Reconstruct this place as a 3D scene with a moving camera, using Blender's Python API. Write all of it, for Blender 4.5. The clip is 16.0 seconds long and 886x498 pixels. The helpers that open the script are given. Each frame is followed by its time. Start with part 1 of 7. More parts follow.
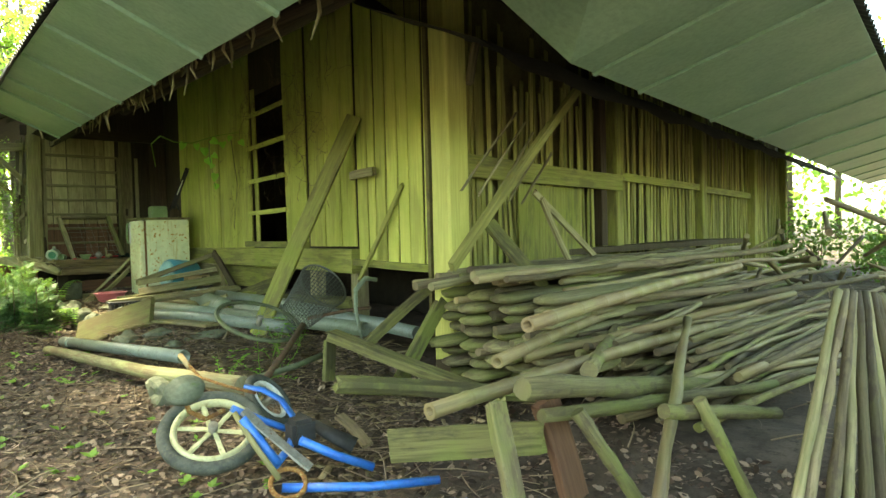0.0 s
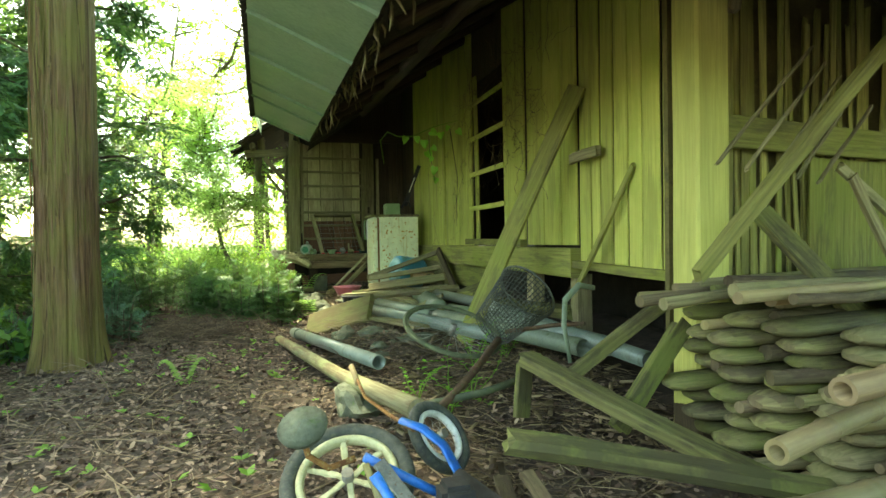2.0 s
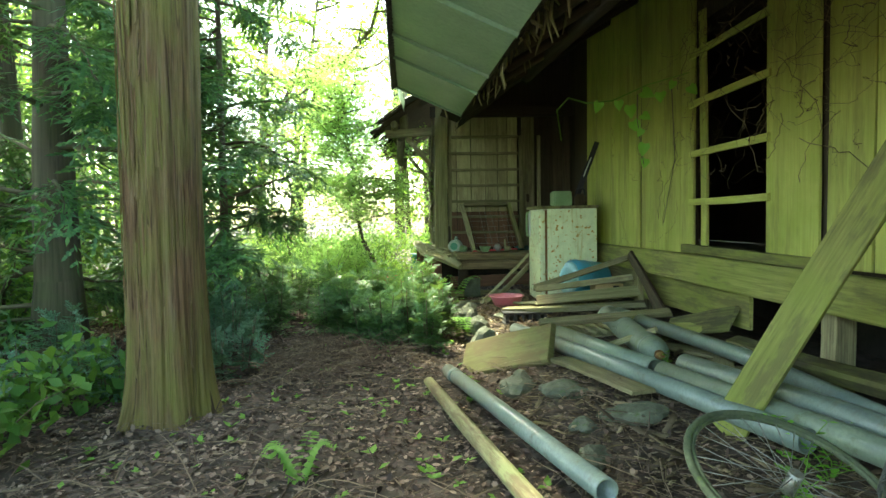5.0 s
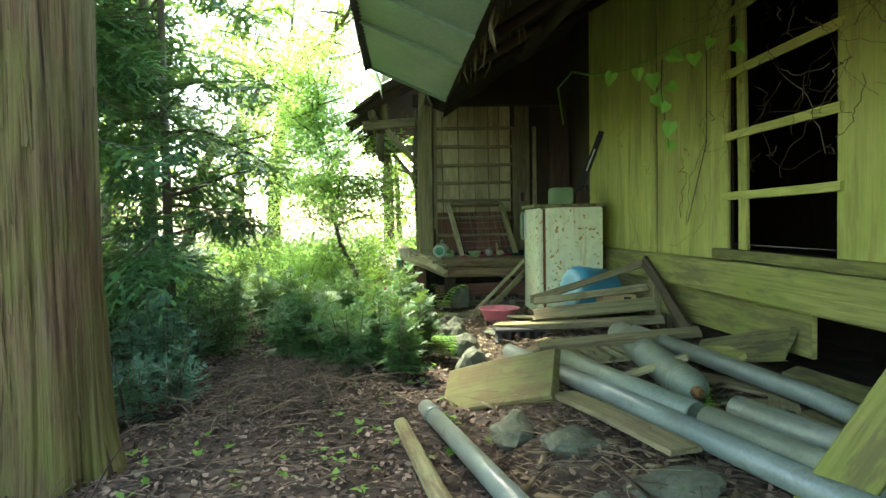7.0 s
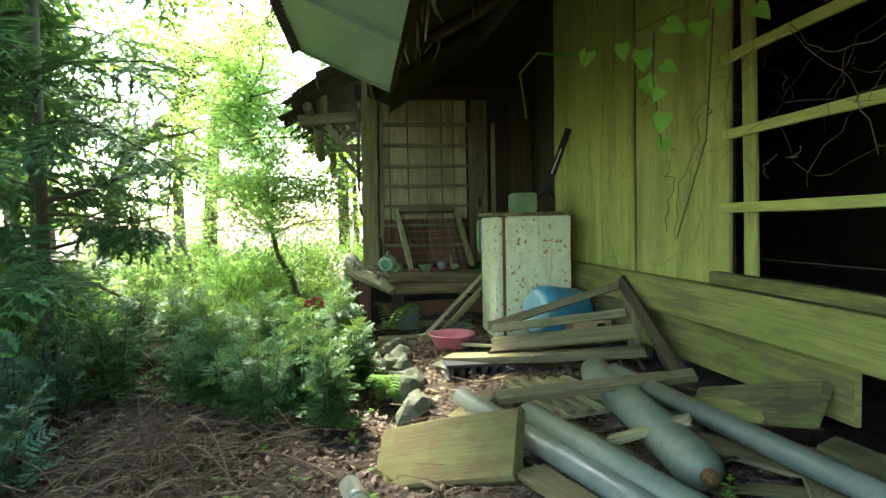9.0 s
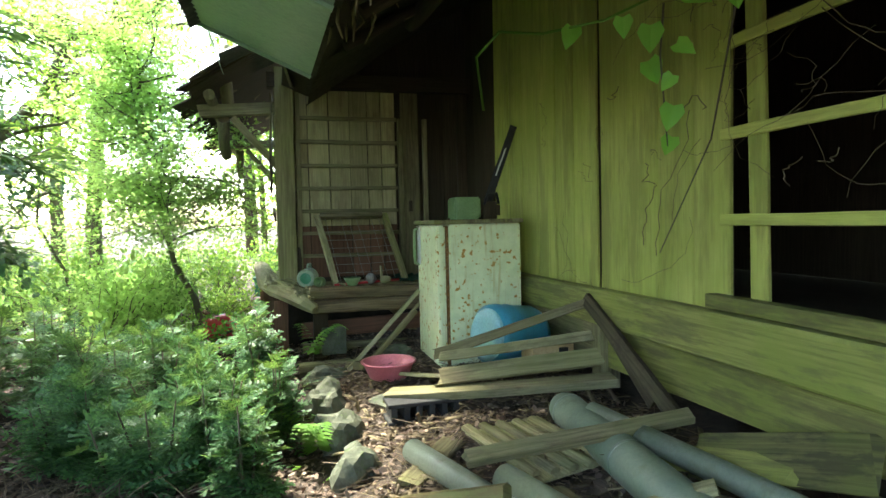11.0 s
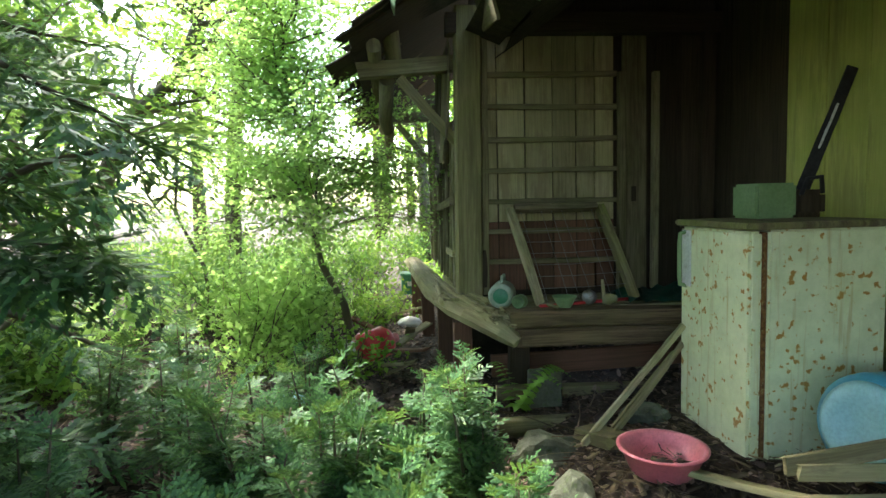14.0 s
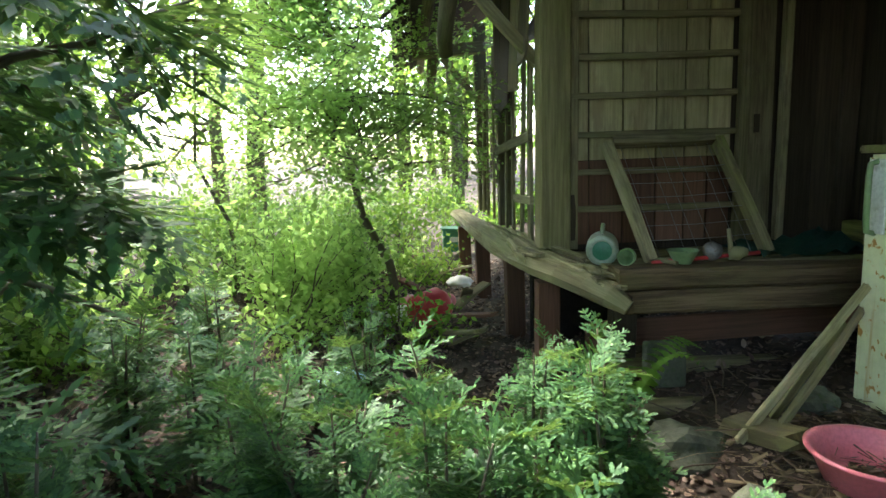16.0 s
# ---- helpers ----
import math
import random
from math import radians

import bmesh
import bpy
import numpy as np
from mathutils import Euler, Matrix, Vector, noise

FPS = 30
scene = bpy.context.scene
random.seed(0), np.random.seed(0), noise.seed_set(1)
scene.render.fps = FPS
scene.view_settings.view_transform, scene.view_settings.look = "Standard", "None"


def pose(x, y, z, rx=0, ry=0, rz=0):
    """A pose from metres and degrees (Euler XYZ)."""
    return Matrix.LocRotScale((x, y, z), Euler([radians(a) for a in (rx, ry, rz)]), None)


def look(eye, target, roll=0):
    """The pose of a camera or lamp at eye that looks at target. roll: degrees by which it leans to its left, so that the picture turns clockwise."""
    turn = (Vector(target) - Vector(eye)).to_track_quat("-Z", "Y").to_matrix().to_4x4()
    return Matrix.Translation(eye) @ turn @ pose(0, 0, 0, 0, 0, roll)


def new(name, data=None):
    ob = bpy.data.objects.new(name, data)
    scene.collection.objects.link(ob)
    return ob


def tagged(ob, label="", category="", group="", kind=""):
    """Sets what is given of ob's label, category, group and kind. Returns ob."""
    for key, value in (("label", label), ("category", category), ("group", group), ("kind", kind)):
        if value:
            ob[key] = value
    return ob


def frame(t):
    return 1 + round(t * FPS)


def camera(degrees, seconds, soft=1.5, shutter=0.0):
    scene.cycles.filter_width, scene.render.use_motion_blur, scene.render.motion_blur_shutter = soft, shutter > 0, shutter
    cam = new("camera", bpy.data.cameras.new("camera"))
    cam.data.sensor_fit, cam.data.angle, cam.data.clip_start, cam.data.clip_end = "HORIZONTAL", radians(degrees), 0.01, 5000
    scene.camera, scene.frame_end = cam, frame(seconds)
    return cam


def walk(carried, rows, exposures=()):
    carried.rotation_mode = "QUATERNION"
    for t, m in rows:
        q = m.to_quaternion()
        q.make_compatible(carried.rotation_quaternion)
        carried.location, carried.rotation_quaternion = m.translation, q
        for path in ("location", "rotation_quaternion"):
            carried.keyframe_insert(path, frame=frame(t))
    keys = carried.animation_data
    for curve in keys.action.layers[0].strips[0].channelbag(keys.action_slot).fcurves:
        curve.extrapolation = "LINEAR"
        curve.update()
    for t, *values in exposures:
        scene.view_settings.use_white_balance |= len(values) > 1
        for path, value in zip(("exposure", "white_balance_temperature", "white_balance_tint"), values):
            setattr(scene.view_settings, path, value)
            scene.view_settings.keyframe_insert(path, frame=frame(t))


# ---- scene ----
cam = camera(74.4, 16.0)
PATH = [
    (0, (-0.531, -1.807, 1.553), (0.743, -0.267, 1.497), -1.6),
    (0.5, (-0.233, -1.732, 1.579), (0.825, -0.035, 1.542), -1.6),
    (1, (-0.054, -1.588, 1.55), (0.837, 0.202, 1.518), -1.4),
    (1.5, (0.082, -1.368, 1.564), (0.822, 0.49, 1.532), -1.3),
    (2, (0.13, -1.099, 1.509), (0.677, 0.825, 1.475), -1.0),
    (2.5, (0.223, -0.624, 1.534), (0.566, 1.345, 1.459), -0.9),
    (3, (0.258, -0.331, 1.685), (0.442, 1.658, 1.588), -1.1),
    (3.5, (0.224, 0.049, 1.735), (0.333, 2.044, 1.636), -0.9),
    (3.7, (0.259, 0.13, 1.763), (0.35, 2.125, 1.662), -0.9),
    (4.75, (0.02, 0.66, 1.77), (0.11, 2.658, 1.668), -1.0),
    (5.8, (0.206, 1.206, 1.775), (0.3, 3.202, 1.675), -1.1),
    (6, (0.183, 1.301, 1.785), (0.27, 3.296, 1.689), -1.1),
    (6.5, (0.18, 1.46, 1.796), (0.281, 3.456, 1.712), -1.1),
    (7, (0.213, 1.792, 1.73), (0.328, 3.787, 1.642), -1.2),
    (7.5, (0.214, 2.05, 1.776), (0.333, 4.044, 1.683), -1.2),
    (8, (0.244, 2.283, 1.802), (0.366, 4.277, 1.712), -1.2),
    (8.5, (0.321, 2.569, 1.793), (0.474, 4.56, 1.698), -1.1),
    (9, (0.438, 2.719, 1.829), (0.685, 4.701, 1.739), -1.2),
    (9.2, (0.473, 2.787, 1.816), (0.771, 4.762, 1.73), -1.1),
    (11.3, (0.287, 3.657, 1.956), (0.834, 5.578, 1.855), -1.5),
    (11.5, (0.215, 3.795, 1.984), (0.744, 5.721, 1.882), -1.6),
    (12, (0.028, 4.141, 2.002), (0.491, 6.084, 1.896), -1.7),
    (12.5, (-0.101, 4.401, 2.035), (0.276, 6.363, 1.93), -1.5),
    (13, (-0.118, 4.696, 2.017), (0.176, 6.67, 1.892), -1.7),
    (13.5, (-0.133, 5.043, 2.019), (0.093, 7.025, 1.877), -1.7),
    (14, (-0.132, 5.3, 2.054), (0.028, 7.287, 1.893), -1.5),
    (14.5, (0.017, 5.611, 1.973), (0.141, 7.599, 1.794), -1.6),
    (15, (-0.01, 5.881, 1.972), (0.098, 7.866, 1.752), -1.8),
    (15.5, (-0.228, 6.027, 1.948), (-0.122, 8.008, 1.695), -2.1),
    (16, (-0.48, 6.134, 1.918), (-0.38, 8.109, 1.617), -2.2),
]
walk(cam, [(t, look(eye, target, roll)) for t, eye, target, roll in PATH],
     exposures=[(0.0, 3.95, 9000, -8), (3.0, 3.72, 7800, -14), (6.5, 3.84, 6900, -2), (11.3, 3.82, 6500, 3), (12.7, 3.55, 6450, 4), (16.0, 3.3, 6400, 9)])

# ---- sky and sun ----
SUN_ELEV, SUN_ROT = radians(55), radians(-35)
world = bpy.data.worlds.new("sky")
scene.world = world
world.use_nodes = True
_sky = world.node_tree.nodes.new("ShaderNodeTexSky")
_sky.sky_type, _sky.sun_disc = "NISHITA", False
_sky.sun_elevation, _sky.sun_rotation = SUN_ELEV, SUN_ROT
_sky.air_density, _sky.dust_density = 1.0, 3.0
world.node_tree.links.new(_sky.outputs[0], world.node_tree.nodes["Background"].inputs[0])
world.node_tree.nodes["Background"].inputs[1].default_value = 0.15
sun = new("sun", bpy.data.lights.new("sun", "SUN"))
sun.data.energy, sun.data.angle, sun.data.color = 1.7, radians(8), (1.0, 0.94, 0.82)
_sd = Vector((math.sin(SUN_ROT) * math.cos(SUN_ELEV), math.cos(SUN_ROT) * math.cos(SUN_ELEV), math.sin(SUN_ELEV)))
sun.matrix_world = look(_sd * 40, (0, 0, 0))

# ---- materials ----
def _nodes(name):
    m = bpy.data.materials.new(name)
    m.use_nodes = True
    nt = m.node_tree
    return m, nt, nt.nodes["Principled BSDF"]


def _n(nt, kind, **vals):
    nd = nt.nodes.new(kind)
    for k, v in vals.items():
        nd.inputs[k.replace("_", " ")].default_value = v
    return nd


def _ramp(nt, src, stops):
    r = nt.nodes.new("ShaderNodeValToRGB")
    el = r.color_ramp.elements
    while len(el) < len(stops):
        el.new(0.5)
    for e, (p, c) in zip(el, stops):
        e.position, e.color = p, (*c, 1)
    nt.links.new(src, r.inputs[0])
    return r.outputs[0]


def _mix(nt, fac, a, b, mode="MIX"):
    x = nt.nodes.new("ShaderNodeMix")
    x.data_type, x.blend_type = "RGBA", mode
    for sock, v in ((x.inputs[0], fac), (x.inputs[6], a), (x.inputs[7], b)):
        if isinstance(v, (int, float)):
            sock.default_value = v
        elif isinstance(v, tuple):
            sock.default_value = (*v, 1)
        else:
            nt.links.new(v, sock)
    return x.outputs[2]


def _bump(nt, bsdf, height, strength, dist):
    b = nt.nodes.new("ShaderNodeBump")
    b.inputs["Strength"].default_value, b.inputs["Distance"].default_value = strength, dist
    nt.links.new(height, b.inputs["Height"])
    nt.links.new(b.outputs[0], bsdf.inputs["Normal"])


def _coords(nt, uv, scale):
    """Texture coordinates shifted per object, in metres times scale."""
    tc = nt.nodes.new("ShaderNodeTexCoord")
    info = nt.nodes.new("ShaderNodeObjectInfo")
    shift = nt.nodes.new("ShaderNodeMath")
    shift.operation = "MULTIPLY"
    shift.inputs[1].default_value = 37.0
    nt.links.new(info.outputs["Random"], shift.inputs[0])
    mp = nt.nodes.new("ShaderNodeMapping")
    mp.inputs["Scale"].default_value = scale
    nt.links.new(tc.outputs["UV" if uv else "Object"], mp.inputs["Vector"])
    nt.links.new(shift.outputs[0], mp.inputs["Location"])
    return mp.outputs[0], info.outputs["Random"]


def mat_wood(name, light, dark, stain=(0.16, 0.2, 0.06), stain_amt=0.35, rough=0.85, grain=1.0, vary=0.35, relief=0.004, patch=0.0, patch_col=(0.09, 0.065, 0.045), patch_scale=(14, 3.5, 1)):
    """Weathered wood with grain along v, knots, algae and per-board shifts."""
    m, nt, b = _nodes(name)
    co, rnd = _coords(nt, True, (60 * grain, 2.2 * grain, 1))
    fine = _n(nt, "ShaderNodeTexNoise", Scale=1.0, Detail=6.0, Roughness=0.65)
    nt.links.new(co, fine.inputs["Vector"])
    co2, _ = _coords(nt, True, (9, 0.9, 1))
    wide = _n(nt, "ShaderNodeTexNoise", Scale=1.0, Detail=4.0, Distortion=0.6)
    nt.links.new(co2, wide.inputs["Vector"])
    co3, _ = _coords(nt, False, (1, 1, 1))
    blot = _n(nt, "ShaderNodeTexNoise", Scale=2.3, Detail=7.0, Roughness=0.6)
    nt.links.new(co3, blot.inputs["Vector"])
    col = _ramp(nt, fine.outputs[0], [(0.32, dark), (0.6, light)])
    col = _mix(nt, _ramp(nt, wide.outputs[0], [(0.35, (0, 0, 0)), (0.75, (0.6, 0.6, 0.6))]), col, tuple(c * 0.62 for c in light))
    f = _ramp(nt, blot.outputs[0], [(0.42, (0, 0, 0)), (0.66, (stain_amt,) * 3)])
    col = _mix(nt, f, col, stain)
    if patch:
        co4, _ = _coords(nt, True, patch_scale)
        pa = _n(nt, "ShaderNodeTexNoise", Scale=1.0, Detail=5.0, Roughness=0.7)
        nt.links.new(co4, pa.inputs["Vector"])
        col = _mix(nt, _ramp(nt, pa.outputs[0], [(0.50, (0, 0, 0)), (0.60, (patch,) * 3)]), col, patch_col)
    val = nt.nodes.new("ShaderNodeMapRange")
    val.inputs["To Min"].default_value, val.inputs["To Max"].default_value = 1 - vary, 1 + vary * 0.35
    nt.links.new(rnd, val.inputs["Value"])
    hs = nt.nodes.new("ShaderNodeHueSaturation")
    nt.links.new(val.outputs[0], hs.inputs["Value"])
    nt.links.new(col, hs.inputs["Color"])
    nt.links.new(hs.outputs[0], b.inputs["Base Color"])
    b.inputs["Roughness"].default_value = rough
    b.inputs["Specular IOR Level"].default_value = 0.25
    _bump(nt, b, fine.outputs[0], 0.6, relief)
    return m


def mat_rough(name, c1, c2, scale=6.0, rough=0.9, bump=0.5, dist=0.01, c3=None, spec=0.3, metal=0.0, fine=60.0):
    """Two-scale mottled surface for stone, soil, plaster, plastic and painted metal."""
    m, nt, b = _nodes(name)
    co, rnd = _coords(nt, False, (1, 1, 1))
    a = _n(nt, "ShaderNodeTexNoise", Scale=scale, Detail=8.0, Roughness=0.62)
    nt.links.new(co, a.inputs["Vector"])
    d = _n(nt, "ShaderNodeTexNoise", Scale=fine, Detail=4.0, Roughness=0.6)
    nt.links.new(co, d.inputs["Vector"])
    col = _ramp(nt, a.outputs[0], [(0.35, c1), (0.65, c2)])
    if c3:
        e = _n(nt, "ShaderNodeTexNoise", Scale=scale * 2.7, Detail=6.0, Roughness=0.7)
        nt.links.new(co, e.inputs["Vector"])
        col = _mix(nt, _ramp(nt, e.outputs[0], [(0.55, (0, 0, 0)), (0.68, (0.9, 0.9, 0.9))]), col, c3)
    col = _mix(nt, _ramp(nt, d.outputs[0], [(0.3, (0.35,) * 3), (0.6, (0, 0, 0))]), col, tuple(c * 0.5 for c in c1))
    nt.links.new(col, b.inputs["Base Color"])
    b.inputs["Roughness"].default_value, b.inputs["Metallic"].default_value = rough, metal
    b.inputs["Specular IOR Level"].default_value = spec
    _bump(nt, b, a.outputs[0] if bump > 0.6 else d.outputs[0], bump, dist)
    return m


def mat_leaf(name, c1, c2, c3, trans=0.45, rough=0.55, glow=(0.30, 0.42, 0.06)):
    """Leaves: each island its own tint, part of the light goes through."""
    m, nt, b = _nodes(name)
    g = nt.nodes.new("ShaderNodeNewGeometry")
    col = _ramp(nt, g.outputs["Random Per Island"], [(0.0, c1), (0.55, c2), (1.0, c3)])
    nt.links.new(col, b.inputs["Base Color"])
    b.inputs["Roughness"].default_value = rough
    b.inputs["Specular IOR Level"].default_value = 0.45 if rough < 0.5 else 0.3
    if trans > 0:
        t = nt.nodes.new("ShaderNodeBsdfTranslucent")
        nt.links.new(_mix(nt, 0.5, col, glow), t.inputs["Color"])
        x = nt.nodes.new("ShaderNodeMixShader")
        x.inputs[0].default_value = trans
        nt.links.new(b.outputs[0], x.inputs[1])
        nt.links.new(t.outputs[0], x.inputs[2])
        nt.links.new(x.outputs[0], nt.nodes["Material Output"].inputs[0])
    return m


def mat_cedar():
    """Stringy cedar bark: red-brown fibre, grey weathered strips, moss and dark splits."""
    m, nt, b = _nodes("cedar_bark")
    fib, _ = _coords(nt, True, (70, 2.2, 1))
    fine = _n(nt, "ShaderNodeTexNoise", Scale=1.0, Detail=6.0, Roughness=0.7, Distortion=0.4)
    nt.links.new(fib, fine.inputs["Vector"])
    stp, _ = _coords(nt, True, (19, 0.7, 1))
    strip = _n(nt, "ShaderNodeTexNoise", Scale=1.0, Detail=5.0, Roughness=0.65, Distortion=0.8)
    nt.links.new(stp, strip.inputs["Vector"])
    ob, _ = _coords(nt, False, (1, 1, 0.35))
    big = _n(nt, "ShaderNodeTexNoise", Scale=3.2, Detail=5.0, Roughness=0.6)
    nt.links.new(ob, big.inputs["Vector"])
    col = _ramp(nt, fine.outputs[0], [(0.34, (0.05, 0.024, 0.014)), (0.64, (0.215, 0.13, 0.068))])
    col = _mix(nt, _ramp(nt, strip.outputs[0], [(0.50, (0, 0, 0)), (0.66, (0.6, 0.6, 0.6))]), col, (0.26, 0.195, 0.115))
    col = _mix(nt, _ramp(nt, big.outputs[0], [(0.40, (0, 0, 0)), (0.60, (0.75, 0.75, 0.75))]), col, (0.16, 0.155, 0.04))
    col = _mix(nt, _ramp(nt, strip.outputs[0], [(0.33, (0.9, 0.9, 0.9)), (0.40, (0, 0, 0))]), col, (0.035, 0.02, 0.013))
    nt.links.new(col, b.inputs["Base Color"])
    b.inputs["Roughness"].default_value = 0.9
    b.inputs["Specular IOR Level"].default_value = 0.2
    add = nt.nodes.new("ShaderNodeMath")
    add.operation = "MULTIPLY_ADD"
    add.inputs[1].default_value = 0.45
    nt.links.new(fine.outputs[0], add.inputs[0])
    nt.links.new(strip.outputs[0], add.inputs[2])
    _bump(nt, b, add.outputs[0], 0.9, 0.03)
    return m


WALL_WOOD = mat_wood("wall_wood", (0.57, 0.585, 0.155), (0.43, 0.44, 0.115), (0.36, 0.41, 0.08), 0.65, vary=0.22, relief=0.003, patch=0.38, patch_col=(0.17, 0.155, 0.06), patch_scale=(6, 0.8, 1))
WALL_OLD = mat_wood("weathered_wall_timber", (0.31, 0.305, 0.09), (0.13, 0.125, 0.04), (0.21, 0.24, 0.05), 0.75, vary=0.25, relief=0.008, patch=0.55, patch_col=(0.10, 0.085, 0.045), patch_scale=(8, 1.6, 1))
LATH = mat_wood("split_bamboo_lath", (0.38, 0.36, 0.115), (0.17, 0.155, 0.055), (0.22, 0.24, 0.055), 0.6, vary=0.5, patch=0.35, patch_col=(0.13, 0.10, 0.05), patch_scale=(20, 3, 1))
OLD_WOOD = mat_wood("old_wood", (0.30, 0.26, 0.14), (0.11, 0.09, 0.05), (0.14, 0.16, 0.05), 0.45, patch=0.35)
HUT_WOOD = mat_wood("hut_wood", (0.56, 0.50, 0.27), (0.32, 0.28, 0.15), (0.26, 0.26, 0.10), 0.5, patch=0.5, patch_col=(0.20, 0.15, 0.08), patch_scale=(5, 1.2, 1))
BEAM_WOOD = mat_wood("rotten_beam", (0.24, 0.17, 0.09), (0.075, 0.048, 0.026), (0.13, 0.13, 0.05), 0.5, vary=0.15, relief=0.02, patch=0.6, patch_col=(0.06, 0.04, 0.022), patch_scale=(10, 1.2, 1))
SLAB_WOOD = mat_wood("slab_wood", (0.18, 0.165, 0.07), (0.075, 0.065, 0.03), (0.15, 0.16, 0.045), 0.7, vary=0.05, relief=0.008, patch=0.75, patch_col=(0.12, 0.09, 0.04), patch_scale=(7, 3, 1))
DAMP_WOOD = mat_wood("damp_wood", (0.18, 0.17, 0.065), (0.06, 0.055, 0.025), (0.15, 0.18, 0.04), 0.75, vary=0.35, relief=0.008, patch=0.7, patch_col=(0.06, 0.05, 0.03), patch_scale=(9, 3, 1))
ANNEX_POST = mat_wood("annex_post", (0.33, 0.29, 0.14), (0.15, 0.125, 0.06), (0.19, 0.20, 0.06), 0.6, vary=0.15, relief=0.006, patch=0.4, patch_col=(0.10, 0.08, 0.04), patch_scale=(9, 1, 1))
PALE_WOOD = mat_wood("pale_wood", (0.40, 0.36, 0.20), (0.20, 0.17, 0.09), (0.19, 0.21, 0.07), 0.5, patch=0.4)
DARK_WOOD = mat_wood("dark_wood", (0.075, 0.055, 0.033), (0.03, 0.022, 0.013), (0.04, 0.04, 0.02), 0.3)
RED_WOOD = mat_wood("red_wood", (0.20, 0.10, 0.06), (0.10, 0.05, 0.03), (0.1, 0.08, 0.04), 0.3)
GREY_WOOD = mat_wood("grey_wood", (0.20, 0.155, 0.09), (0.065, 0.048, 0.03), (0.14, 0.14, 0.06), 0.5, vary=0.6, relief=0.008, patch=0.75, patch_scale=(10, 4, 1))
BAMBOO = mat_wood("bamboo", (0.30, 0.25, 0.135), (0.12, 0.095, 0.05), (0.17, 0.19, 0.06), 0.6, rough=0.6, grain=0.6, vary=0.4, patch=0.5)
LOG_WOOD = mat_wood("barkless_log", (0.30, 0.265, 0.15), (0.12, 0.095, 0.05), (0.24, 0.27, 0.12), 0.8, vary=0.1, relief=0.01, patch=0.7, patch_col=(0.12, 0.08, 0.045), patch_scale=(9, 1.5, 1))
CULM = mat_wood("dry_culm", (0.26, 0.195, 0.105), (0.11, 0.075, 0.042), (0.26, 0.27, 0.10), 0.5, rough=0.55, grain=0.5, vary=0.35, relief=0.002, patch=0.5, patch_col=(0.14, 0.10, 0.06), patch_scale=(10, 2, 1))
MOSSY = mat_wood("mossy_wood", (0.23, 0.205, 0.10), (0.085, 0.072, 0.04), (0.17, 0.20, 0.045), 0.75, vary=0.5, relief=0.008, patch=0.65, patch_scale=(9, 4, 1))
POST_WOOD = mat_wood("post_wood", (0.54, 0.535, 0.165), (0.36, 0.35, 0.11), (0.30, 0.30, 0.08), 0.4, vary=0.1)
CEDAR = mat_cedar()
BARK = mat_wood("bark", (0.16, 0.13, 0.09), (0.06, 0.05, 0.035), (0.12, 0.15, 0.06), 0.5, grain=0.5)
SOIL = mat_rough("soil", (0.05, 0.037, 0.028), (0.11, 0.085, 0.065), 5.0, 0.95, 0.8, 0.03, (0.03, 0.02, 0.014))
STONE = mat_rough("stone", (0.07, 0.08, 0.055), (0.15, 0.16, 0.11), 7.0, 0.85, 0.8, 0.03, (0.07, 0.11, 0.03))
ROOF_METAL = mat_rough("roof_metal", (0.22, 0.34, 0.23), (0.29, 0.41, 0.28), 3.0, 0.42, 0.15, 0.002, None, 0.5, 0.0, 30.0)
ROOF_DARK = mat_rough("roof_dark", (0.05, 0.055, 0.05), (0.10, 0.10, 0.09), 6.0, 0.6, 0.3, 0.004)
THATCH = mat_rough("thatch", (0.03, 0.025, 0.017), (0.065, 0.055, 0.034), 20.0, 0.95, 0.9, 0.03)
MUD_WALL = mat_rough("mud_wall", (0.085, 0.075, 0.03), (0.16, 0.14, 0.055), 3.0, 0.95, 0.7, 0.02, (0.07, 0.06, 0.03))
# near-black colour that paints the shade under the raised floors
VOID = mat_rough("void_shade", (0.02, 0.017, 0.013), (0.04, 0.033, 0.025), 6.0, 0.95, 0.6, 0.02)
CYCLE_DARK = mat_rough("dirty_tyre", (0.05, 0.06, 0.035), (0.11, 0.13, 0.07), 9.0, 0.8, 0.4, 0.002, (0.08, 0.12, 0.03))
CYCLE_RUST = mat_rough("dark_rust", (0.05, 0.03, 0.018), (0.11, 0.065, 0.035), 14.0, 0.85, 0.5, 0.002, (0.08, 0.09, 0.04))

# ---- builders ----
def place(bm, name, mat, parent=None, label="", smooth=False):
    """Link a bmesh given in world places as one mesh with its origin at its base."""
    lo = Vector((min(v.co.x for v in bm.verts), min(v.co.y for v in bm.verts), min(v.co.z for v in bm.verts)))
    hi = Vector((max(v.co.x for v in bm.verts), max(v.co.y for v in bm.verts), max(v.co.z for v in bm.verts)))
    base = Vector(((lo.x + hi.x) / 2, (lo.y + hi.y) / 2, lo.z))
    bmesh.ops.translate(bm, verts=bm.verts, vec=-base)
    me = bpy.data.meshes.new(name)
    bm.to_mesh(me)
    bm.free()
    if smooth:
        me.shade_smooth()
    me.materials.append(mat)
    ob = new(name, me)
    if parent:
        origin = Vector(parent.location)
        if parent.parent:
            origin += Vector(parent.parent.location)
        ob.parent = parent
        ob.location = base - origin
    else:
        ob.location = base
    if label:
        ob["label"] = label
    return ob


def part(name, bm, mat, parent, label="", smooth=False):
    return place(bm, name, mat, parent, label, smooth)


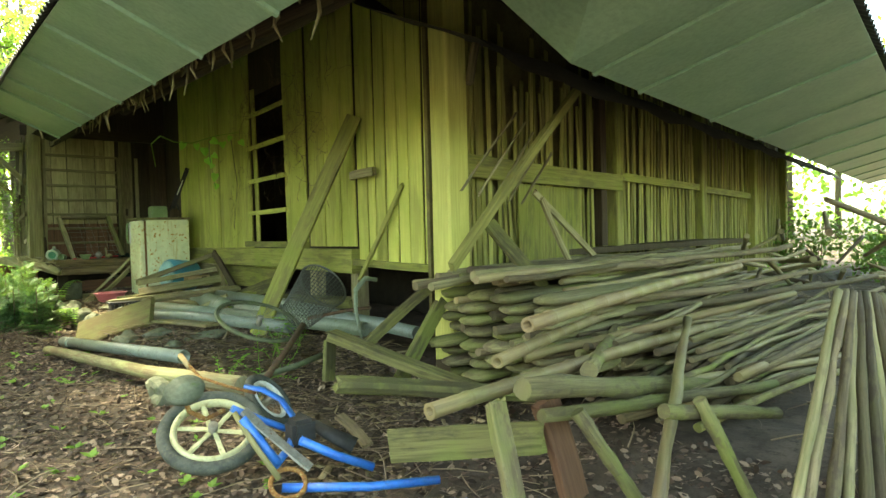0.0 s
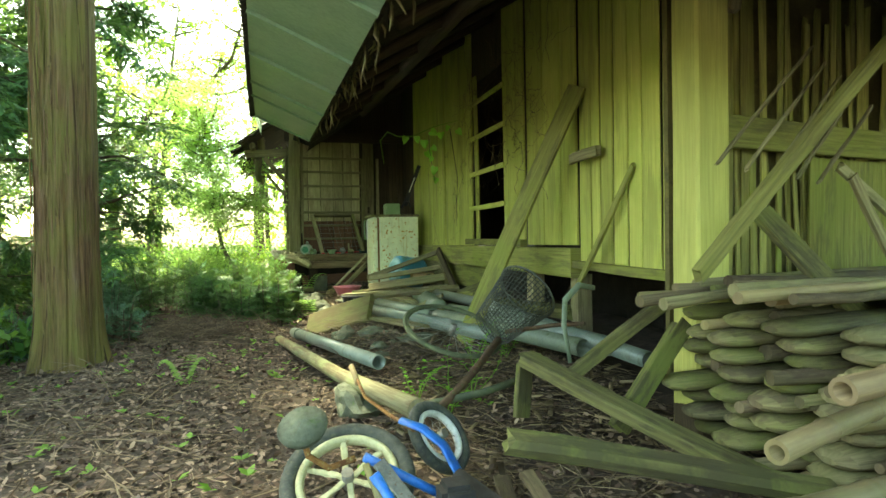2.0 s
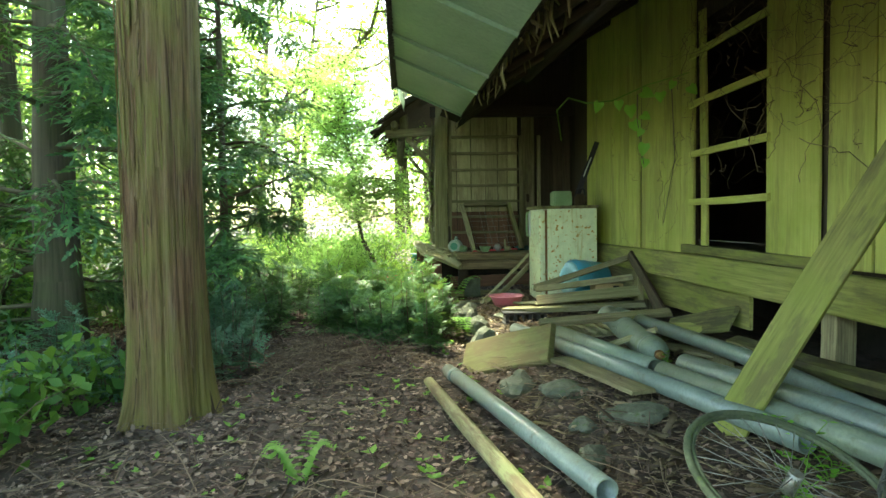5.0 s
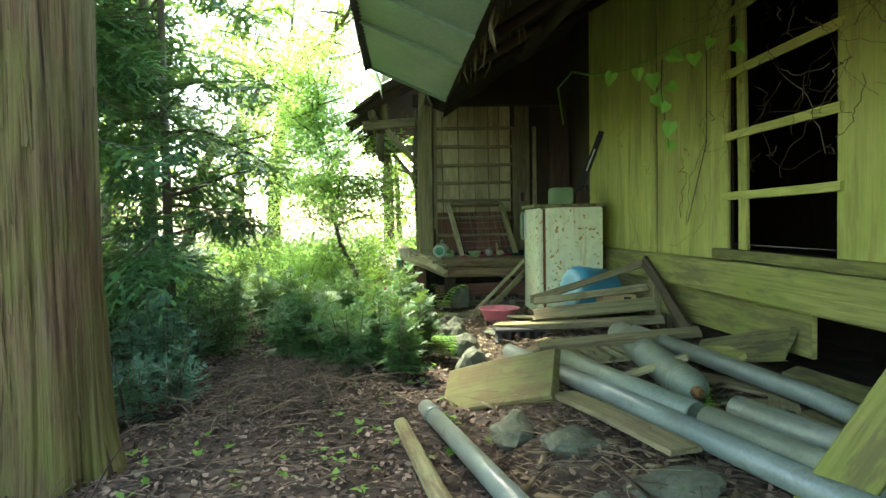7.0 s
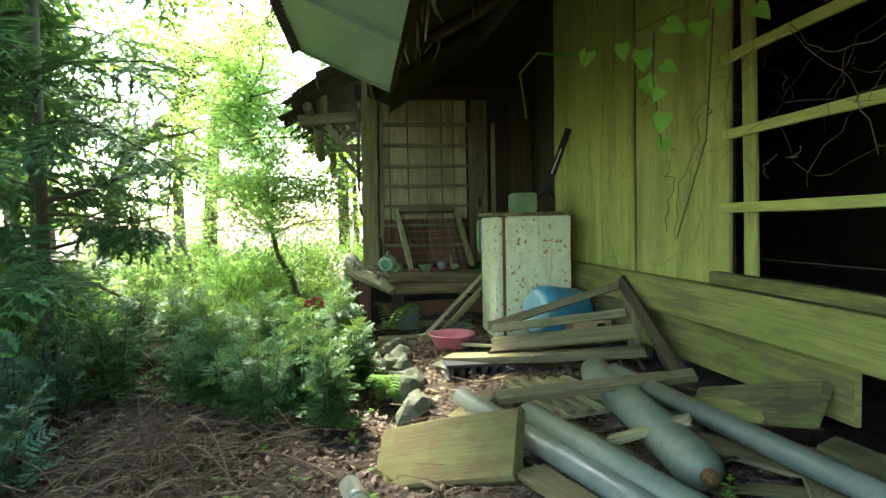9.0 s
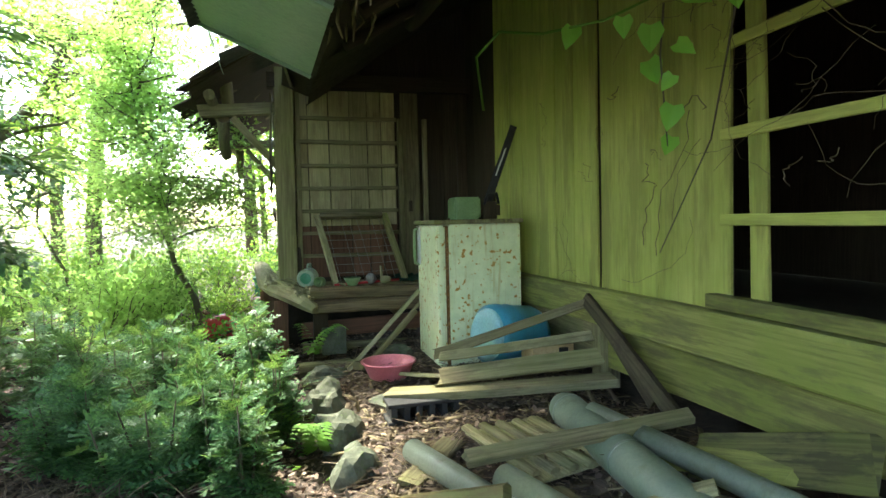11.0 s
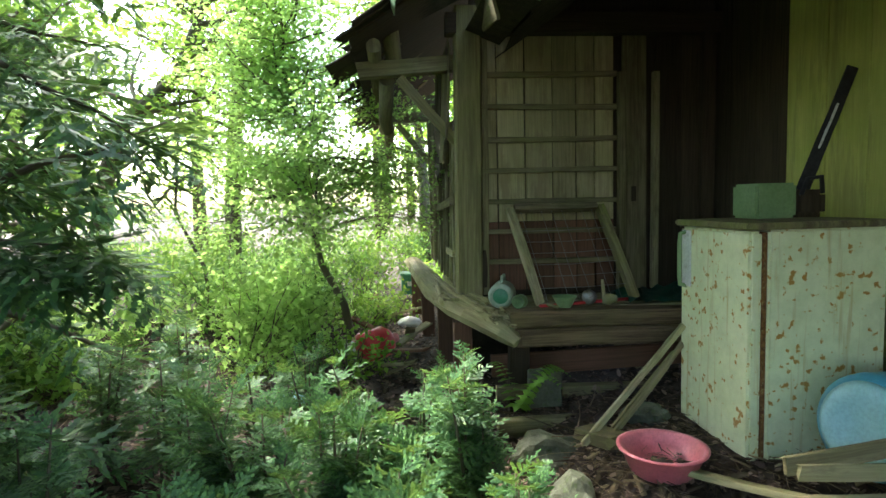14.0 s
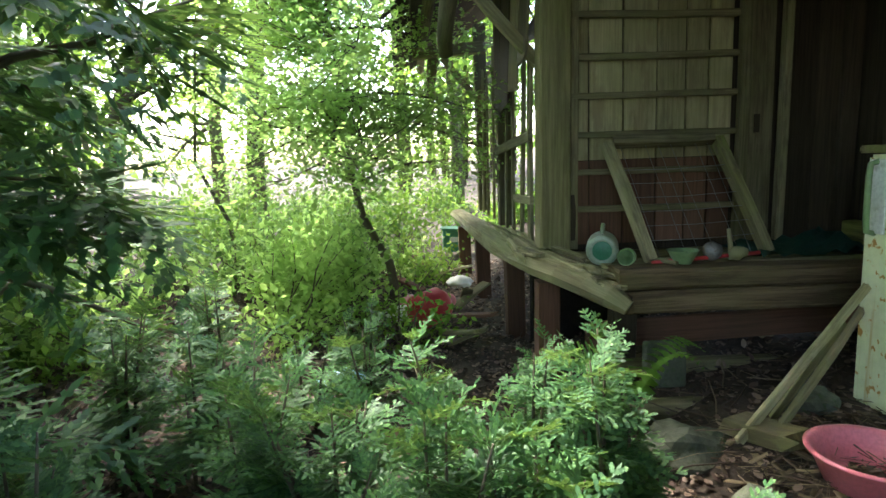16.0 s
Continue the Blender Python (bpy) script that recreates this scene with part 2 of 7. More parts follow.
def thing(name, loc, label, category, group="", kind=""):
    e = new(name)
    e.location = loc
    e.empty_display_size = 0.1
    return tagged(e, label, category, group, kind)


def solo(name, bm, mat, label, category, group="", kind="", smooth=False):
    return tagged(place(bm, name, mat, None, "", smooth), label, category, group, kind)


def frame_of(d, up=(0, 0, 1)):
    d = Vector(d).normalized()
    up = Vector(up)
    if abs(d.dot(up.normalized())) > 0.98:
        up = Vector((1, 0, 0))
    s = d.cross(up).normalized()
    return d, s, s.cross(d).normalized()


def tube(bm, pts, radii, seg=10, hollow=0.0, flat=1.0, wob=0.0, rng=None, ends=True):
    """Sweep a ring along points; uv = (round, along) in metres. hollow: wall thickness of an open pipe."""
    uv = bm.loops.layers.uv.verify()
    rng = rng or random
    pts = [Vector(p) for p in pts]
    if isinstance(radii, (int, float)):
        radii = [radii] * len(pts)

    def rings(off):
        out, s = [], None
        for i, p in enumerate(pts):
            d = (pts[min(i + 1, len(pts) - 1)] - pts[max(i - 1, 0)]).normalized()
            if s is None:
                _, s, u = frame_of(d)
            s = (s - d * s.dot(d)).normalized()
            u = s.cross(d).normalized()
            r = max(radii[i] - off, 0.0005)
            out.append([bm.verts.new(p + (s * math.cos(a) + u * math.sin(a) * flat) * r * (1 + rng.uniform(-wob, wob)))
                        for a in [2 * math.pi * k / seg for k in range(seg)]])
        return out
    along = [0.0]
    for a, b in zip(pts, pts[1:]):
        along.append(along[-1] + (b - a).length)

    def skin(R, inward):
        for i in range(len(R) - 1):
            for k in range(seg):
                k2 = (k + 1) % seg
                q = [R[i][k], R[i][k2], R[i + 1][k2], R[i + 1][k]]
                w = 2 * math.pi * max(radii[i], 0.01) / seg
                t = [(k * w, along[i]), ((k + 1) * w, along[i]), ((k + 1) * w, along[i + 1]), (k * w, along[i + 1])]
                if inward:
                    q, t = q[::-1], t[::-1]
                f = bm.faces.new(q)
                f.smooth = True
                for l, c in zip(f.loops, t):
                    l[uv].uv = c
    A = rings(0)
    skin(A, True)
    if hollow:
        B = rings(hollow)
        skin(B, False)
        for e in (0, -1):
            for k in range(seg):
                k2 = (k + 1) % seg
                bm.faces.new((A[e][k], A[e][k2], B[e][k2], B[e][k]))
    elif ends:
        for e, R in ((0, A[0]), (1, A[-1])):
            f = bm.faces.new(R if e == 0 else R[::-1])
            for l in f.loops:
                l[uv].uv = (l.vert.co.x * 0.3 + l.vert.co.y * 0.3, l.vert.co.z)
    bmesh.ops.recalc_face_normals(bm, faces=bm.faces)
    return bm


def board(bm, a, b, width, thick, up=(0, 0, 1), n=5, warp=0.004, ragged=0.0, rng=None, taper=1.0, bev=0.004):
    """A sawn board from a to b; width lies across, thick along up. Slight warp, chipped edges, ragged ends."""
    uv = bm.loops.layers.uv.verify()
    rng = rng or random
    a, b = Vector(a), Vector(b)
    d, s, u = frame_of(b - a, up)
    L = (b - a).length
    c = min(bev, thick * 0.3)
    w, h = width / 2, thick / 2
    P = [(-w + c, -h), (-w, -h + c), (-w, h - c), (-w + c, h), (w - c, h), (w, h - c), (w, -h + c), (w - c, -h)]
    rows = []
    ph = rng.uniform(0, 6)
    for i in range(n + 1):
        t = i / n
        off = s * warp * math.sin(ph + 3 * t) + u * warp * math.cos(ph * 1.7 + 4 * t)
        k = 1 + (taper - 1) * t
        row = []
        for j, (x, y) in enumerate(P):
            e = 0.0
            if ragged and i in (0, n):
                e = rng.uniform(-ragged, ragged)
            x2 = x * k + rng.uniform(-1, 1) * 0.0025
            row.append(bm.verts.new(a + d * (L * t + e) + off + s * x2 + u * y))
        rows.append(row)
    for i in range(n):
        for j in range(8):
            j2 = (j + 1) % 8
            f = bm.faces.new((rows[i][j], rows[i][j2], rows[i + 1][j2], rows[i + 1][j]))
            for l, (jj, ii) in zip(f.loops, ((j, i), (j2, i), (j2, i + 1), (j, i + 1))):
                x, y = P[jj]
                l[uv].uv = (x + y * 1.3 + ph, L * ii / n + ph)
    for R in (rows[0], rows[-1]):
        f = bm.faces.new(R)
        for l in f.loops:
            l[uv].uv = (l.vert.co.dot(s), l.vert.co.dot(u) * 0.3)
    bmesh.ops.recalc_face_normals(bm, faces=bm.faces)
    return bm


def block(bm, lo, hi, bev=0.01, seg=1):
    """A box between two corners with rounded edges."""
    uv = bm.loops.layers.uv.verify()
    lo, hi = Vector(lo), Vector(hi)
    r = bmesh.ops.create_cube(bm, size=1.0)
    for v in r["verts"]:
        v.co = Vector([lo[i] + (v.co[i] + 0.5) * (hi[i] - lo[i]) for i in range(3)])
    if bev:
        ed = list({e for v in r["verts"] for e in v.link_edges})
        bmesh.ops.bevel(bm, geom=ed, offset=bev, segments=seg, affect="EDGES", clamp_overlap=True)
    for f in bm.faces:
        nx = max(range(3), key=lambda i: abs(f.normal[i]))
        for l in f.loops:
            p = l.vert.co
            l[uv].uv = ((p.y, p.z), (p.x, p.z), (p.x, p.y))[nx]
    return bm


def rock_bm(bm, c, r, rng, flat=0.7, sub=3):
    res = bmesh.ops.create_icosphere(bm, subdivisions=sub, radius=1.0)
    o = Vector((rng.uniform(0, 50), rng.uniform(0, 50), rng.uniform(0, 50)))
    for v in res["verts"]:
        p = v.co.copy()
        k = 1 + 0.45 * (noise.noise(p * 1.1 + o)) + 0.15 * noise.noise(p * 3 + o)
        cell = Vector((round(p.x * 1.6) / 1.6, round(p.y * 1.6) / 1.6, round(p.z * 1.6) / 1.6))
        p = p.lerp(cell, 0.16) * k
        v.co = Vector(c) + Vector((p.x * r[0], p.y * r[1], p.z * r[2] * flat))
    return bm


def mesh_from(name, verts, faces, mat, smooth=False):
    me = bpy.data.meshes.new(name)
    verts = np.asarray(verts, dtype=np.float32)
    faces = np.asarray(faces, dtype=np.int32)
    k = faces.shape[1]
    me.vertices.add(len(verts))
    me.vertices.foreach_set("co", verts.ravel())
    me.loops.add(faces.size)
    me.loops.foreach_set("vertex_index", faces.ravel())
    me.polygons.add(len(faces))
    me.polygons.foreach_set("loop_start", np.arange(0, faces.size, k, dtype=np.int32))
    me.update(calc_edges=True)
    me.validate()
    if smooth:
        me.shade_smooth()
    me.materials.append(mat)
    return me


def scatter(tv, tf, pos, rot, scl):
    """Copies of a template (verts, faces) at poses, joined: pos (n,3), rot (n,3,3), scl (n,)."""
    tv, tf = np.asarray(tv, float), np.asarray(tf, int)
    n = len(pos)
    v = np.einsum("nij,kj->nki", rot, tv) * np.asarray(scl)[:, None, None] + np.asarray(pos)[:, None, :]
    f = tf[None] + (np.arange(n) * len(tv))[:, None, None]
    return v.reshape(-1, 3), f.reshape(-1, tf.shape[1])


def rot_frames(fwd, up):
    """Rotation matrices whose y axis is fwd and whose z is nearest to up."""
    fwd = fwd / np.linalg.norm(fwd, axis=1, keepdims=True)
    x = np.cross(fwd, up)
    x /= np.linalg.norm(x, axis=1, keepdims=True) + 1e-9
    z = np.cross(x, fwd)
    return np.stack([x, fwd, z], axis=2)


def smooth_step(a, b, t):
    t = max(0.0, min(1.0, (t - a) / (b - a)))
    return t * t * (3 - 2 * t)


def ground_z(x, y):
    """Height of the forest floor: nearly level, a bank of soil against the house."""
    z = 0.36 + 0.02 * max(-4, min(12, y - 3)) + 0.02 * max(-6.0, min(0.0, x + 1.0))
    bank = smooth_step(0.55, 1.15, x) * smooth_step(1.5, 4.5, y)
    z += 0.17 * bank + 0.10 * smooth_step(0.9, 2.4, x)
    z += 0.05 * noise.noise(Vector((x * 0.9, y * 0.9, 0))) + 0.02 * noise.noise(Vector((x * 3, y * 3, 4)))
    return z + 0.5 * smooth_step(9, 30, math.hypot(x, y - 4)) * noise.noise(Vector((x * 0.08, y * 0.08, 9)))

# ---- ground ----
def build_ground():
    xs = [-400, -200, -100, -50, -25, -14] + list(np.arange(-10, 8.01, 0.12)) + [10, 14, 25, 50, 100, 200, 400]
    ys = [-400, -200, -100, -50, -25, -12, -7] + list(np.arange(-4.5, 16.01, 0.12)) + [18, 22, 28, 50, 100, 200, 400]
    V = [(x, y, ground_z(x, y)) for y in ys for x in xs]
    w = len(xs)
    F = [(j * w + i, j * w + i + 1, (j + 1) * w + i + 1, (j + 1) * w + i) for j in range(len(ys) - 1) for i in range(w - 1)]
    return tagged(new("ground", mesh_from("ground", V, F, SOIL, True)), "dark brown forest soil under fallen leaves", "ground", kind="structure")


build_ground()

# ---- house: wall of upright boards beside the path ----
WX = 2.5            # outer face of the boarded wall
RWD = Vector((0.987, 0.16, 0)).normalized()   # run of the lattice wall
RW0 = Vector((2.16, 1.46, 0))


def wall_x(y):
    return WX if y > 3.2 else WX - 0.24 * (3.2 - y) / 1.7


def build_wall():
    rng = random.Random(3)
    wall = thing("wall_west", (WX, 5.5, 1.2), "wall of upright weathered boards, yellow-green with algae", "wall", kind="structure")

    def up_board(y0, y1, z0, z1, lean=0.0, out=0.0, mat=WALL_WOOD, thick=0.022, gap=0.012):
        yc = (y0 + y1) / 2
        bm = board(bmesh.new(), (wall_x(yc) + 0.015 - out, yc, z0), (wall_x(yc) + 0.015 - out, yc + lean, z1), abs(y1 - y0) - gap - rng.uniform(0, 0.006), thick,
                   up=(1, 0, 0) if yc > 3.2 else (1, -0.141, 0), n=6, warp=0.003, rng=rng)
        return part("plank", bm, mat, wall)
    # boards behind the door planks, towards the corner post
    y = 1.62
    for w in (0.20, 0.24, 0.19, 0.22, 0.21, 0.17, 0.24):
        up_board(y, y + w, 1.28, 4.3, out=0.02 + rng.uniform(0, 0.006), gap=0.016, thick=0.013)
        y += w + 0.004
    # boards between door and window
    for a, b in ((3.2, 3.48), (3.485, 3.82), (3.825, 4.19), (4.25, 4.80)):
        up_board(a, b, 1.44, 4.6, out=rng.uniform(0, 0.008))
    # boards past the window
    for a, b in ((5.86, 6.12), (6.125, 6.42), (6.43, 6.74), (6.745, 7.06), (7.10, 7.42), (7.425, 7.72), (7.73, 8.05), (8.06, 8.38),
                 (8.385, 8.70), (8.71, 9.05), (9.06, 9.4), (9.41, 9.72), (9.73, 9.98)):
        # aged boards past y 9.05; near-black also paints in the corner's shade
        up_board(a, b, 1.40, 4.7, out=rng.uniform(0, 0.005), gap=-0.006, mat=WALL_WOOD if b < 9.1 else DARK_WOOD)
    # the leaning strip at the window's side and the rails
    up_board(5.62, 5.74, 1.46, 3.5, lean=0.06, out=0.0)
    for z in (1.885, 2.30, 2.735, 3.16):
        bm = board(bmesh.new(), (WX - 0.012, 4.74, z), (WX - 0.012, 5.90, z - 0.005), 0.055, 0.025, up=(1, 0, 0), rng=rng)
        part("window_rail", bm, WALL_WOOD, wall)
    # added backing behind the openings, room shade painted in as near-black
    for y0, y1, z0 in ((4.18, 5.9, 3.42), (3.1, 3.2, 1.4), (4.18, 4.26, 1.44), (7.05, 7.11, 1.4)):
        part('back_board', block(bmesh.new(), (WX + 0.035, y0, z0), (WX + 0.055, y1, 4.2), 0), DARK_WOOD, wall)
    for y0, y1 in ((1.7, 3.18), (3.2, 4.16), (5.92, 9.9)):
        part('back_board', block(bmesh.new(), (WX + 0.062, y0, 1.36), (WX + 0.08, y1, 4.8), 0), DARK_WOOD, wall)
    # sill and foot beams
    bm = board(bmesh.new(), (WX - 0.03, 4.22, 1.455), (WX - 0.03, 5.95, 1.47), 0.07, 0.075, up=(1, 0, 0), rng=rng)
    part("window_sill", bm, WALL_OLD, wall)
    bm = board(bmesh.new(), (WX - 0.045, 3.15, 1.29), (WX - 0.03, 9.9, 1.30), 0.24, 0.11, up=(1, 0, 0), n=12, warp=0.008, rng=rng, bev=0.012)
    part("sill_beam", bm, WALL_OLD, wall)
    bm = board(bmesh.new(), (WX + 0.0, 4.95, 1.05), (WX + 0.0, 7.1, 1.02), 0.28, 0.025, up=(1, 0, 0), n=6, rng=rng, ragged=0.015)
    part("skirt_board", bm, WALL_OLD, wall)
    bm = board(bmesh.new(), (WX + 0.0, 7.12, 1.0), (WX + 0.0, 9.9, 1.0), 0.34, 0.025, up=(1, 0, 0), n=6, rng=rng, ragged=0.015)
    part("skirt_board", bm, OLD_WOOD, wall)
    # foot of the door bay
    bm = board(bmesh.new(), (wall_x(1.6) - 0.045, 1.6, 1.285), (wall_x(3.2) - 0.045, 3.2, 1.285), 0.06, 0.06, up=(1, 0, 0), rng=rng)
    part("door_sill", bm, WALL_OLD, wall)
    return wall


build_wall()


def build_lattice():
    rng = random.Random(8)
    wall = thing("wall_south", tuple(RW0), "wall of split-bamboo lattice and posts under the eave", "wall", kind="structure")

    def at(s, off, z):
        return RW0 + RWD * s + Vector((RWD.y, -RWD.x, 0)) * off + Vector((0, 0, z))
    out = (RWD.y, -RWD.x, 0)
    for s, wd in ((2.85, 0.17), (5.7, 0.17), (8.6, 0.17), (11.2, 0.17)):
        part("post", board(bmesh.new(), at(s, 0.02, 0.55), at(s, 0.02, 3.4), wd, 0.14, up=out, rng=rng, bev=0.012), WALL_OLD, wall)
    s = 0.2
    while s < 11.2:
        w = rng.uniform(0.035, 0.07)
        z0 = 0.8
        z1 = rng.uniform(2.7, 3.4)
        bm = board(bmesh.new(), at(s, rng.uniform(-0.05, -0.01), z0), at(s + rng.uniform(-0.05, 0.05), rng.uniform(-0.05, -0.01), z1), w, 0.012,
                   up=out, n=5, warp=0.012, rng=rng, ragged=0.02)
        part("slat", bm, rng.choice((LATH, LATH, LATH, WALL_OLD)), wall)
        s += w * rng.uniform(1.0, 1.75)
    part("backing", board(bmesh.new(), at(0, -0.12, 2.1), at(12, -0.12, 2.1), 2.8, 0.03, up=out), MUD_WALL, wall)
    part("rail", board(bmesh.new(), at(0.05, 0.03, 2.06), at(2.85, 0.09, 2.03), 0.17, 0.05, up=out, rng=rng), WALL_OLD, wall)
    part("rail", board(bmesh.new(), at(2.9, 0.03, 2.12), at(5.9, 0.03, 2.10), 0.09, 0.04, up=out, rng=rng), WALL_OLD, wall)
    part("rail", board(bmesh.new(), at(5.6, 0.03, 2.08), at(8.4, 0.03, 2.06), 0.10, 0.04, up=out, rng=rng), WALL_OLD, wall)
    part("panel", board(bmesh.new(), at(1.55, 0.0, 1.95), at(1.55, 0.0, 1.05), 1.1, 0.02, up=out, rng=rng), WALL_OLD, wall)
    # corner post
    part("corner_post", board(bmesh.new(), (2.235, 1.44, 0.45), (2.235, 1.44, 3.7), 0.2, 0.2, up=(1, 0, 0), n=10, rng=rng, bev=0.014), POST_WOOD, wall,
         "squared corner post")
    part("post_foot", board(bmesh.new(), (2.235, 1.44, 0.36), (2.235, 1.44, 0.62), 0.215, 0.215, up=(1, 0, 0), n=4, rng=rng, ragged=0.05, bev=0.02), DARK_WOOD, wall, "charred, rotten foot of the post")
    return wall


build_lattice()

# ---- roof over the house ----
def zi(y):
    return 2.60 + (y - 0.7) * 0.066


def outer_x(y):
    return 0.06 - 0.03 * y


def build_roof():
    roof = thing("roof_structure", (1.5, 4, 3), "low eaves of green painted sheet metal under a dark thatched roof", "roof", kind="structure")
    rng = random.Random(5)
    # west soffit in separate sheets that rise outwards
    y0, y1 = -3.2, 8.36
    ys = [y1, 6.45, 5.55, 4.2, 3.0, 1.9]
    while ys[-1] > y0:
        ys.append(ys[-1] - 1.1)
    for a, b in zip(ys[1:], ys):
        bm = bmesh.new()
        P = []
        for k in (0, 1):
            for y in (a, b):
                x = 0.66 if k == 0 else outer_x(y)
                P.append((x, y, zi(y) + (0.66 - x) * 0.45))
        f = bm.faces.new([bm.verts.new(P[i]) for i in (0, 1, 3, 2)])
        ex = bmesh.ops.extrude_face_region(bm, geom=[f])
        bmesh.ops.translate(bm, verts=[v for v in ex["geom"] if isinstance(v, bmesh.types.BMVert)], vec=(0, 0, 0.006))
        bmesh.ops.recalc_face_normals(bm, faces=bm.faces)
        part("sheet", bm, ROOF_METAL, roof)
        bm = board(bmesh.new(), (0.66, b, zi(b) - 0.012), (outer_x(b), b, zi(b) - 0.012 + (0.66 - outer_x(b)) * 0.45), 0.03, 0.03, rng=rng, warp=0.001)
        part("seam", bm, ROOF_METAL, roof)
    # corrugated top sheets over both slopes
    def corrugated(name, o, along, down, n, length, mat, amp=0.014, period=0.11):
        bm = bmesh.new()
        o, along, down = Vector(o), Vector(along).normalized(), Vector(down)
        nrm = along.cross(down).normalized()
        rows = []
        for i in range(n + 1):
            s = length * i / n
            w = nrm * amp * math.sin(2 * math.pi * s / period)
            rows.append([bm.verts.new(o + along * s + w), bm.verts.new(o + along * s + down + w)])
        for a, b in zip(rows, rows[1:]):
            bm.faces.new((a[0], a[1], b[1], b[0]))
        return part(name, bm, mat, roof)
    corrugated("top_sheet", (5.2, -3.4, zi(-3.4) + 3.6), (-0.03, 1, 0.066), (-5.08, 0, -3.28), 640, 11.8, ROOF_DARK)
    # south soffit along the lattice wall
    e0, out = Vector((1.91, 0.08, 2.40)), Vector((RWD.y, -RWD.x, 0))
    up = Vector((0, 0, 0.30))
    s, first = 0.0, True
    while s < 13:
        w = 0.26 if first else (0.6 if s < 0.5 else 1.42)
        q = [e0 + RWD * s, e0 + RWD * (s + w), e0 + RWD * (s + w) + out * 1.08 + up, e0 + RWD * s + out * 1.08 + up]
        bm = bmesh.new()
        f = bm.faces.new([bm.verts.new(p) for p in q])
        ex = bmesh.ops.extrude_face_region(bm, geom=[f])
        bmesh.ops.translate(bm, verts=[v for v in ex["geom"] if isinstance(v, bmesh.types.BMVert)], vec=(0, 0, 0.006))
        bmesh.ops.recalc_face_normals(bm, faces=bm.faces)
        part("sheet", bm, ROOF_METAL, roof)
        part("seam", board(bmesh.new(), q[1] - Vector((0, 0, 0.010)), q[2] - Vector((0, 0, 0.010)), 0.035, 0.022, rng=rng, warp=0.001), ROOF_METAL, roof)
        s, first = s + w, False
    # folded end of that soffit towards the hip
    bm = bmesh.new()
    q = [e0 + Vector((0, 0, 0)), e0 + out * 1.08 + up, Vector((1.05, -0.95, 2.95)), Vector((1.55, 0.25, 2.72))]
    bm.faces.new([bm.verts.new(p) for p in q])
    part("sheet", bm, ROOF_METAL, roof)
    corrugated("top_sheet", e0 + RWD * -1.2 + out * 1.12 + up + Vector((0, 0, 0.02)), RWD, -out * 5 + Vector((0, 0, 2.9)), 640, 14.0, ROOF_DARK)

    # thatch: dark slopes above both walls
    def slope(name, o, along, length, prof, n=30):
        bm = bmesh.new()
        rows = []
        for i in range(n + 1):
            rows.append([bm.verts.new(Vector(o) + Vector(along) * (length * i / n) + Vector(p) + Vector((0, 0, 0.05 * noise.noise(Vector((i * 0.7, k * 2.0, len(name))))))) for k, p in enumerate(prof)])
        for i in range(n):
            for k in range(len(prof) - 1):
                bm.faces.new((rows[i][k], rows[i][k + 1], rows[i + 1][k + 1], rows[i + 1][k]))
        return part(name, bm, THATCH, roof, "dark brown underside of thatch")
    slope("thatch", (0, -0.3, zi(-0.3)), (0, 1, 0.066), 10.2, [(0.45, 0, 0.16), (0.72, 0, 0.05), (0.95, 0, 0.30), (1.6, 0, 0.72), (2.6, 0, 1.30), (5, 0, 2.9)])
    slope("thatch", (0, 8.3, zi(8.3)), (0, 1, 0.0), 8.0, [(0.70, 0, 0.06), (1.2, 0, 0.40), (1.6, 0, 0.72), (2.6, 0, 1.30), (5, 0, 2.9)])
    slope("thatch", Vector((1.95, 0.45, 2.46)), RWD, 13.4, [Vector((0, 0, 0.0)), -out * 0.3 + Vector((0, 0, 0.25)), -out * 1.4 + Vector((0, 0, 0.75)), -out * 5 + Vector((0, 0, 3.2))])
    # straw ends that hang from the thatch's edge, and rafters
    for i in range(80):
        y = rng.uniform(0.6, 8.0)
        x = rng.uniform(0.72, 1.5) if i % 2 else rng.uniform(0.70, 0.85)
        z = zi(y) + (x - 0.7) * 0.85 + 0.05
        l = rng.uniform(0.05, 0.26)
        part("straw", tube(bmesh.new(), [(x, y, z), (x + rng.uniform(-0.02, 0.02), y, z - l * 0.5), (x + rng.uniform(-0.05, 0.05), y + rng.uniform(-0.04, 0.04), z - l)], [0.008, 0.010, 0.004], 5), BAMBOO, roof)
    y = 0.8
    while y < 8.3:
        part("rafter", tube(bmesh.new(), [(0.9, y, zi(y) + 0.17), (2.7, y + rng.uniform(-0.1, 0.1), zi(y) + 1.22)], 0.045, 8, wob=0.04, rng=rng), DARK_WOOD, roof)
        y += rng.uniform(0.75, 1.0)
    part("purlin", tube(bmesh.new(), [(1.5, 0.4, zi(0.4) + 0.50), (1.52, 8.4, zi(8.4) + 0.48)], 0.07, 10, wob=0.04, rng=rng), DARK_WOOD, roof)
    return roof


build_roof()


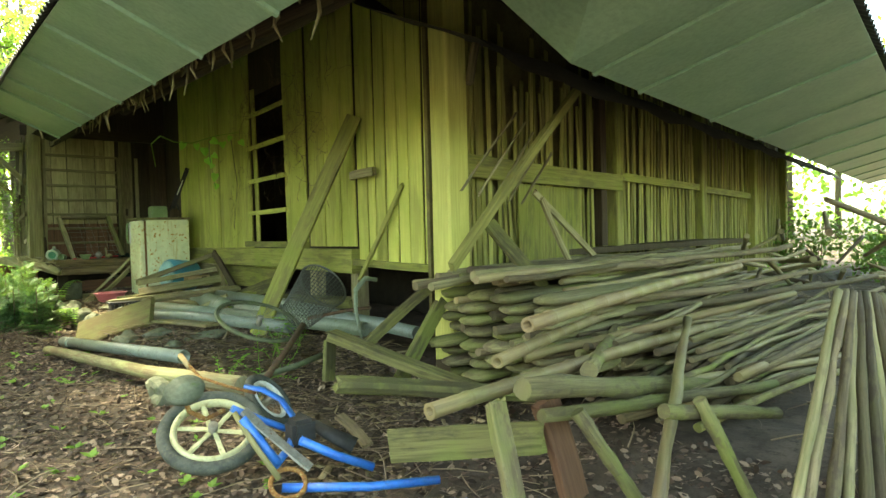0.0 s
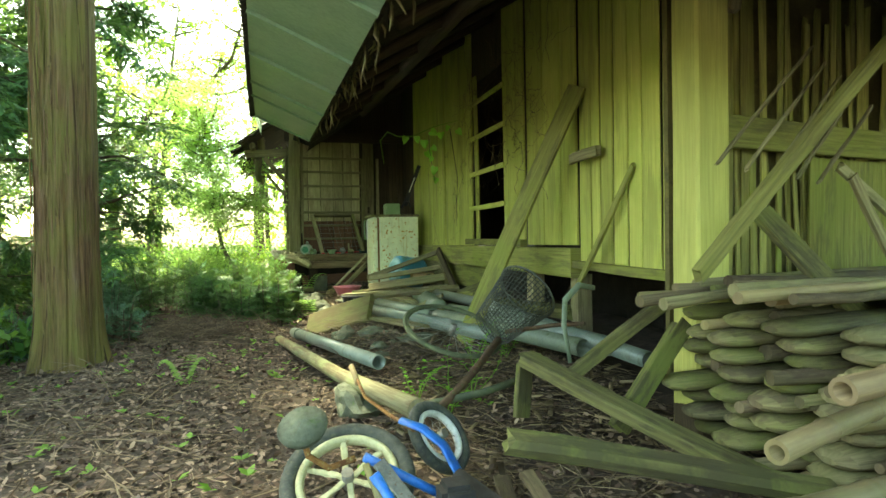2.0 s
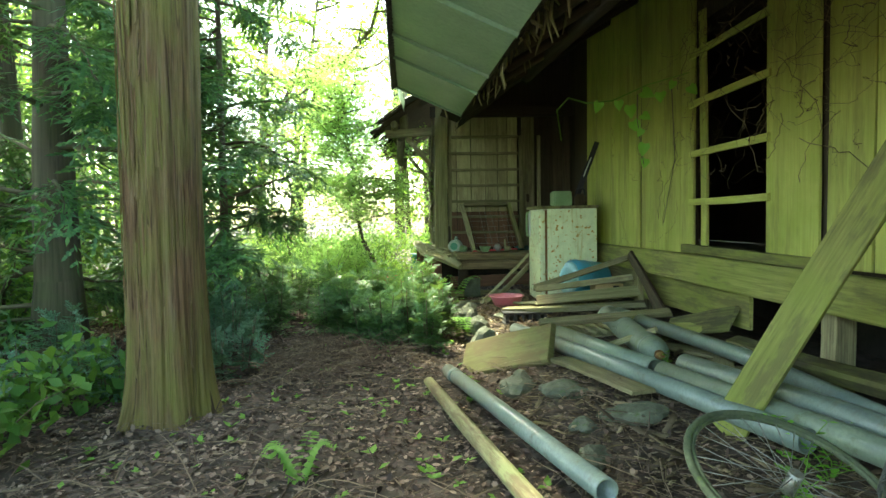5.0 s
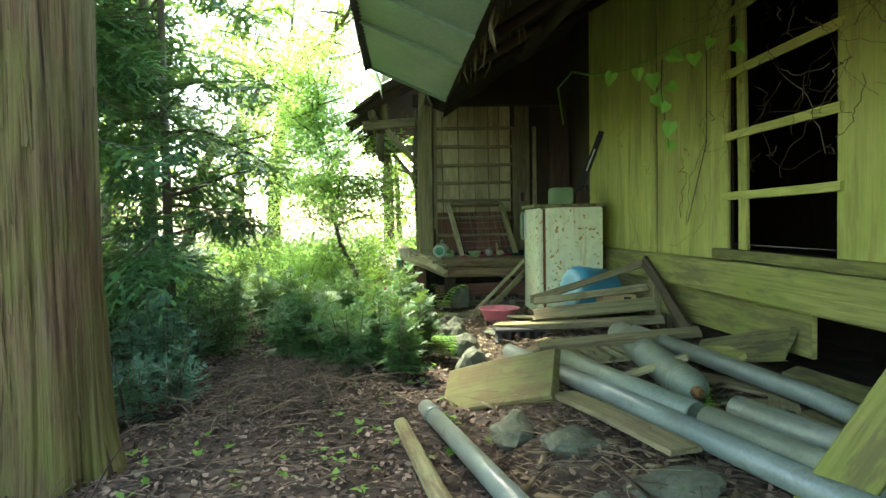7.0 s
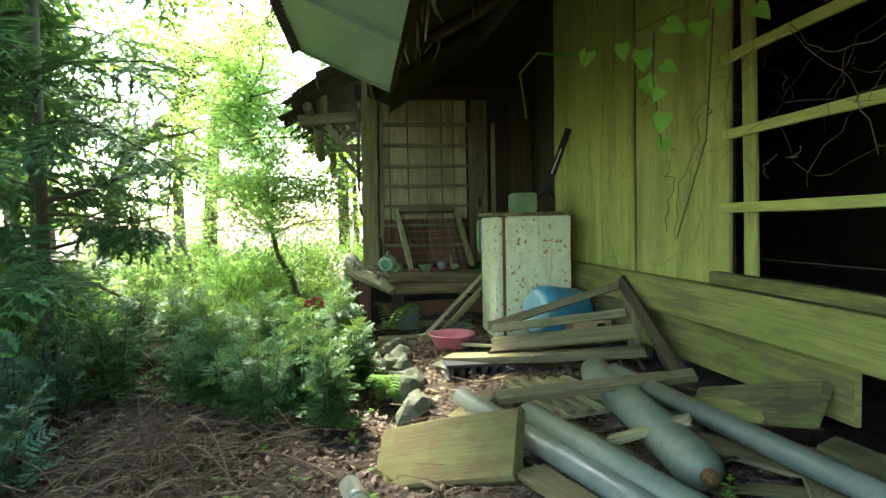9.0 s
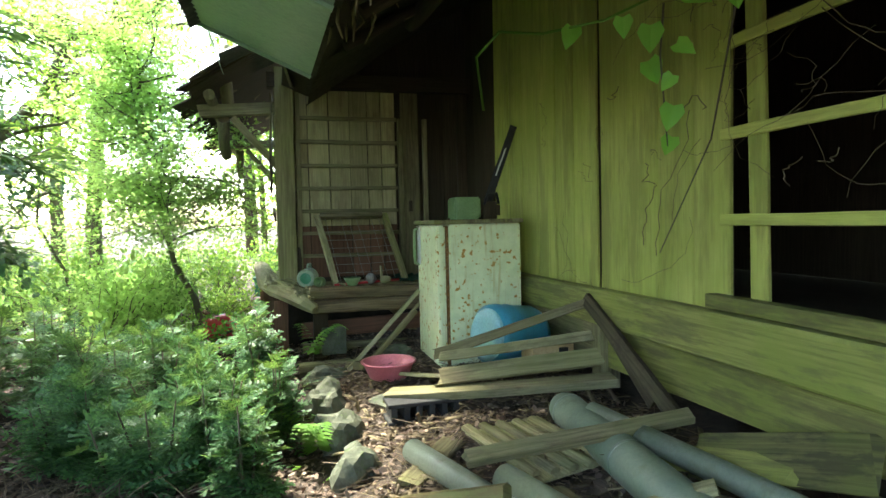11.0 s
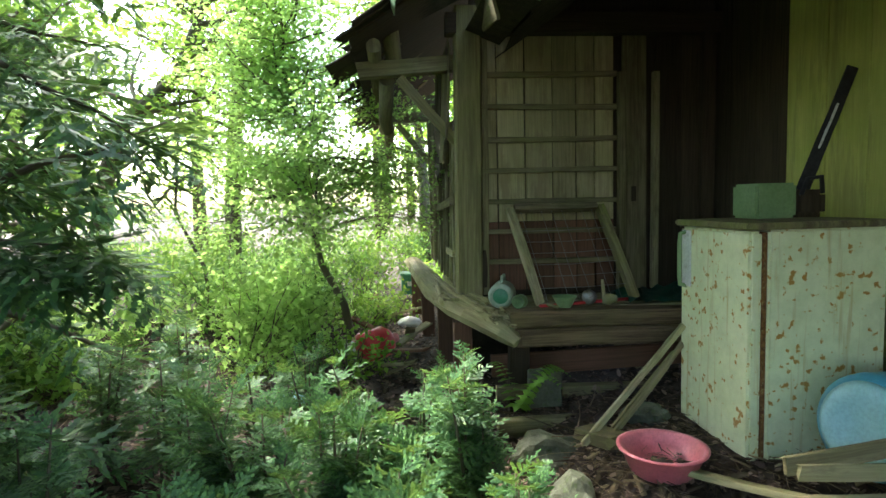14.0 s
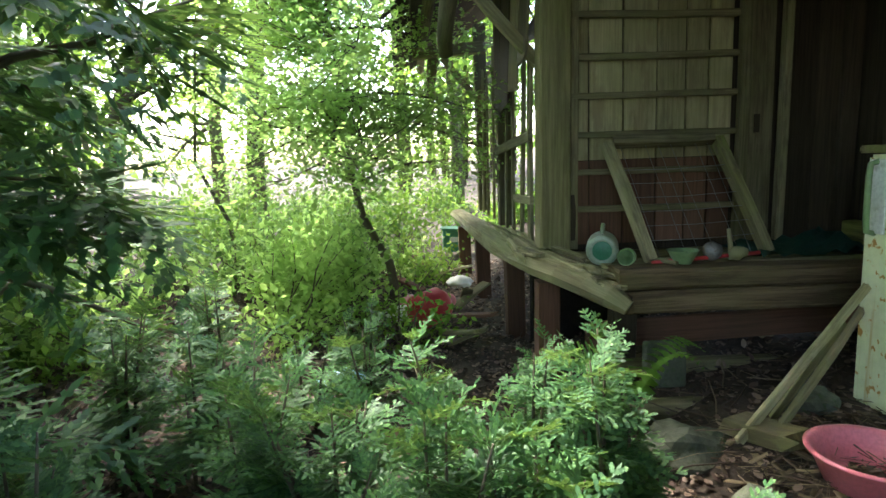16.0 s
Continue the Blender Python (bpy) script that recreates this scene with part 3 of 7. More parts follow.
def build_inside():
    """Added rooms behind the boards and under the floor, painted near-black as if unlit."""
    room = thing("wall_inner", (5, 5, 0.4), "added near-black inner walls and floor standing in for unlit rooms", "wall", kind="structure")
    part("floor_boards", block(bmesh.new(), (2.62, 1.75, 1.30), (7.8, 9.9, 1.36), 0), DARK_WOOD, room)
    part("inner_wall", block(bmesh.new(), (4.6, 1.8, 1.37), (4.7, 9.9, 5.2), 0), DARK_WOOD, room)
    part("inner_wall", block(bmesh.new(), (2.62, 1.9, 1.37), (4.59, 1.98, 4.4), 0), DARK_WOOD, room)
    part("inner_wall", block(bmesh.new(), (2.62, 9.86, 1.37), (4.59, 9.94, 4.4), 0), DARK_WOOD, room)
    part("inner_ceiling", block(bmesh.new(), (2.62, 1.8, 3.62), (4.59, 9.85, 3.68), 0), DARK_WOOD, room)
    # added sheet closes the crawl space, its darkness painted on
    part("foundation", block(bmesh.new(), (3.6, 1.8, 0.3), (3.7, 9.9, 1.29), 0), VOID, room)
    for y in (3.25, 4.15, 7.1, 9.4):
        part("foot_post", board(bmesh.new(), (2.56, y, 0.5), (2.56, y, 1.2), 0.13, 0.13, up=(1, 0, 0)), OLD_WOOD, room)
    return room


build_inside()

# ---- annex at the far end: boarded bay, open floor beams, shingle eave ----
HY = 9.95


def build_hut():
    rng = random.Random(21)
    hut = thing("wall_north", (1.3, HY, 0.6), "boarded gable of the annex with thin battens and a corner post", "wall", kind="structure")
    part("corner_post", board(bmesh.new(), (0.45, HY, 1.30), (0.47, HY, 3.55), 0.20, 0.18, up=(0, 1, 0), n=8, rng=rng, bev=0.012), ANNEX_POST, hut)
    for a, b in ((0.57, 0.70), (0.706, 0.925), (0.931, 1.15), (1.156, 1.345), (1.351, 1.50), (1.506, 1.66)):
        part("panel", board(bmesh.new(), ((a + b) / 2, HY + 0.035, 1.88), ((a + b) / 2, HY + 0.035, 3.5), b - a - 0.003, 0.02, up=(0, 1, 0), n=6, warp=0.002, rng=rng), HUT_WOOD, hut)
        part("panel", board(bmesh.new(), ((a + b) / 2, HY + 0.035, 1.32), ((a + b) / 2, HY + 0.035, 1.876), b - a - 0.003, 0.02, up=(0, 1, 0), n=3, warp=0.002, rng=rng), RED_WOOD, hut)
    for z in (1.56, 1.80, 2.045, 2.295, 2.54, 2.795, 3.05):
        part("batten", board(bmesh.new(), (0.56, HY + 0.005, z + rng.uniform(-0.008, 0.008)), (1.67, HY + 0.005, z - 0.01), 0.04, 0.07, up=(0, 1, 0), rng=rng), OLD_WOOD, hut)
    part("stud", board(bmesh.new(), (0.585, HY - 0.005, 1.30), (0.60, HY - 0.005, 3.5), 0.05, 0.06, up=(0, 1, 0), rng=rng), OLD_WOOD, hut)
    # innermost studs use DARK_WOOD, corner shade put into their colour
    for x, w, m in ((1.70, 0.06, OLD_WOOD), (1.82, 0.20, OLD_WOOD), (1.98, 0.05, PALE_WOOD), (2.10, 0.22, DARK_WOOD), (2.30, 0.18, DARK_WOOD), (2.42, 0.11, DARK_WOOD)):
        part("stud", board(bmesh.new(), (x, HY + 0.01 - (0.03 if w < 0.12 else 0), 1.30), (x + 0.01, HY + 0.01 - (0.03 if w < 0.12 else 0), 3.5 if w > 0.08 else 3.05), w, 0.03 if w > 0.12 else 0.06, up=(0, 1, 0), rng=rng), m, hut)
    # raised dark block, paints the shade of a mortise hole
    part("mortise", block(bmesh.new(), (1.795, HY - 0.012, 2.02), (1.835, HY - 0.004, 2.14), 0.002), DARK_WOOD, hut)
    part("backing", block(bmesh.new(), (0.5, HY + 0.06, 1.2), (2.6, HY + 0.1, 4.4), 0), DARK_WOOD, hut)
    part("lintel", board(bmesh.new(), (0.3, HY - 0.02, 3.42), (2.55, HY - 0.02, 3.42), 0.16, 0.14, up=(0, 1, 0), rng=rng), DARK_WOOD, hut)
    # iron strap on the post
    part("strap", board(bmesh.new(), (0.555, HY - 0.03, 1.36), (0.55, HY - 0.03, 1.66), 0.06, 0.05, up=(0, 1, 0), rng=rng, warp=0.01), DARK_WOOD, hut)

    floor = thing("floor_annex", (1.3, 9.5, 1.0), "raised open floor on heavy rotten timbers above a dark gap", "floor", kind="structure")
    part("beam", board(bmesh.new(), (0.60, 9.30, 1.215), (2.42, 9.34, 1.195), 0.115, 0.20, up=(0, 1, 0), n=16, warp=0.014, ragged=0.05, rng=rng, bev=0.02), BEAM_WOOD, floor)
    part("beam", board(bmesh.new(), (0.68, 9.28, 1.09), (2.42, 9.32, 1.07), 0.125, 0.22, up=(0, 1, 0), n=16, warp=0.014, ragged=0.03, rng=rng, bev=0.02), BEAM_WOOD, floor)
    for i in range(5):
        part("floor_board", board(bmesh.new(), (0.55, 9.45 + i * 0.115, 1.262), (2.45, 9.45 + i * 0.115, 1.262), 0.11, 0.03, rng=rng, ragged=0.02), OLD_WOOD, floor)
    bm = bmesh.new()
    tube(bm, [(0.68, 9.18, 1.08), (0.60, 9.24, 1.14), (0.52, 9.32, 1.18), (0.44, 9.5, 1.21), (0.36, 9.75, 1.22), (0.30, 10.1, 1.22), (0.24, 10.6, 1.23), (0.16, 11.6, 1.25), (0.10, 13.1, 1.26)], [0.07, 0.10, 0.12, 0.13, 0.14, 0.13, 0.14, 0.13, 0.12], 10, flat=0.62, wob=0.14, rng=rng)
    for fc in bm.faces:
        fc.smooth = False
    part("edge_beam", bm, HUT_WOOD, floor, "bleached, split and rotten edge beam")
    for i in range(22):
        y = rng.uniform(9.2, 11.2) if i > 8 else rng.uniform(9.12, 9.5)
        x = 0.60 - 0.30 * smooth_step(9.2, 9.9, y) - 0.07 * max(0, y - 9.9) + rng.uniform(-0.07, 0.07)
        z = 1.19 + 0.08 * smooth_step(9.2, 9.6, y) + rng.uniform(0.0, 0.05)
        L = rng.uniform(0.18, 0.5)
        part("splinter", board(bmesh.new(), (x, y, z), (x - 0.32 * L * (1 if y < 9.8 else 0.2), y + L, z + rng.uniform(-0.02, 0.03)), rng.uniform(0.018, 0.05), rng.uniform(0.012, 0.03), rng=rng, ragged=0.04, taper=0.6), PALE_WOOD if i % 3 else HUT_WOOD, floor)
    for i in range(26):
        y = rng.uniform(9.22, 10.5)
        u = rng.uniform(-1, 1)
        cx = 0.62 - 0.27 * smooth_step(9.15, 9.8, y) - 0.07 * max(0, y - 9.8)
        L = rng.uniform(0.4, 0.95)
        cx2 = 0.62 - 0.27 * smooth_step(9.15, 9.8, y + L) - 0.07 * max(0, y + L - 9.8)
        z = 1.205 + 0.07 * smooth_step(9.2, 9.5, y) + 0.03 * (1 - u * u)
        part("splinter", board(bmesh.new(), (cx + 0.13 * u, y, z), (cx2 + 0.12 * u, y + L, z + 0.02 + rng.uniform(-0.012, 0.02)), rng.uniform(0.02, 0.06), rng.uniform(0.02, 0.045), n=7, warp=0.012, rng=rng, ragged=0.06, taper=0.7), rng.choice((PALE_WOOD, HUT_WOOD, OLD_WOOD)), floor)
    for y in (9.75, 10.6, 11.9, 13.0):
        part("pier", board(bmesh.new(), (0.36 - (y - 9.7) * 0.07, y, 0.35), (0.36 - (y - 9.7) * 0.07, y, 1.13), 0.14, 0.14, up=(0, 1, 0), rng=rng), RED_WOOD, floor)
    part("pier", board(bmesh.new(), (0.72, 9.45, 0.5), (0.74, 9.45, 1.05), 0.14, 0.12, up=(0, 1, 0), rng=rng), DARK_WOOD, floor)
    part("cross_board", board(bmesh.new(), (0.55, 9.55, 0.82), (2.4, 9.5, 0.88), 0.17, 0.03, up=(0, 1, 0), rng=rng), RED_WOOD, floor)
    part("cross_board", board(bmesh.new(), (0.55, 9.35, 0.68), (2.4, 9.30, 0.66), 0.09, 0.08, up=(0, 1, 0), rng=rng), OLD_WOOD, floor)
    part("brace", board(bmesh.new(), (1.45, 9.6, 1.04), (1.75, 9.6, 0.72), 0.07, 0.04, up=(0, 1, 0), rng=rng), OLD_WOOD, floor)
    # added dark sheet, paints the shade in the gap below the annex
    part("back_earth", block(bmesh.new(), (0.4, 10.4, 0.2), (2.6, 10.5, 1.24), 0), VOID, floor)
    # sill log on the ground in front
    part("ground_log", tube(bmesh.new(), [(0.5, 9.02, 0.55), (1.5, 8.98, 0.57), (2.4, 8.95, 0.56)], 0.07, 9, wob=0.06, rng=rng), OLD_WOOD, floor)

    side = thing("wall_annex_side", (0.3, 11.5, 1.2), "open side of the annex with loose slats and hanging boards", "wall", kind="structure")
    for y in (11.7, 13.4):
        part("post", board(bmesh.new(), (0.42, y, 1.28), (0.42, y, 3.5), 0.14, 0.14, up=(1, 0, 0), rng=rng), OLD_WOOD, side)
    for y, z0, z1, w, ln in ((10.25, 1.3, 2.62, 0.10, 0.02), (10.55, 1.32, 2.75, 0.07, -0.05), (10.9, 1.3, 3.0, 0.06, 0.08), (11.25, 1.3, 2.9, 0.05, 0.05), (12.1, 1.3, 3.0, 0.05, -0.08), (12.5, 1.3, 2.8, 0.05, 0.06), (12.9, 1.3, 2.9, 0.05, 0.0)):
        part("slat", board(bmesh.new(), (0.36, y, z0), (0.38, y + ln, z1), w, 0.025, up=(1, 0, 0), rng=rng), PALE_WOOD, side)
    part("rail", board(bmesh.new(), (0.33, 10.05, 2.06), (0.33, 11.6, 1.98), 0.07, 0.03, up=(1, 0, 0), rng=rng), PALE_WOOD, side)
    part("rail", board(bmesh.new(), (0.35, 10.1, 1.62), (0.35, 10.8, 1.60), 0.06, 0.03, up=(1, 0, 0), rng=rng), PALE_WOOD, side)
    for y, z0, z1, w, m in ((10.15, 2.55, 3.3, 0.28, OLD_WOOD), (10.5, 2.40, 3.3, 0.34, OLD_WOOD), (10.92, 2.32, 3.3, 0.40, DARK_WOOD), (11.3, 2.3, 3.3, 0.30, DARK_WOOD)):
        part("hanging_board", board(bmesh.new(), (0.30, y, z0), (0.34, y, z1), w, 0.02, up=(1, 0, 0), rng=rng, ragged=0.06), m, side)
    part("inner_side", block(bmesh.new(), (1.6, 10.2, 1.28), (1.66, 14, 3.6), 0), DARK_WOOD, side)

    eave = thing("roof_annex", (-0.2, 11.5, 3.0), "sagging eave of the annex with loose dark shingles and log struts", "roof", kind="structure")
    for y in (10.15, 13.05):
        part("tie_beam", board(bmesh.new(), (-0.40, y, 3.12), (0.42, y - 0.04, 3.17), 0.12, 0.13, up=(0, 1, 0), rng=rng, ragged=0.02), OLD_WOOD, eave)
        part("brace", board(bmesh.new(), (-0.06, y - 0.02, 3.06), (0.40, y - 0.05, 2.52), 0.075, 0.06, up=(0, 1, 0), rng=rng), ANNEX_POST, eave)
        part("strut", tube(bmesh.new(), [(-0.10, y, 3.19), (-0.12, y + 0.02, 3.45), (-0.10, y + 0.02, 3.82)], [0.065, 0.07, 0.06], 10, wob=0.05, rng=rng), BAMBOO, eave)
        part("strut", tube(bmesh.new(), [(-0.16, y + 0.05, 3.06), (-0.19, y + 0.4, 2.80), (-0.17, y + 0.5, 2.70)], [0.065, 0.06, 0.055], 10, wob=0.05, rng=rng), BAMBOO, eave)
    part("eave_log", tube(bmesh.new(), [(-0.25, 9.75, 3.22), (-0.27, 11.8, 3.20), (-0.28, 14.6, 3.18)], 0.055, 9, wob=0.05, rng=rng), OLD_WOOD, eave)
    down = Vector((-1.0, 0, -0.62)).normalized()
    for r, (top, ln) in enumerate((((0.75, 4.02), 0.75), ((0.25, 3.72), 0.75), ((-0.16, 3.46), 0.52))):
        y = 9.55
        while y < 14.8:
            w = rng.uniform(0.13, 0.26)
            a = Vector((top[0] + rng.uniform(-0.06, 0.06), y, top[1] + rng.uniform(-0.01, 0.03) - r * 0.012))
            d = (down + Vector((0, rng.uniform(-0.18, 0.18), rng.uniform(-0.12, 0.05)))).normalized()
            part("shingle", board(bmesh.new(), a, a + d * ln * rng.uniform(0.7, 1.15), w, 0.016, n=2, warp=0.01, ragged=0.04, rng=rng), rng.choice((DARK_WOOD, GREY_WOOD, DARK_WOOD)), eave)
            y += w * 0.86
    part("sheathing", board(bmesh.new(), (0.9, 12.2, 4.05), (-0.42, 12.2, 3.22), 5.3, 0.02), DARK_WOOD, eave)
    # corrugated patch sheets below the shingles
    bm = bmesh.new()
    rows = []
    for i in range(61):
        s = 1.1 * i / 60
        w = 0.018 * math.sin(2 * math.pi * s / 0.075)
        rows.append([bm.verts.new((-0.10, 9.15 + s, 3.46 + w)), bm.verts.new((0.72, 9.15 + s, 3.86 + w))])
    for a, b in zip(rows, rows[1:]):
        bm.faces.new((a[0], a[1], b[1], b[0]))
    part("corrugated_patch", bm, ROOF_DARK, eave)
    # pale metal flap at the end of the long soffit
    part("flap", board(bmesh.new(), (-0.10, 8.42, 3.42), (-0.13, 9.55, 3.50), 0.26, 0.008, up=(0.95, 0, 0.3), rng=rng), ROOF_METAL, eave)
    part("gable_board", board(bmesh.new(), (0.48, 8.75, 3.22), (0.52, 9.6, 3.40), 0.24, 0.02, up=(1, 0, 0.3), rng=rng), OLD_WOOD, eave)
    return hut


build_hut()

# ---- things beside the annex ----
def rust_paint():
    m, nt, b = _nodes("rusty_white_enamel")
    co, _ = _coords(nt, False, (1, 1, 1))
    big = _n(nt, "ShaderNodeTexNoise", Scale=3.5, Detail=6.0, Roughness=0.6)
    sm = _n(nt, "ShaderNodeTexNoise", Scale=24.0, Detail=2.5, Roughness=0.5)
    gr = _n(nt, "ShaderNodeTexNoise", Scale=9.0, Detail=8.0, Roughness=0.7)
    for t in (big, sm, gr):
        nt.links.new(co, t.inputs["Vector"])
    base = _ramp(nt, gr.outputs[0], [(0.3, (0.60, 0.64, 0.37)), (0.6, (0.74, 0.77, 0.49))])
    mul = nt.nodes.new("ShaderNodeMath")
    mul.operation = "MULTIPLY_ADD"
    mul.inputs[1].default_value = 0.35
    nt.links.new(big.outputs[0], mul.inputs[0])
    nt.links.new(sm.outputs[0], mul.inputs[2])
    spot = _ramp(nt, mul.outputs[0], [(0.80, (0, 0, 0)), (0.845, (1, 1, 1))])
    halo = _ramp(nt, mul.outputs[0], [(0.77, (0, 0, 0)), (0.85, (0.8, 0.8, 0.8))])
    col = _mix(nt, halo, base, (0.62, 0.47, 0.12))
    col = _mix(nt, spot, col, (0.42, 0.22, 0.035))
    cs, _ = _coords(nt, False, (22, 22, 1.1))
    drip = _n(nt, "ShaderNodeTexNoise", Scale=1.0, Detail=4.0, Roughness=0.6)
    nt.links.new(cs, drip.inputs["Vector"])
    col = _mix(nt, _ramp(nt, drip.outputs[0], [(0.58, (0, 0, 0)), (0.72, (0.75, 0.75, 0.75))]), col, (0.50, 0.38, 0.12))
    nt.links.new(col, b.inputs["Base Color"])
    b.inputs["Roughness"].default_value = 0.45
    _bump(nt, b, mul.outputs[0], 0.2, 0.002)
    return m


RUST_WHITE = rust_paint()
RUST = mat_rough("rust", (0.12, 0.05, 0.02), (0.25, 0.13, 0.04), 30.0, 0.9, 0.5, 0.003, (0.4, 0.35, 0.15))
BLUE_PLASTIC = mat_rough("blue_plastic", (0.05, 0.26, 0.38), (0.07, 0.33, 0.46), 2.0, 0.4, 0.1, 0.002, None, 0.5)
PALE_BLUE = mat_rough("faded_blue_plastic", (0.24, 0.46, 0.50), (0.32, 0.54, 0.56), 2.5, 0.45, 0.1, 0.002, None, 0.5)
PINK = mat_rough("pink_plastic", (0.62, 0.16, 0.20), (0.70, 0.22, 0.26), 6.0, 0.4, 0.1, 0.002, None, 0.5)
PVC = mat_rough("grey_pvc", (0.13, 0.165, 0.14), (0.21, 0.25, 0.205), 3.0, 0.34, 0.1, 0.002, (0.12, 0.125, 0.08), 0.5)
PVC_MOSS = mat_rough("mossy_pvc", (0.13, 0.165, 0.125), (0.20, 0.24, 0.165), 3.0, 0.45, 0.1, 0.002, (0.10, 0.12, 0.055), 0.4)
DARK_IN = mat_rough("black_rubber", (0.018, 0.018, 0.018), (0.035, 0.035, 0.035), 20.0, 0.7, 0.3, 0.002)
CARD = mat_rough("cardboard", (0.34, 0.25, 0.13), (0.42, 0.32, 0.17), 5.0, 0.85, 0.2, 0.002)
GREEN_PL = mat_rough("green_plastic", (0.03, 0.16, 0.09), (0.05, 0.22, 0.12), 8.0, 0.4, 0.1, 0.002, None, 0.5)
MINT = mat_rough("pale_green_plastic", (0.18, 0.29, 0.12), (0.25, 0.36, 0.17), 6.0, 0.4, 0.1, 0.002, None, 0.5)
WHITE_PL = mat_rough("white_plastic", (0.62, 0.63, 0.58), (0.74, 0.75, 0.70), 5.0, 0.45, 0.1, 0.002, (0.45, 0.45, 0.35), 0.5)
STEEL = mat_rough("dull_steel", (0.20, 0.20, 0.18), (0.32, 0.31, 0.27), 25.0, 0.5, 0.3, 0.001, (0.18, 0.10, 0.05), 0.5, 0.6)
BLUE_PAINT = mat_rough("blue_bicycle_paint", (0.01, 0.10, 0.42), (0.02, 0.16, 0.55), 10.0, 0.35, 0.15, 0.001, (0.03, 0.10, 0.22), 0.5)
TYRE = mat_rough("tyre", (0.04, 0.045, 0.04), (0.08, 0.085, 0.07), 25.0, 0.85, 0.5, 0.003, (0.12, 0.12, 0.07))
RIM = mat_rough("dirty_rim", (0.36, 0.35, 0.20), (0.5, 0.49, 0.30), 12.0, 0.6, 0.2, 0.002, (0.25, 0.22, 0.10))
TARP = mat_rough("dark_green_tarpaulin", (0.012, 0.06, 0.04), (0.02, 0.09, 0.06), 8.0, 0.6, 0.2, 0.003)
JUG = mat_rough("clouded_plastic", (0.26, 0.33, 0.24), (0.36, 0.42, 0.32), 6.0, 0.35, 0.1, 0.002, None, 0.5)
RED = mat_rough("red_plastic", (0.45, 0.03, 0.04), (0.55, 0.06, 0.06), 6.0, 0.5, 0.1, 0.002)


def build_fridge():
    f = thing("refrigerator", (1.95, 8.35, 0.66), "old white enamel refrigerator with rust spots, standing against the boarded wall", "refrigerator")
    part("body", block(bmesh.new(), (1.685, 8.0, 0.70), (2.31, 8.69, 1.875), 0.012, 2), RUST_WHITE, f)
    part("gasket", block(bmesh.new(), (1.655, 8.012, 0.715), (1.684, 8.68, 1.865), 0.004), RUST, f, "rust-eaten door gasket")
    d = part("door", block(bmesh.new(), (1.585, 8.0, 0.71), (1.654, 8.69, 1.87), 0.014, 2), RUST_WHITE, f)
    bm = tube(bmesh.new(), [(1.584, 8.62, 1.84), (1.545, 8.62, 1.83), (1.540, 8.62, 1.78), (1.540, 8.62, 1.58), (1.545, 8.62, 1.53), (1.584, 8.62, 1.52)], 0.013, 8)
    part("handle", bm, MINT, d, "pale green door handle")
    part("handle_plate", block(bmesh.new(), (1.574, 8.56, 1.52), (1.5838, 8.66, 1.85), 0.003), WHITE_PL, d)
    part("top_plate", block(bmesh.new(), (1.555, 7.975, 1.877), (2.33, 8.71, 1.912), 0.008, 2), MOSSY, f, "mouldy overhanging top plate")
    for x in (1.75, 2.25):
        for y in (8.06, 8.62):
            part("foot", tube(bmesh.new(), [(x, y, 0.60), (x, y, 0.70)], 0.02, 8), DARK_IN, f)
    return f


build_fridge()


def build_chainsaw():
    """A saw with a pale green housing on the fridge, its blade leaning on the wall."""
    s = thing("chainsaw", (2.08, 8.5, 1.912), "pale green chainsaw with a black bar leaning against the wall", "chainsaw")
    part("housing", block(bmesh.new(), (1.86, 8.38, 1.914), (2.10, 8.62, 2.11), 0.015, 2), MINT, s)
    part("engine", block(bmesh.new(), (2.104, 8.40, 1.914), (2.30, 8.62, 2.07), 0.03, 2), DARK_WOOD, s, "rusty dark engine block")
    part("bar", board(bmesh.new(), (2.20, 8.48, 2.06), (2.45, 8.44, 2.75), 0.075, 0.012, up=(0.2, 1, 0), rng=random.Random(1), taper=0.8), DARK_IN, s, "black guide bar")
    part("marking", board(bmesh.new(), (2.28, 8.458, 2.30), (2.37, 8.443, 2.55), 0.012, 0.004, up=(0.2, 1, 0), rng=random.Random(1)), WHITE_PL, s, "faded white lettering band")
    part("handle", tube(bmesh.new(), [(2.14, 8.41, 2.04), (2.17, 8.40, 2.13), (2.26, 8.41, 2.14), (2.29, 8.44, 2.05)], 0.013, 8), DARK_IN, s)
    return s


build_chainsaw()


def lathe(bm, prof, centre, axis=(0, 0, 1), seg=28, caps=False):
    """Turn a profile of (radius, height) round an axis."""
    d, s, u = frame_of(axis)
    c = Vector(centre)
    rings = [[bm.verts.new(c + d * h + (s * math.cos(2 * math.pi * k / seg) + u * math.sin(2 * math.pi * k / seg)) * max(r, 0.0005)) for k in range(seg)] for r, h in prof]
    for a, b in zip(rings, rings[1:]):
        for k in range(seg):
            f = bm.faces.new((a[k], a[(k + 1) % seg], b[(k + 1) % seg], b[k]))
            f.smooth = True
    if caps:
        bm.faces.new(rings[0][::-1])
        bm.faces.new(rings[-1])
    bmesh.ops.recalc_face_normals(bm, faces=bm.faces)
    return bm


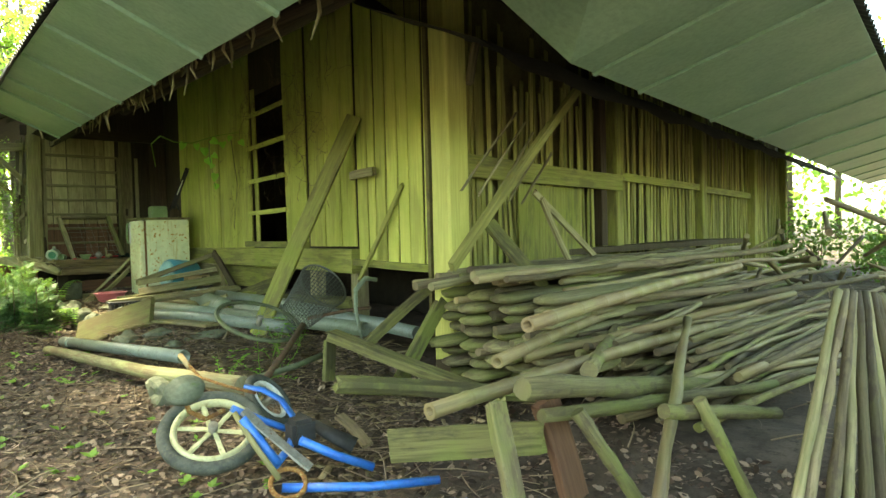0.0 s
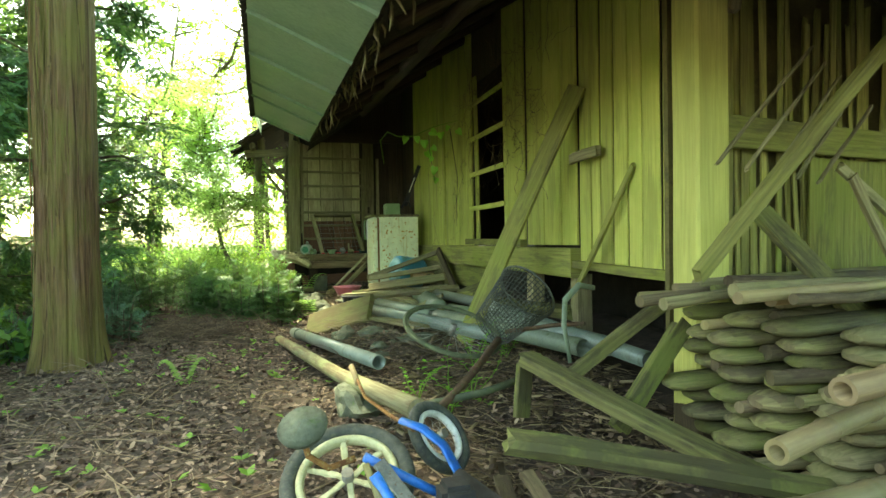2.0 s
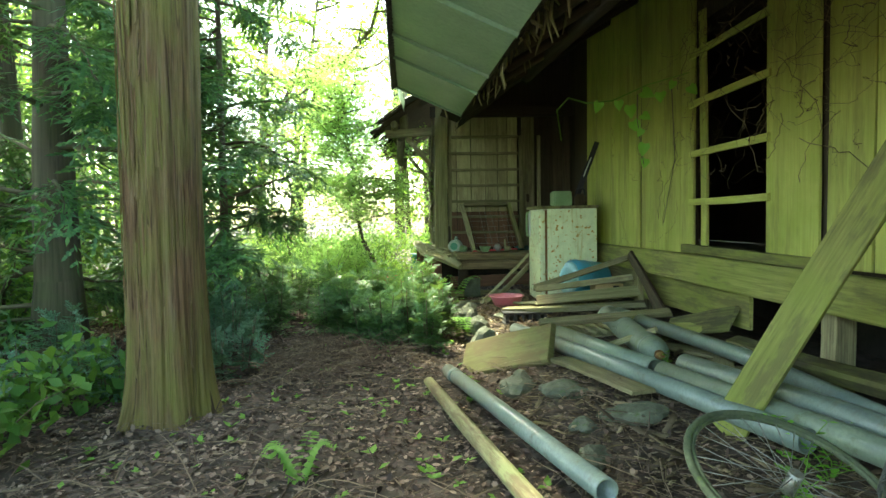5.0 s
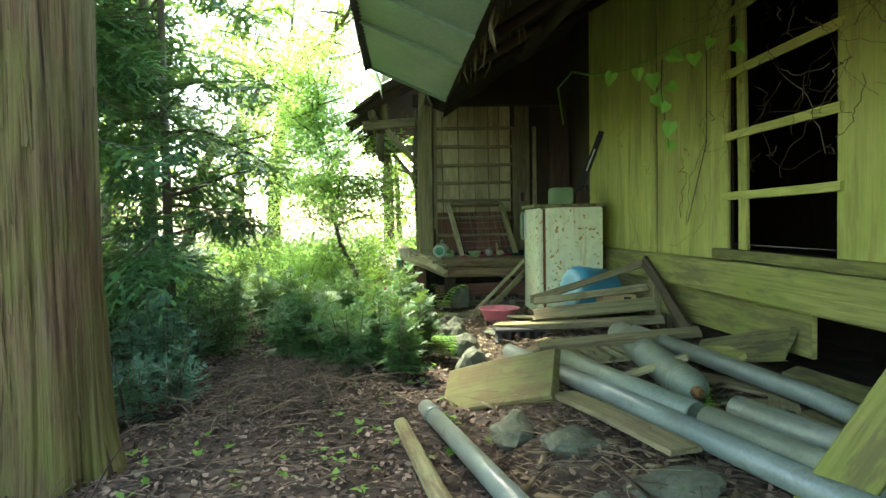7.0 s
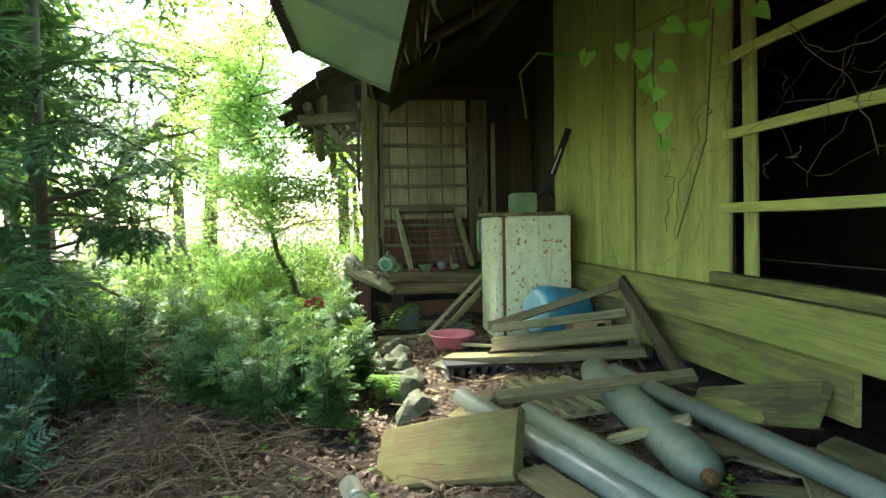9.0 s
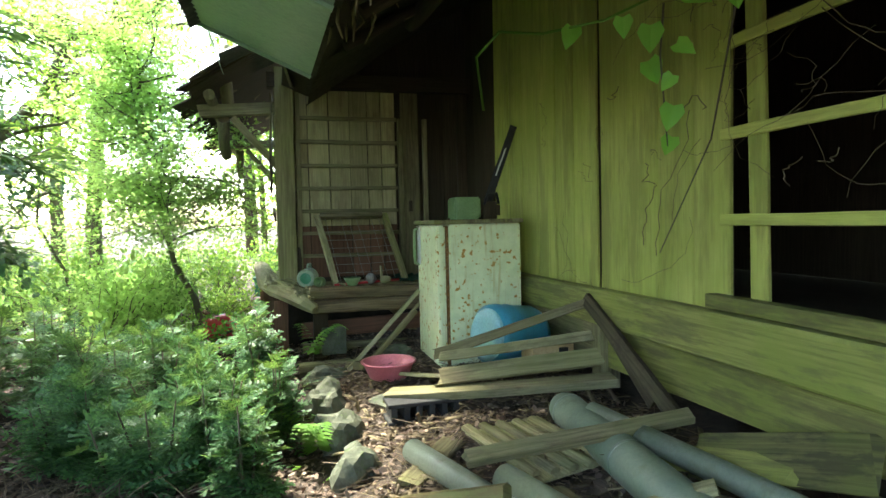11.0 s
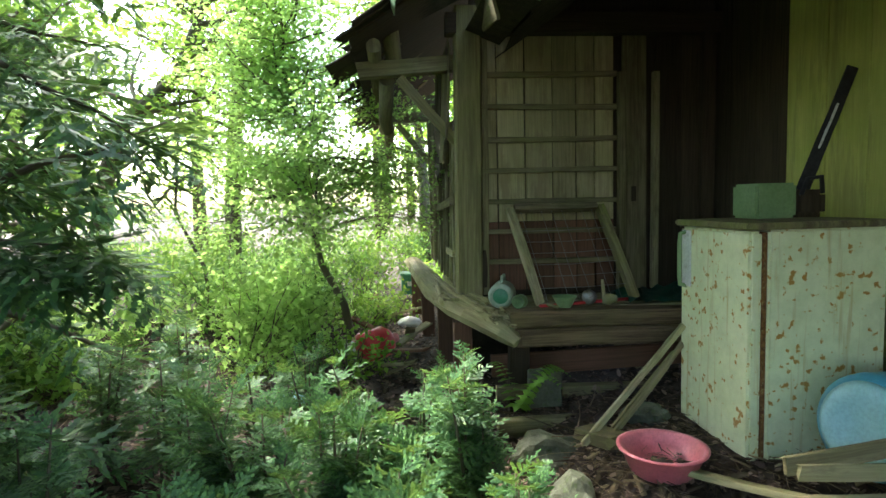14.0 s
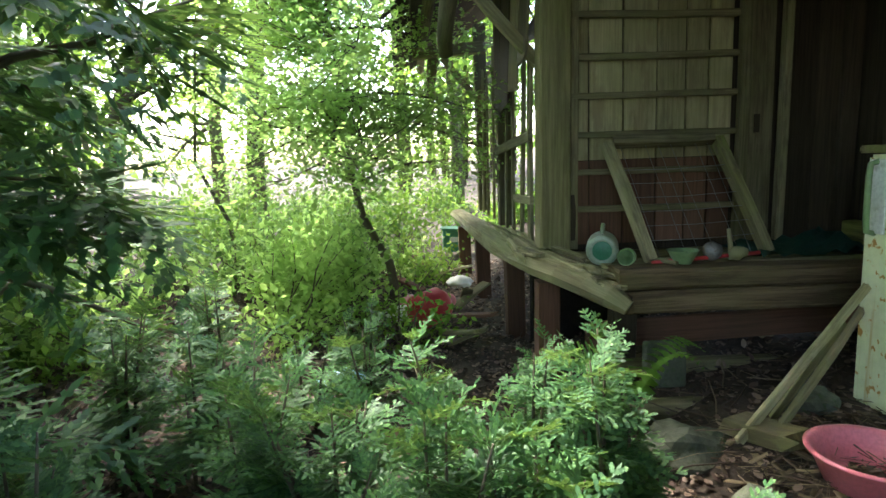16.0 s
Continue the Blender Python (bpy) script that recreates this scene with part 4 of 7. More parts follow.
def build_drum():
    ax = Vector((0.80, 0.28, -0.12)).normalized()
    c = Vector((1.83, 7.56, 1.05))
    d = thing("plastic_drum", (2.05, 7.65, 0.82), "blue plastic drum lying on its side before the refrigerator", "drum")
    part("shell", lathe(bmesh.new(), [(0.19, 0.0), (0.225, 0.03), (0.232, 0.08), (0.226, 0.16), (0.234, 0.18), (0.226, 0.2), (0.232, 0.40), (0.21, 0.46), (0.0, 0.47)], c, ax, 36), BLUE_PLASTIC, d)
    part("lid", lathe(bmesh.new(), [(0.0, -0.012), (0.11, -0.014), (0.12, -0.022), (0.17, -0.020), (0.196, 0.004), (0.188, 0.012)], c, ax, 36), PALE_BLUE, d, "faded pale blue drum end")
    return d


build_drum()


def build_basin():
    c = (1.17, 8.05, 0.665)
    b = thing("wash_basin", c, "pink plastic wash basin with dead leaves in it", "basin")
    prof = [(0.0, 0.004), (0.14, 0.0), (0.155, 0.012), (0.205, 0.125), (0.222, 0.13), (0.224, 0.138), (0.204, 0.140), (0.196, 0.126), (0.148, 0.022), (0.0, 0.018)]
    part("bowl", lathe(bmesh.new(), prof, c, seg=40), PINK, b)
    rng = random.Random(4)
    bm = bmesh.new()
    for i in range(40):
        p = Vector(c) + Vector((rng.gauss(0, 0.05), rng.gauss(0, 0.05), 0.028 + rng.random() * 0.03))
        vs = [bm.verts.new(p + Vector((math.cos(a) * r, math.sin(a) * r, rng.uniform(-0.008, 0.008)))) for a, r in zip([rng.uniform(0, 1) + k * 1.57 for k in range(4)], (0.035, 0.018, 0.035, 0.018))]
        bm.faces.new(vs)
    part("leaf_mush", bm, SOIL, b, "rotting brown leaves")
    return b


build_basin()


def loose_board(a, b, w, t, mat, label, up=(0, 0, 1), seed=0, ragged=0.02, name="plank", group="loose planks", taper=1.0, bev=0.004):
    bm = board(bmesh.new(), a, b, w, t, up=up, n=7, warp=0.006, ragged=ragged, rng=random.Random(seed), taper=taper, bev=bev)
    return solo(name, bm, mat, label, "plank", group)


# broken planks in front of the drum
loose_board((1.05, 7.42, 0.715), (2.44, 6.80, 0.84), 0.19, 0.055, PALE_WOOD, "pale thick plank lying across the rubble", seed=1)
loose_board((1.15, 5.98, 0.82), (2.32, 5.94, 0.895), 0.075, 0.05, OLD_WOOD, "narrow weathered batten across the pipes", up=(0, -0.5, 1), seed=2)
loose_board((1.39, 7.44, 0.97), (2.37, 7.02, 1.32), 0.07, 0.045, OLD_WOOD, "thin grey batten leaning before the blue drum", up=(0, -1, 0.4), seed=3, taper=0.8)
loose_board((1.42, 7.40, 0.96), (2.38, 6.98, 1.10), 0.065, 0.04, PALE_WOOD, "thin pale batten leaning before the blue drum", up=(0, -1, 0.4), seed=4)
loose_board((1.40, 7.34, 0.82), (2.40, 6.98, 0.96), 0.12, 0.04, OLD_WOOD, "split board below the cardboard box", up=(0.2, -1, 0.7), seed=5, ragged=0.06)
loose_board((2.36, 7.04, 1.35), (2.32, 6.02, 0.86), 0.08, 0.045, GREY_WOOD, "grey batten leaning down to the pipes", up=(-1, -0.2, 0.3), seed=6)
loose_board((2.40, 6.95, 1.28), (2.40, 6.35, 0.82), 0.06, 0.04, GREY_WOOD, "short grey batten leaning by the sill", up=(-1, -0.2, 0.3), seed=7)
loose_board((1.24, 7.95, 0.72), (1.75, 7.25, 0.80), 0.11, 0.03, PALE_WOOD, "curved pale board end beside the basin", up=(0.3, 0, 1), seed=8)
loose_board((0.90, 8.45, 0.66), (1.56, 8.62, 1.28), 0.035, 0.03, PALE_WOOD, "pale stick leaning on the refrigerator", up=(0, 1, 0), seed=9, name="stick", group="leaning sticks")
loose_board((1.00, 8.40, 0.66), (1.58, 8.66, 1.16), 0.03, 0.03, OLD_WOOD, "brown stick leaning on the refrigerator", up=(0, 1, 0), seed=10, name="stick", group="leaning sticks")
loose_board((1.08, 8.55, 0.66), (1.57, 8.75, 1.08), 0.04, 0.02, OLD_WOOD, "flat stick leaning on the refrigerator", up=(0, 1, 0), seed=11, name="stick", group="leaning sticks")
loose_board((1.16, 5.40, 0.635), (1.45, 4.35, 0.67), 0.17, 0.03, OLD_WOOD, "flat mossy board lying on the soil", seed=12)
loose_board((1.62, 5.50, 0.72), (1.92, 5.30, 0.86), 0.075, 0.04, PALE_WOOD, "short pale offcut leaning on a pipe", seed=13)
loose_board((2.12, 4.65, 0.74), (2.35, 5.05, 0.78), 0.14, 0.02, OLD_WOOD, "broken thin board below the wall", seed=14, ragged=0.06)
loose_board((1.95, 5.6, 0.70), (2.3, 5.0, 0.72), 0.22, 0.02, OLD_WOOD, "flat broken board on dry leaves", seed=15, ragged=0.05)
loose_board((2.20, 5.75, 0.78), (2.42, 5.05, 0.98), 0.24, 0.014, DAMP_WOOD, "thin warped grey-green sheet leaning under the wall", up=(-0.8, 0, 0.6), seed=16, ragged=0.04)
loose_board((2.02, 5.92, 0.74), (2.30, 5.30, 0.88), 0.16, 0.014, WALL_OLD, "broken thin board resting on a sheet", up=(-0.5, 0, 0.9), seed=17, ragged=0.06)
loose_board((2.38, 4.95, 0.82), (2.52, 3.30, 0.86), 0.13, 0.10, DAMP_WOOD, "half rotten beam lying under the house", up=(-0.4, 0, 1), seed=18, ragged=0.03, bev=0.02)
loose_board((2.24, 4.60, 0.72), (2.40, 3.50, 0.74), 0.18, 0.02, MOSSY, "flat mossy board lying under the house", seed=19, ragged=0.05)
loose_board((1.95, 4.95, 0.70), (2.20, 4.70, 0.74), 0.10, 0.02, OLD_WOOD, "small broken board on dry leaves", seed=20, ragged=0.05)
loose_board((1.50, 5.78, 0.71), (1.62, 5.30, 0.70), 0.09, 0.02, OLD_WOOD, "small split board between the pipes", seed=21, ragged=0.04)
loose_board((0.95, 6.30, 0.60), (1.28, 6.62, 0.66), 0.14, 0.03, OLD_WOOD, "short rotten board beside the slab", seed=22, ragged=0.05)
loose_board((2.46, 7.02, 0.62), (2.46, 7.02, 1.20), 0.12, 0.06, OLD_WOOD, "short post under the sill beam", up=(-1, 0, 0), seed=23, name="short_post", group="short posts")
# heavy slab propped on a rock
bm = board(bmesh.new(), (0.475, 5.99, 0.48), (1.125, 5.42, 0.76), 0.36, 0.075, up=(-0.69, -0.42, 0.58), n=6, warp=0.008, ragged=0.015, rng=random.Random(30), bev=0.016)
solo("timber_slab", bm, SLAB_WOOD, "thick weathered timber slab propped on a rock", "timber")


def build_box():
    b = thing("cardboard_box", (2.18, 7.26, 0.86), "small open cardboard box among broken planks", "box")
    part("carton", block(bmesh.new(), (2.02, 7.16, 0.86), (2.34, 7.36, 1.02), 0.006), CARD, b)
    # thin black plate on the carton, paints the dark of an opening
    part("label_patch", block(bmesh.new(), (2.22, 7.154, 0.92), (2.29, 7.1595, 1.0), 0.001), DARK_IN, b, "black square patch standing in for a shaded hole")
    return b


build_box()

# plastic crate and slatted sheet under the planks
cr = thing("plastic_crate", (1.27, 7.26, 0.585), "low black plastic crate under a plank", "crate")
for i in range(6):
    part("slat", block(bmesh.new(), (1.02 + i * 0.085, 7.16, 0.612), (1.06 + i * 0.085, 7.36, 0.698), 0.004), DARK_IN, cr)
part("top_rim", block(bmesh.new(), (1.0, 7.15, 0.70), (1.54, 7.37, 0.725), 0.004), DARK_IN, cr)
part("base_rim", block(bmesh.new(), (1.0, 7.15, 0.585), (1.54, 7.37, 0.61), 0.004), DARK_IN, cr)
sl = thing("corrugated_offcut", (1.6, 6.2, 0.68), "pale corrugated sheet offcut lying on rubble", "sheet")
for i in range(5):
    part("ridge", tube(bmesh.new(), [(1.33 + i * 0.10, 6.55, 0.75), (1.48 + i * 0.10, 5.95, 0.71)], 0.032, 8, flat=0.6), PALE_WOOD, sl)
part("web", board(bmesh.new(), (1.55, 6.55, 0.735), (1.70, 5.95, 0.695), 0.5, 0.012), PALE_WOOD, sl)


def pipe(name, pts, r, mat, label, hollow=0.005, group="plastic pipes", plug=False, collar=()):
    p = thing(name, pts[0], label, "pipe", group)
    part("wall", tube(bmesh.new(), pts, r, 20, hollow=hollow), mat, p)
    for t in collar:
        a = Vector(pts[0]).lerp(Vector(pts[-1]), t)
        d = (Vector(pts[-1]) - Vector(pts[0])).normalized()
        part("socket", tube(bmesh.new(), [a, a + d * 0.09], r + 0.006, 20, hollow=0.006), mat, p)
    return p


pipe("drain_pipe", [(1.02, 6.55, 0.66), (1.42, 5.1, 0.69), (1.86, 3.40, 0.70)], 0.062, PVC, "long grey plastic drain pipe lying on the soil")
pipe("drain_pipe", [(1.30, 5.90, 0.74), (1.64, 4.62, 0.74)], 0.066, PVC_MOSS, "shorter mossy grey drain pipe beside the long one")
pipe("drain_pipe", [(1.66, 4.55, 0.74), (1.95, 3.5, 0.74), (2.2, 2.6, 0.72)], 0.066, PVC_MOSS, "mossy drain pipe with dry straw at its end")
pipe("drain_pipe", [(1.79, 4.52, 0.79), (2.12, 3.5, 0.78), (2.35, 2.5, 0.74)], 0.070, PVC, "grey drain pipe with an open dark end")
pipe("drain_pipe", [(1.98, 6.30, 0.84), (2.22, 4.6, 0.82), (2.32, 2.0, 0.74)], 0.055, PVC, "thin grey pipe along the foot of the wall")
pipe("small_pipe", [(0.30, 5.72, 0.48), (0.84, 3.20, 0.60)], 0.055, PVC, "pale grey pipe lying on a log", hollow=0.006, collar=(0.06,))
g = thing("gas_cylinder", (1.95, 5.9, 0.66), "grey-green pressure cylinder lying between the pipes", "cylinder")
part("shell", lathe(bmesh.new(), [(0.0, 0.0), (0.06, 0.01), (0.092, 0.06), (0.104, 0.12), (0.104, 1.62), (0.09, 1.70), (0.045, 1.74), (0.0, 1.745)], (1.98, 6.68, 0.77), (-0.10, -1.0, -0.01), 28), PVC_MOSS, g)
for h in (0.16, 0.86, 1.56):
    part("weld_band", lathe(bmesh.new(), [(0.103, -0.012), (0.1065, -0.008), (0.1065, 0.008), (0.103, 0.012)], Vector((1.98, 6.68, 0.77)) + Vector((-0.0995, -0.995, -0.01)) * h, (-0.10, -1.0, -0.01), 28), PVC, g, "raised weld band")
part("neck_ring", lathe(bmesh.new(), [(0.0, 0.03), (0.03, 0.03), (0.034, 0.024), (0.034, 0.0), (0.04, -0.01)], Vector((1.98, 6.68, 0.77)) + Vector((-0.0995, -0.995, -0.01)) * 1.745, (-0.10, -1.0, -0.01), 20), RUST, g, "rusty neck ring")
bm = tube(bmesh.new(), [(0.13, 5.50, 0.45), (0.30, 4.5, 0.49), (0.55, 3.2, 0.53), (0.82, 1.86, 0.62)], [0.042, 0.048, 0.052, 0.056], 12, wob=0.07, rng=random.Random(2))
solo("log", bm, LOG_WOOD, "long barkless log lying on dead leaves", "log", smooth=False)

# things on the annex floor
fr = thing("window_screen", (1.1, 9.6, 1.28), "wooden frame with torn wire mesh leaning on battens", "screen")
a, b2, c2, d2 = Vector((0.76, 9.80, 1.98)), Vector((1.49, 9.82, 1.99)), Vector((0.90, 9.42, 1.29)), Vector((1.62, 9.46, 1.30))
nrm = (b2 - a).cross(c2 - a).normalized()
part("stile", board(bmesh.new(), c2, a, 0.055, 0.08, up=nrm, rng=random.Random(5)), PALE_WOOD, fr)
part("stile", board(bmesh.new(), d2, b2, 0.055, 0.08, up=nrm, rng=random.Random(6)), MOSSY, fr)
part("top_rail", board(bmesh.new(), a + (b2 - a) * 0.045, b2 - (b2 - a) * 0.045, 0.05, 0.07, up=nrm, rng=random.Random(7)), OLD_WOOD, fr)
for i in range(1, 9):
    t = i / 9
    if i not in (2, 6):
        part("wire", tube(bmesh.new(), [a.lerp(b2, t), a.lerp(b2, t).lerp(c2.lerp(d2, t + random.Random(i).uniform(-0.04, 0.04)), 0.98)], 0.0022, 4), STEEL, fr)
for i in range(1, 7):
    t = 0.12 + i * 0.12
    part("wire", tube(bmesh.new(), [a.lerp(c2, t), a.lerp(c2, t).lerp(b2.lerp(d2, t), 0.5) + Vector((0, 0.01, -0.01)), b2.lerp(d2, t)], 0.0022, 4), STEEL, fr)

bt = thing("plastic_jug", (0.64, 9.5, 1.28), "translucent pale green jug lying on the rotten floor", "jug")
part("jug_bottom", lathe(bmesh.new(), [(0.0, 0.006), (0.02, 0.006), (0.03, 0.012), (0.058, 0.012)], (0.60, 9.395, 1.365), (0.35, 1, 0.05), 24), GREEN_PL, bt, "dark hollow jug bottom")
part("jug_wall", lathe(bmesh.new(), [(0.055, 0.013), (0.062, 0.0), (0.082, 0.006), (0.092, 0.025), (0.092, 0.075), (0.088, 0.082), (0.092, 0.09), (0.092, 0.16), (0.05, 0.20), (0.03, 0.22), (0.03, 0.25), (0.0, 0.25)], (0.60, 9.395, 1.365), (0.35, 1, 0.05), 24), JUG, bt, "pale green translucent jug wall")
part("jug_grip", tube(bmesh.new(), [(0.62, 9.46, 1.45), (0.635, 9.49, 1.50), (0.66, 9.56, 1.50), (0.67, 9.60, 1.42)], 0.012, 8), JUG, bt)
solo("jar", lathe(bmesh.new(), [(0.0, 0.0), (0.045, 0.0), (0.05, 0.01), (0.05, 0.09), (0.042, 0.10), (0.042, 0.09), (0.0, 0.02)], (0.76, 9.42, 1.325), (-0.5, -1, 0.1), 20), MINT, "small pale jar lying on its side", "jar", smooth=True)
solo("bowl", lathe(bmesh.new(), [(0.0, 0.0), (0.045, 0.0), (0.05, 0.008), (0.085, 0.075), (0.09, 0.08), (0.084, 0.078), (0.045, 0.014), (0.0, 0.012)], (1.06, 9.36, 1.278), (0, 0, 1), 28), MINT, "pale green plastic bowl on the beam", "bowl", smooth=True)
solo("striped_ball", rock_bm(bmesh.new(), (1.25, 9.40, 1.335), (0.055, 0.05, 0.055), random.Random(3), 1.0, 2), STEEL, "crumpled striped grey cloth", "cloth", smooth=True)
solo("yellow_pouch", rock_bm(bmesh.new(), (1.40, 9.38, 1.32), (0.06, 0.04, 0.045), random.Random(5), 0.9, 2), PALE_WOOD, "dirty yellow crumpled pouch", "pouch", smooth=True)
solo("wooden_peg", tube(bmesh.new(), [(1.37, 9.40, 1.28), (1.36, 9.42, 1.46)], [0.016, 0.012], 8), PALE_WOOD, "short upright wooden peg on the beam", "peg")
solo("rod", tube(bmesh.new(), [(0.88, 9.36, 1.29), (1.55, 9.42, 1.31)], 0.012, 8), RED, "thin red rod lying on the floor", "rod")
solo("rod", tube(bmesh.new(), [(0.90, 9.46, 1.30), (0.98, 9.26, 1.30)], 0.013, 8), PALE_WOOD, "short wooden rod lying on the beam", "rod")
bm = bmesh.new()
rng = random.Random(12)
N = 12
vs = [[bm.verts.new((1.55 + 0.75 * i / N, 9.38 + 0.5 * j / N, 1.285 + 0.10 * abs(noise.noise(Vector((i * 0.5, j * 0.5, 3)))) + 0.05 * smooth_step(0.3, 1, i / N) * smooth_step(0.2, 0.9, j / N))) for j in range(N + 1)] for i in range(N + 1)]
for i in range(N):
    for j in range(N):
        bm.faces.new((vs[i][j], vs[i + 1][j], vs[i + 1][j + 1], vs[i][j + 1]))
solo("tarpaulin", bm, TARP, "crumpled dark green tarpaulin on the floor", "tarpaulin", smooth=True)
solo("stone_slab", block(bmesh.new(), (0.72, 9.05, 0.66), (0.95, 9.10, 0.92), 0.01), STONE, "grey tile piece standing under the floor", "tile")

# bin and rubbish past the annex
b = thing("storage_bin", (0.1, 14.1, 0.62), "dark green storage bin with a white label", "bin")
part("tub", board(bmesh.new(), (0.11, 14.2, 0.66), (0.13, 14.2, 0.95), 0.36, 0.28, up=(0, 1, 0), taper=1.12, bev=0.02), GREEN_PL, b)
part("rim", board(bmesh.new(), (0.13, 14.2, 0.95), (0.132, 14.2, 0.98), 0.44, 0.33, up=(0, 1, 0), bev=0.01), GREEN_PL, b)
part("label", block(bmesh.new(), (0.02, 14.04, 0.80), (0.22, 14.046, 0.87), 0.001), WHITE_PL, b, "blank white label")
rng = random.Random(17)
for i, (x, y, m, lab) in enumerate(((-0.62, 11.2, WHITE_PL, "dirty white plastic bag"), (-0.5, 11.6, PINK, "faded pink plastic bag"), (0.0, 12.3, WHITE_PL, "white crumpled sack"), (-0.95, 9.75, PALE_BLUE, "pale blue crumpled scrap"))):
    solo("plastic_bag", rock_bm(bmesh.new(), (x, y, ground_z(x, y) + 0.05), (0.14, 0.12, 0.10), rng, 0.7, 3), m, lab + " among rubble", "bag", "scattered bags", smooth=True)
for i in range(9):
    x, y = rng.uniform(-0.5, 0.2), rng.uniform(10, 13.5)
    loose_board((x, y, 0.62), (x + rng.uniform(-0.5, 0.5), y + rng.uniform(-0.5, 0.5), 0.75), 0.1, 0.025, rng.choice((RED_WOOD, OLD_WOOD, PALE_WOOD)), "broken board on a heap of rubble", seed=40 + i, group="rubble boards")

can = thing("fuel_can", (-0.36, 11.0, 0.5), "dented red plastic fuel can lying on rubble", "can")
part("shell", lathe(bmesh.new(), [(0.0, 0.0), (0.12, 0.005), (0.155, 0.03), (0.16, 0.06), (0.152, 0.10), (0.16, 0.14), (0.158, 0.27), (0.11, 0.33), (0.05, 0.35), (0.05, 0.37), (0.0, 0.37)], (-0.50, 10.90, 0.64), (0.75, 0.5, 0.15), 28), RED, can)
part("cap", lathe(bmesh.new(), [(0.0, 0.06), (0.045, 0.06), (0.052, 0.05), (0.052, 0.0)], Vector((-0.50, 10.90, 0.64)) + Vector((0.75, 0.5, 0.15)).normalized() * 0.36, (0.75, 0.5, 0.15), 20), PINK, can, "faded screw cap")

# rocks along the bank
rng = random.Random(9)
for x, y, r, fl in ((0.80, 5.15, (0.12, 0.22, 0.09), 1.0), (0.74, 6.75, (0.15, 0.17, 0.17), 0.9), (0.70, 7.35, (0.17, 0.2, 0.2), 0.9), (0.66, 7.9, (0.14, 0.18, 0.2), 0.9), (0.72, 8.6, (0.2, 0.16, 0.15), 0.8),
                    (0.62, 2.85, (0.16, 0.24, 0.16), 0.9), (1.05, 4.75, (0.2, 0.16, 0.06), 1.0), (0.95, 3.75, (0.1, 0.1, 0.08), 0.8), (1.35, 4.2, (0.2, 0.15, 0.06), 0.9), (1.2, 7.55, (0.22, 0.2, 0.07), 0.8), (1.35, 8.7, (0.16, 0.12, 0.1), 0.8), (1.0, 4.1, (0.09, 0.07, 0.06), 0.8)):
    solo("rock", rock_bm(bmesh.new(), (x, y, ground_z(x, y) + r[2] * 0.25), r, rng, fl, 3), STONE, "rough grey-green mossy rock on the bank", "rock", "bank rocks")

# ---- heap of poles, bicycles and planks at the corner of the house ----
def ring_bm(bm, c, nrm, R, r, seg=40, sides=8, flat=1.0):
    """A tyre or rim: a torus round c with axis nrm."""
    d, s, u = frame_of(nrm)
    c = Vector(c)
    rings = []
    for k in range(seg):
        a = 2 * math.pi * k / seg
        e = s * math.cos(a) + u * math.sin(a)
        rings.append([bm.verts.new(c + e * (R + r * math.cos(b)) + d * (r * flat * math.sin(b))) for b in [2 * math.pi * j / sides for j in range(sides)]])
    for k in range(seg):
        A, B = rings[k], rings[(k + 1) % seg]
        for j in range(sides):
            f = bm.faces.new((A[j], A[(j + 1) % sides], B[(j + 1) % sides], B[j]))
            f.smooth = True
    bmesh.ops.recalc_face_normals(bm, faces=bm.faces)
    return bm


def add_wheel(bike, c, nrm, R, rt, rim_mat, spokes=28, mag=False, tyre_mat=None):
    w = part("wheel", ring_bm(bmesh.new(), c, nrm, R - rt * 1.4, rt * 0.55, 44, 8, 1.5), rim_mat, bike, "rim with dirt and algae")
    part("tyre", ring_bm(bmesh.new(), c, nrm, R, rt, 44, 10), tyre_mat or TYRE, w)
    d, s, u = frame_of(nrm)
    c = Vector(c)
    part("hub", tube(bmesh.new(), [c - d * 0.04, c + d * 0.04], 0.022, 10), STEEL, w)
    if mag:
        for k in range(6):
            a = 2 * math.pi * k / 6 + 0.3
            e = s * math.cos(a) + u * math.sin(a)
            part("spoke", board(bmesh.new(), c + e * 0.02, c + e * (R - rt * 1.6), 0.022, 0.012, up=nrm), rim_mat, w)
    else:
        for k in range(spokes):
            a = 2 * math.pi * k / spokes
            e = s * math.cos(a) + u * math.sin(a)
            part("spoke", tube(bmesh.new(), [c + d * (0.03 if k % 2 else -0.03), c + e * (R - rt * 1.5)], 0.0016, 4), STEEL, w)
    return w


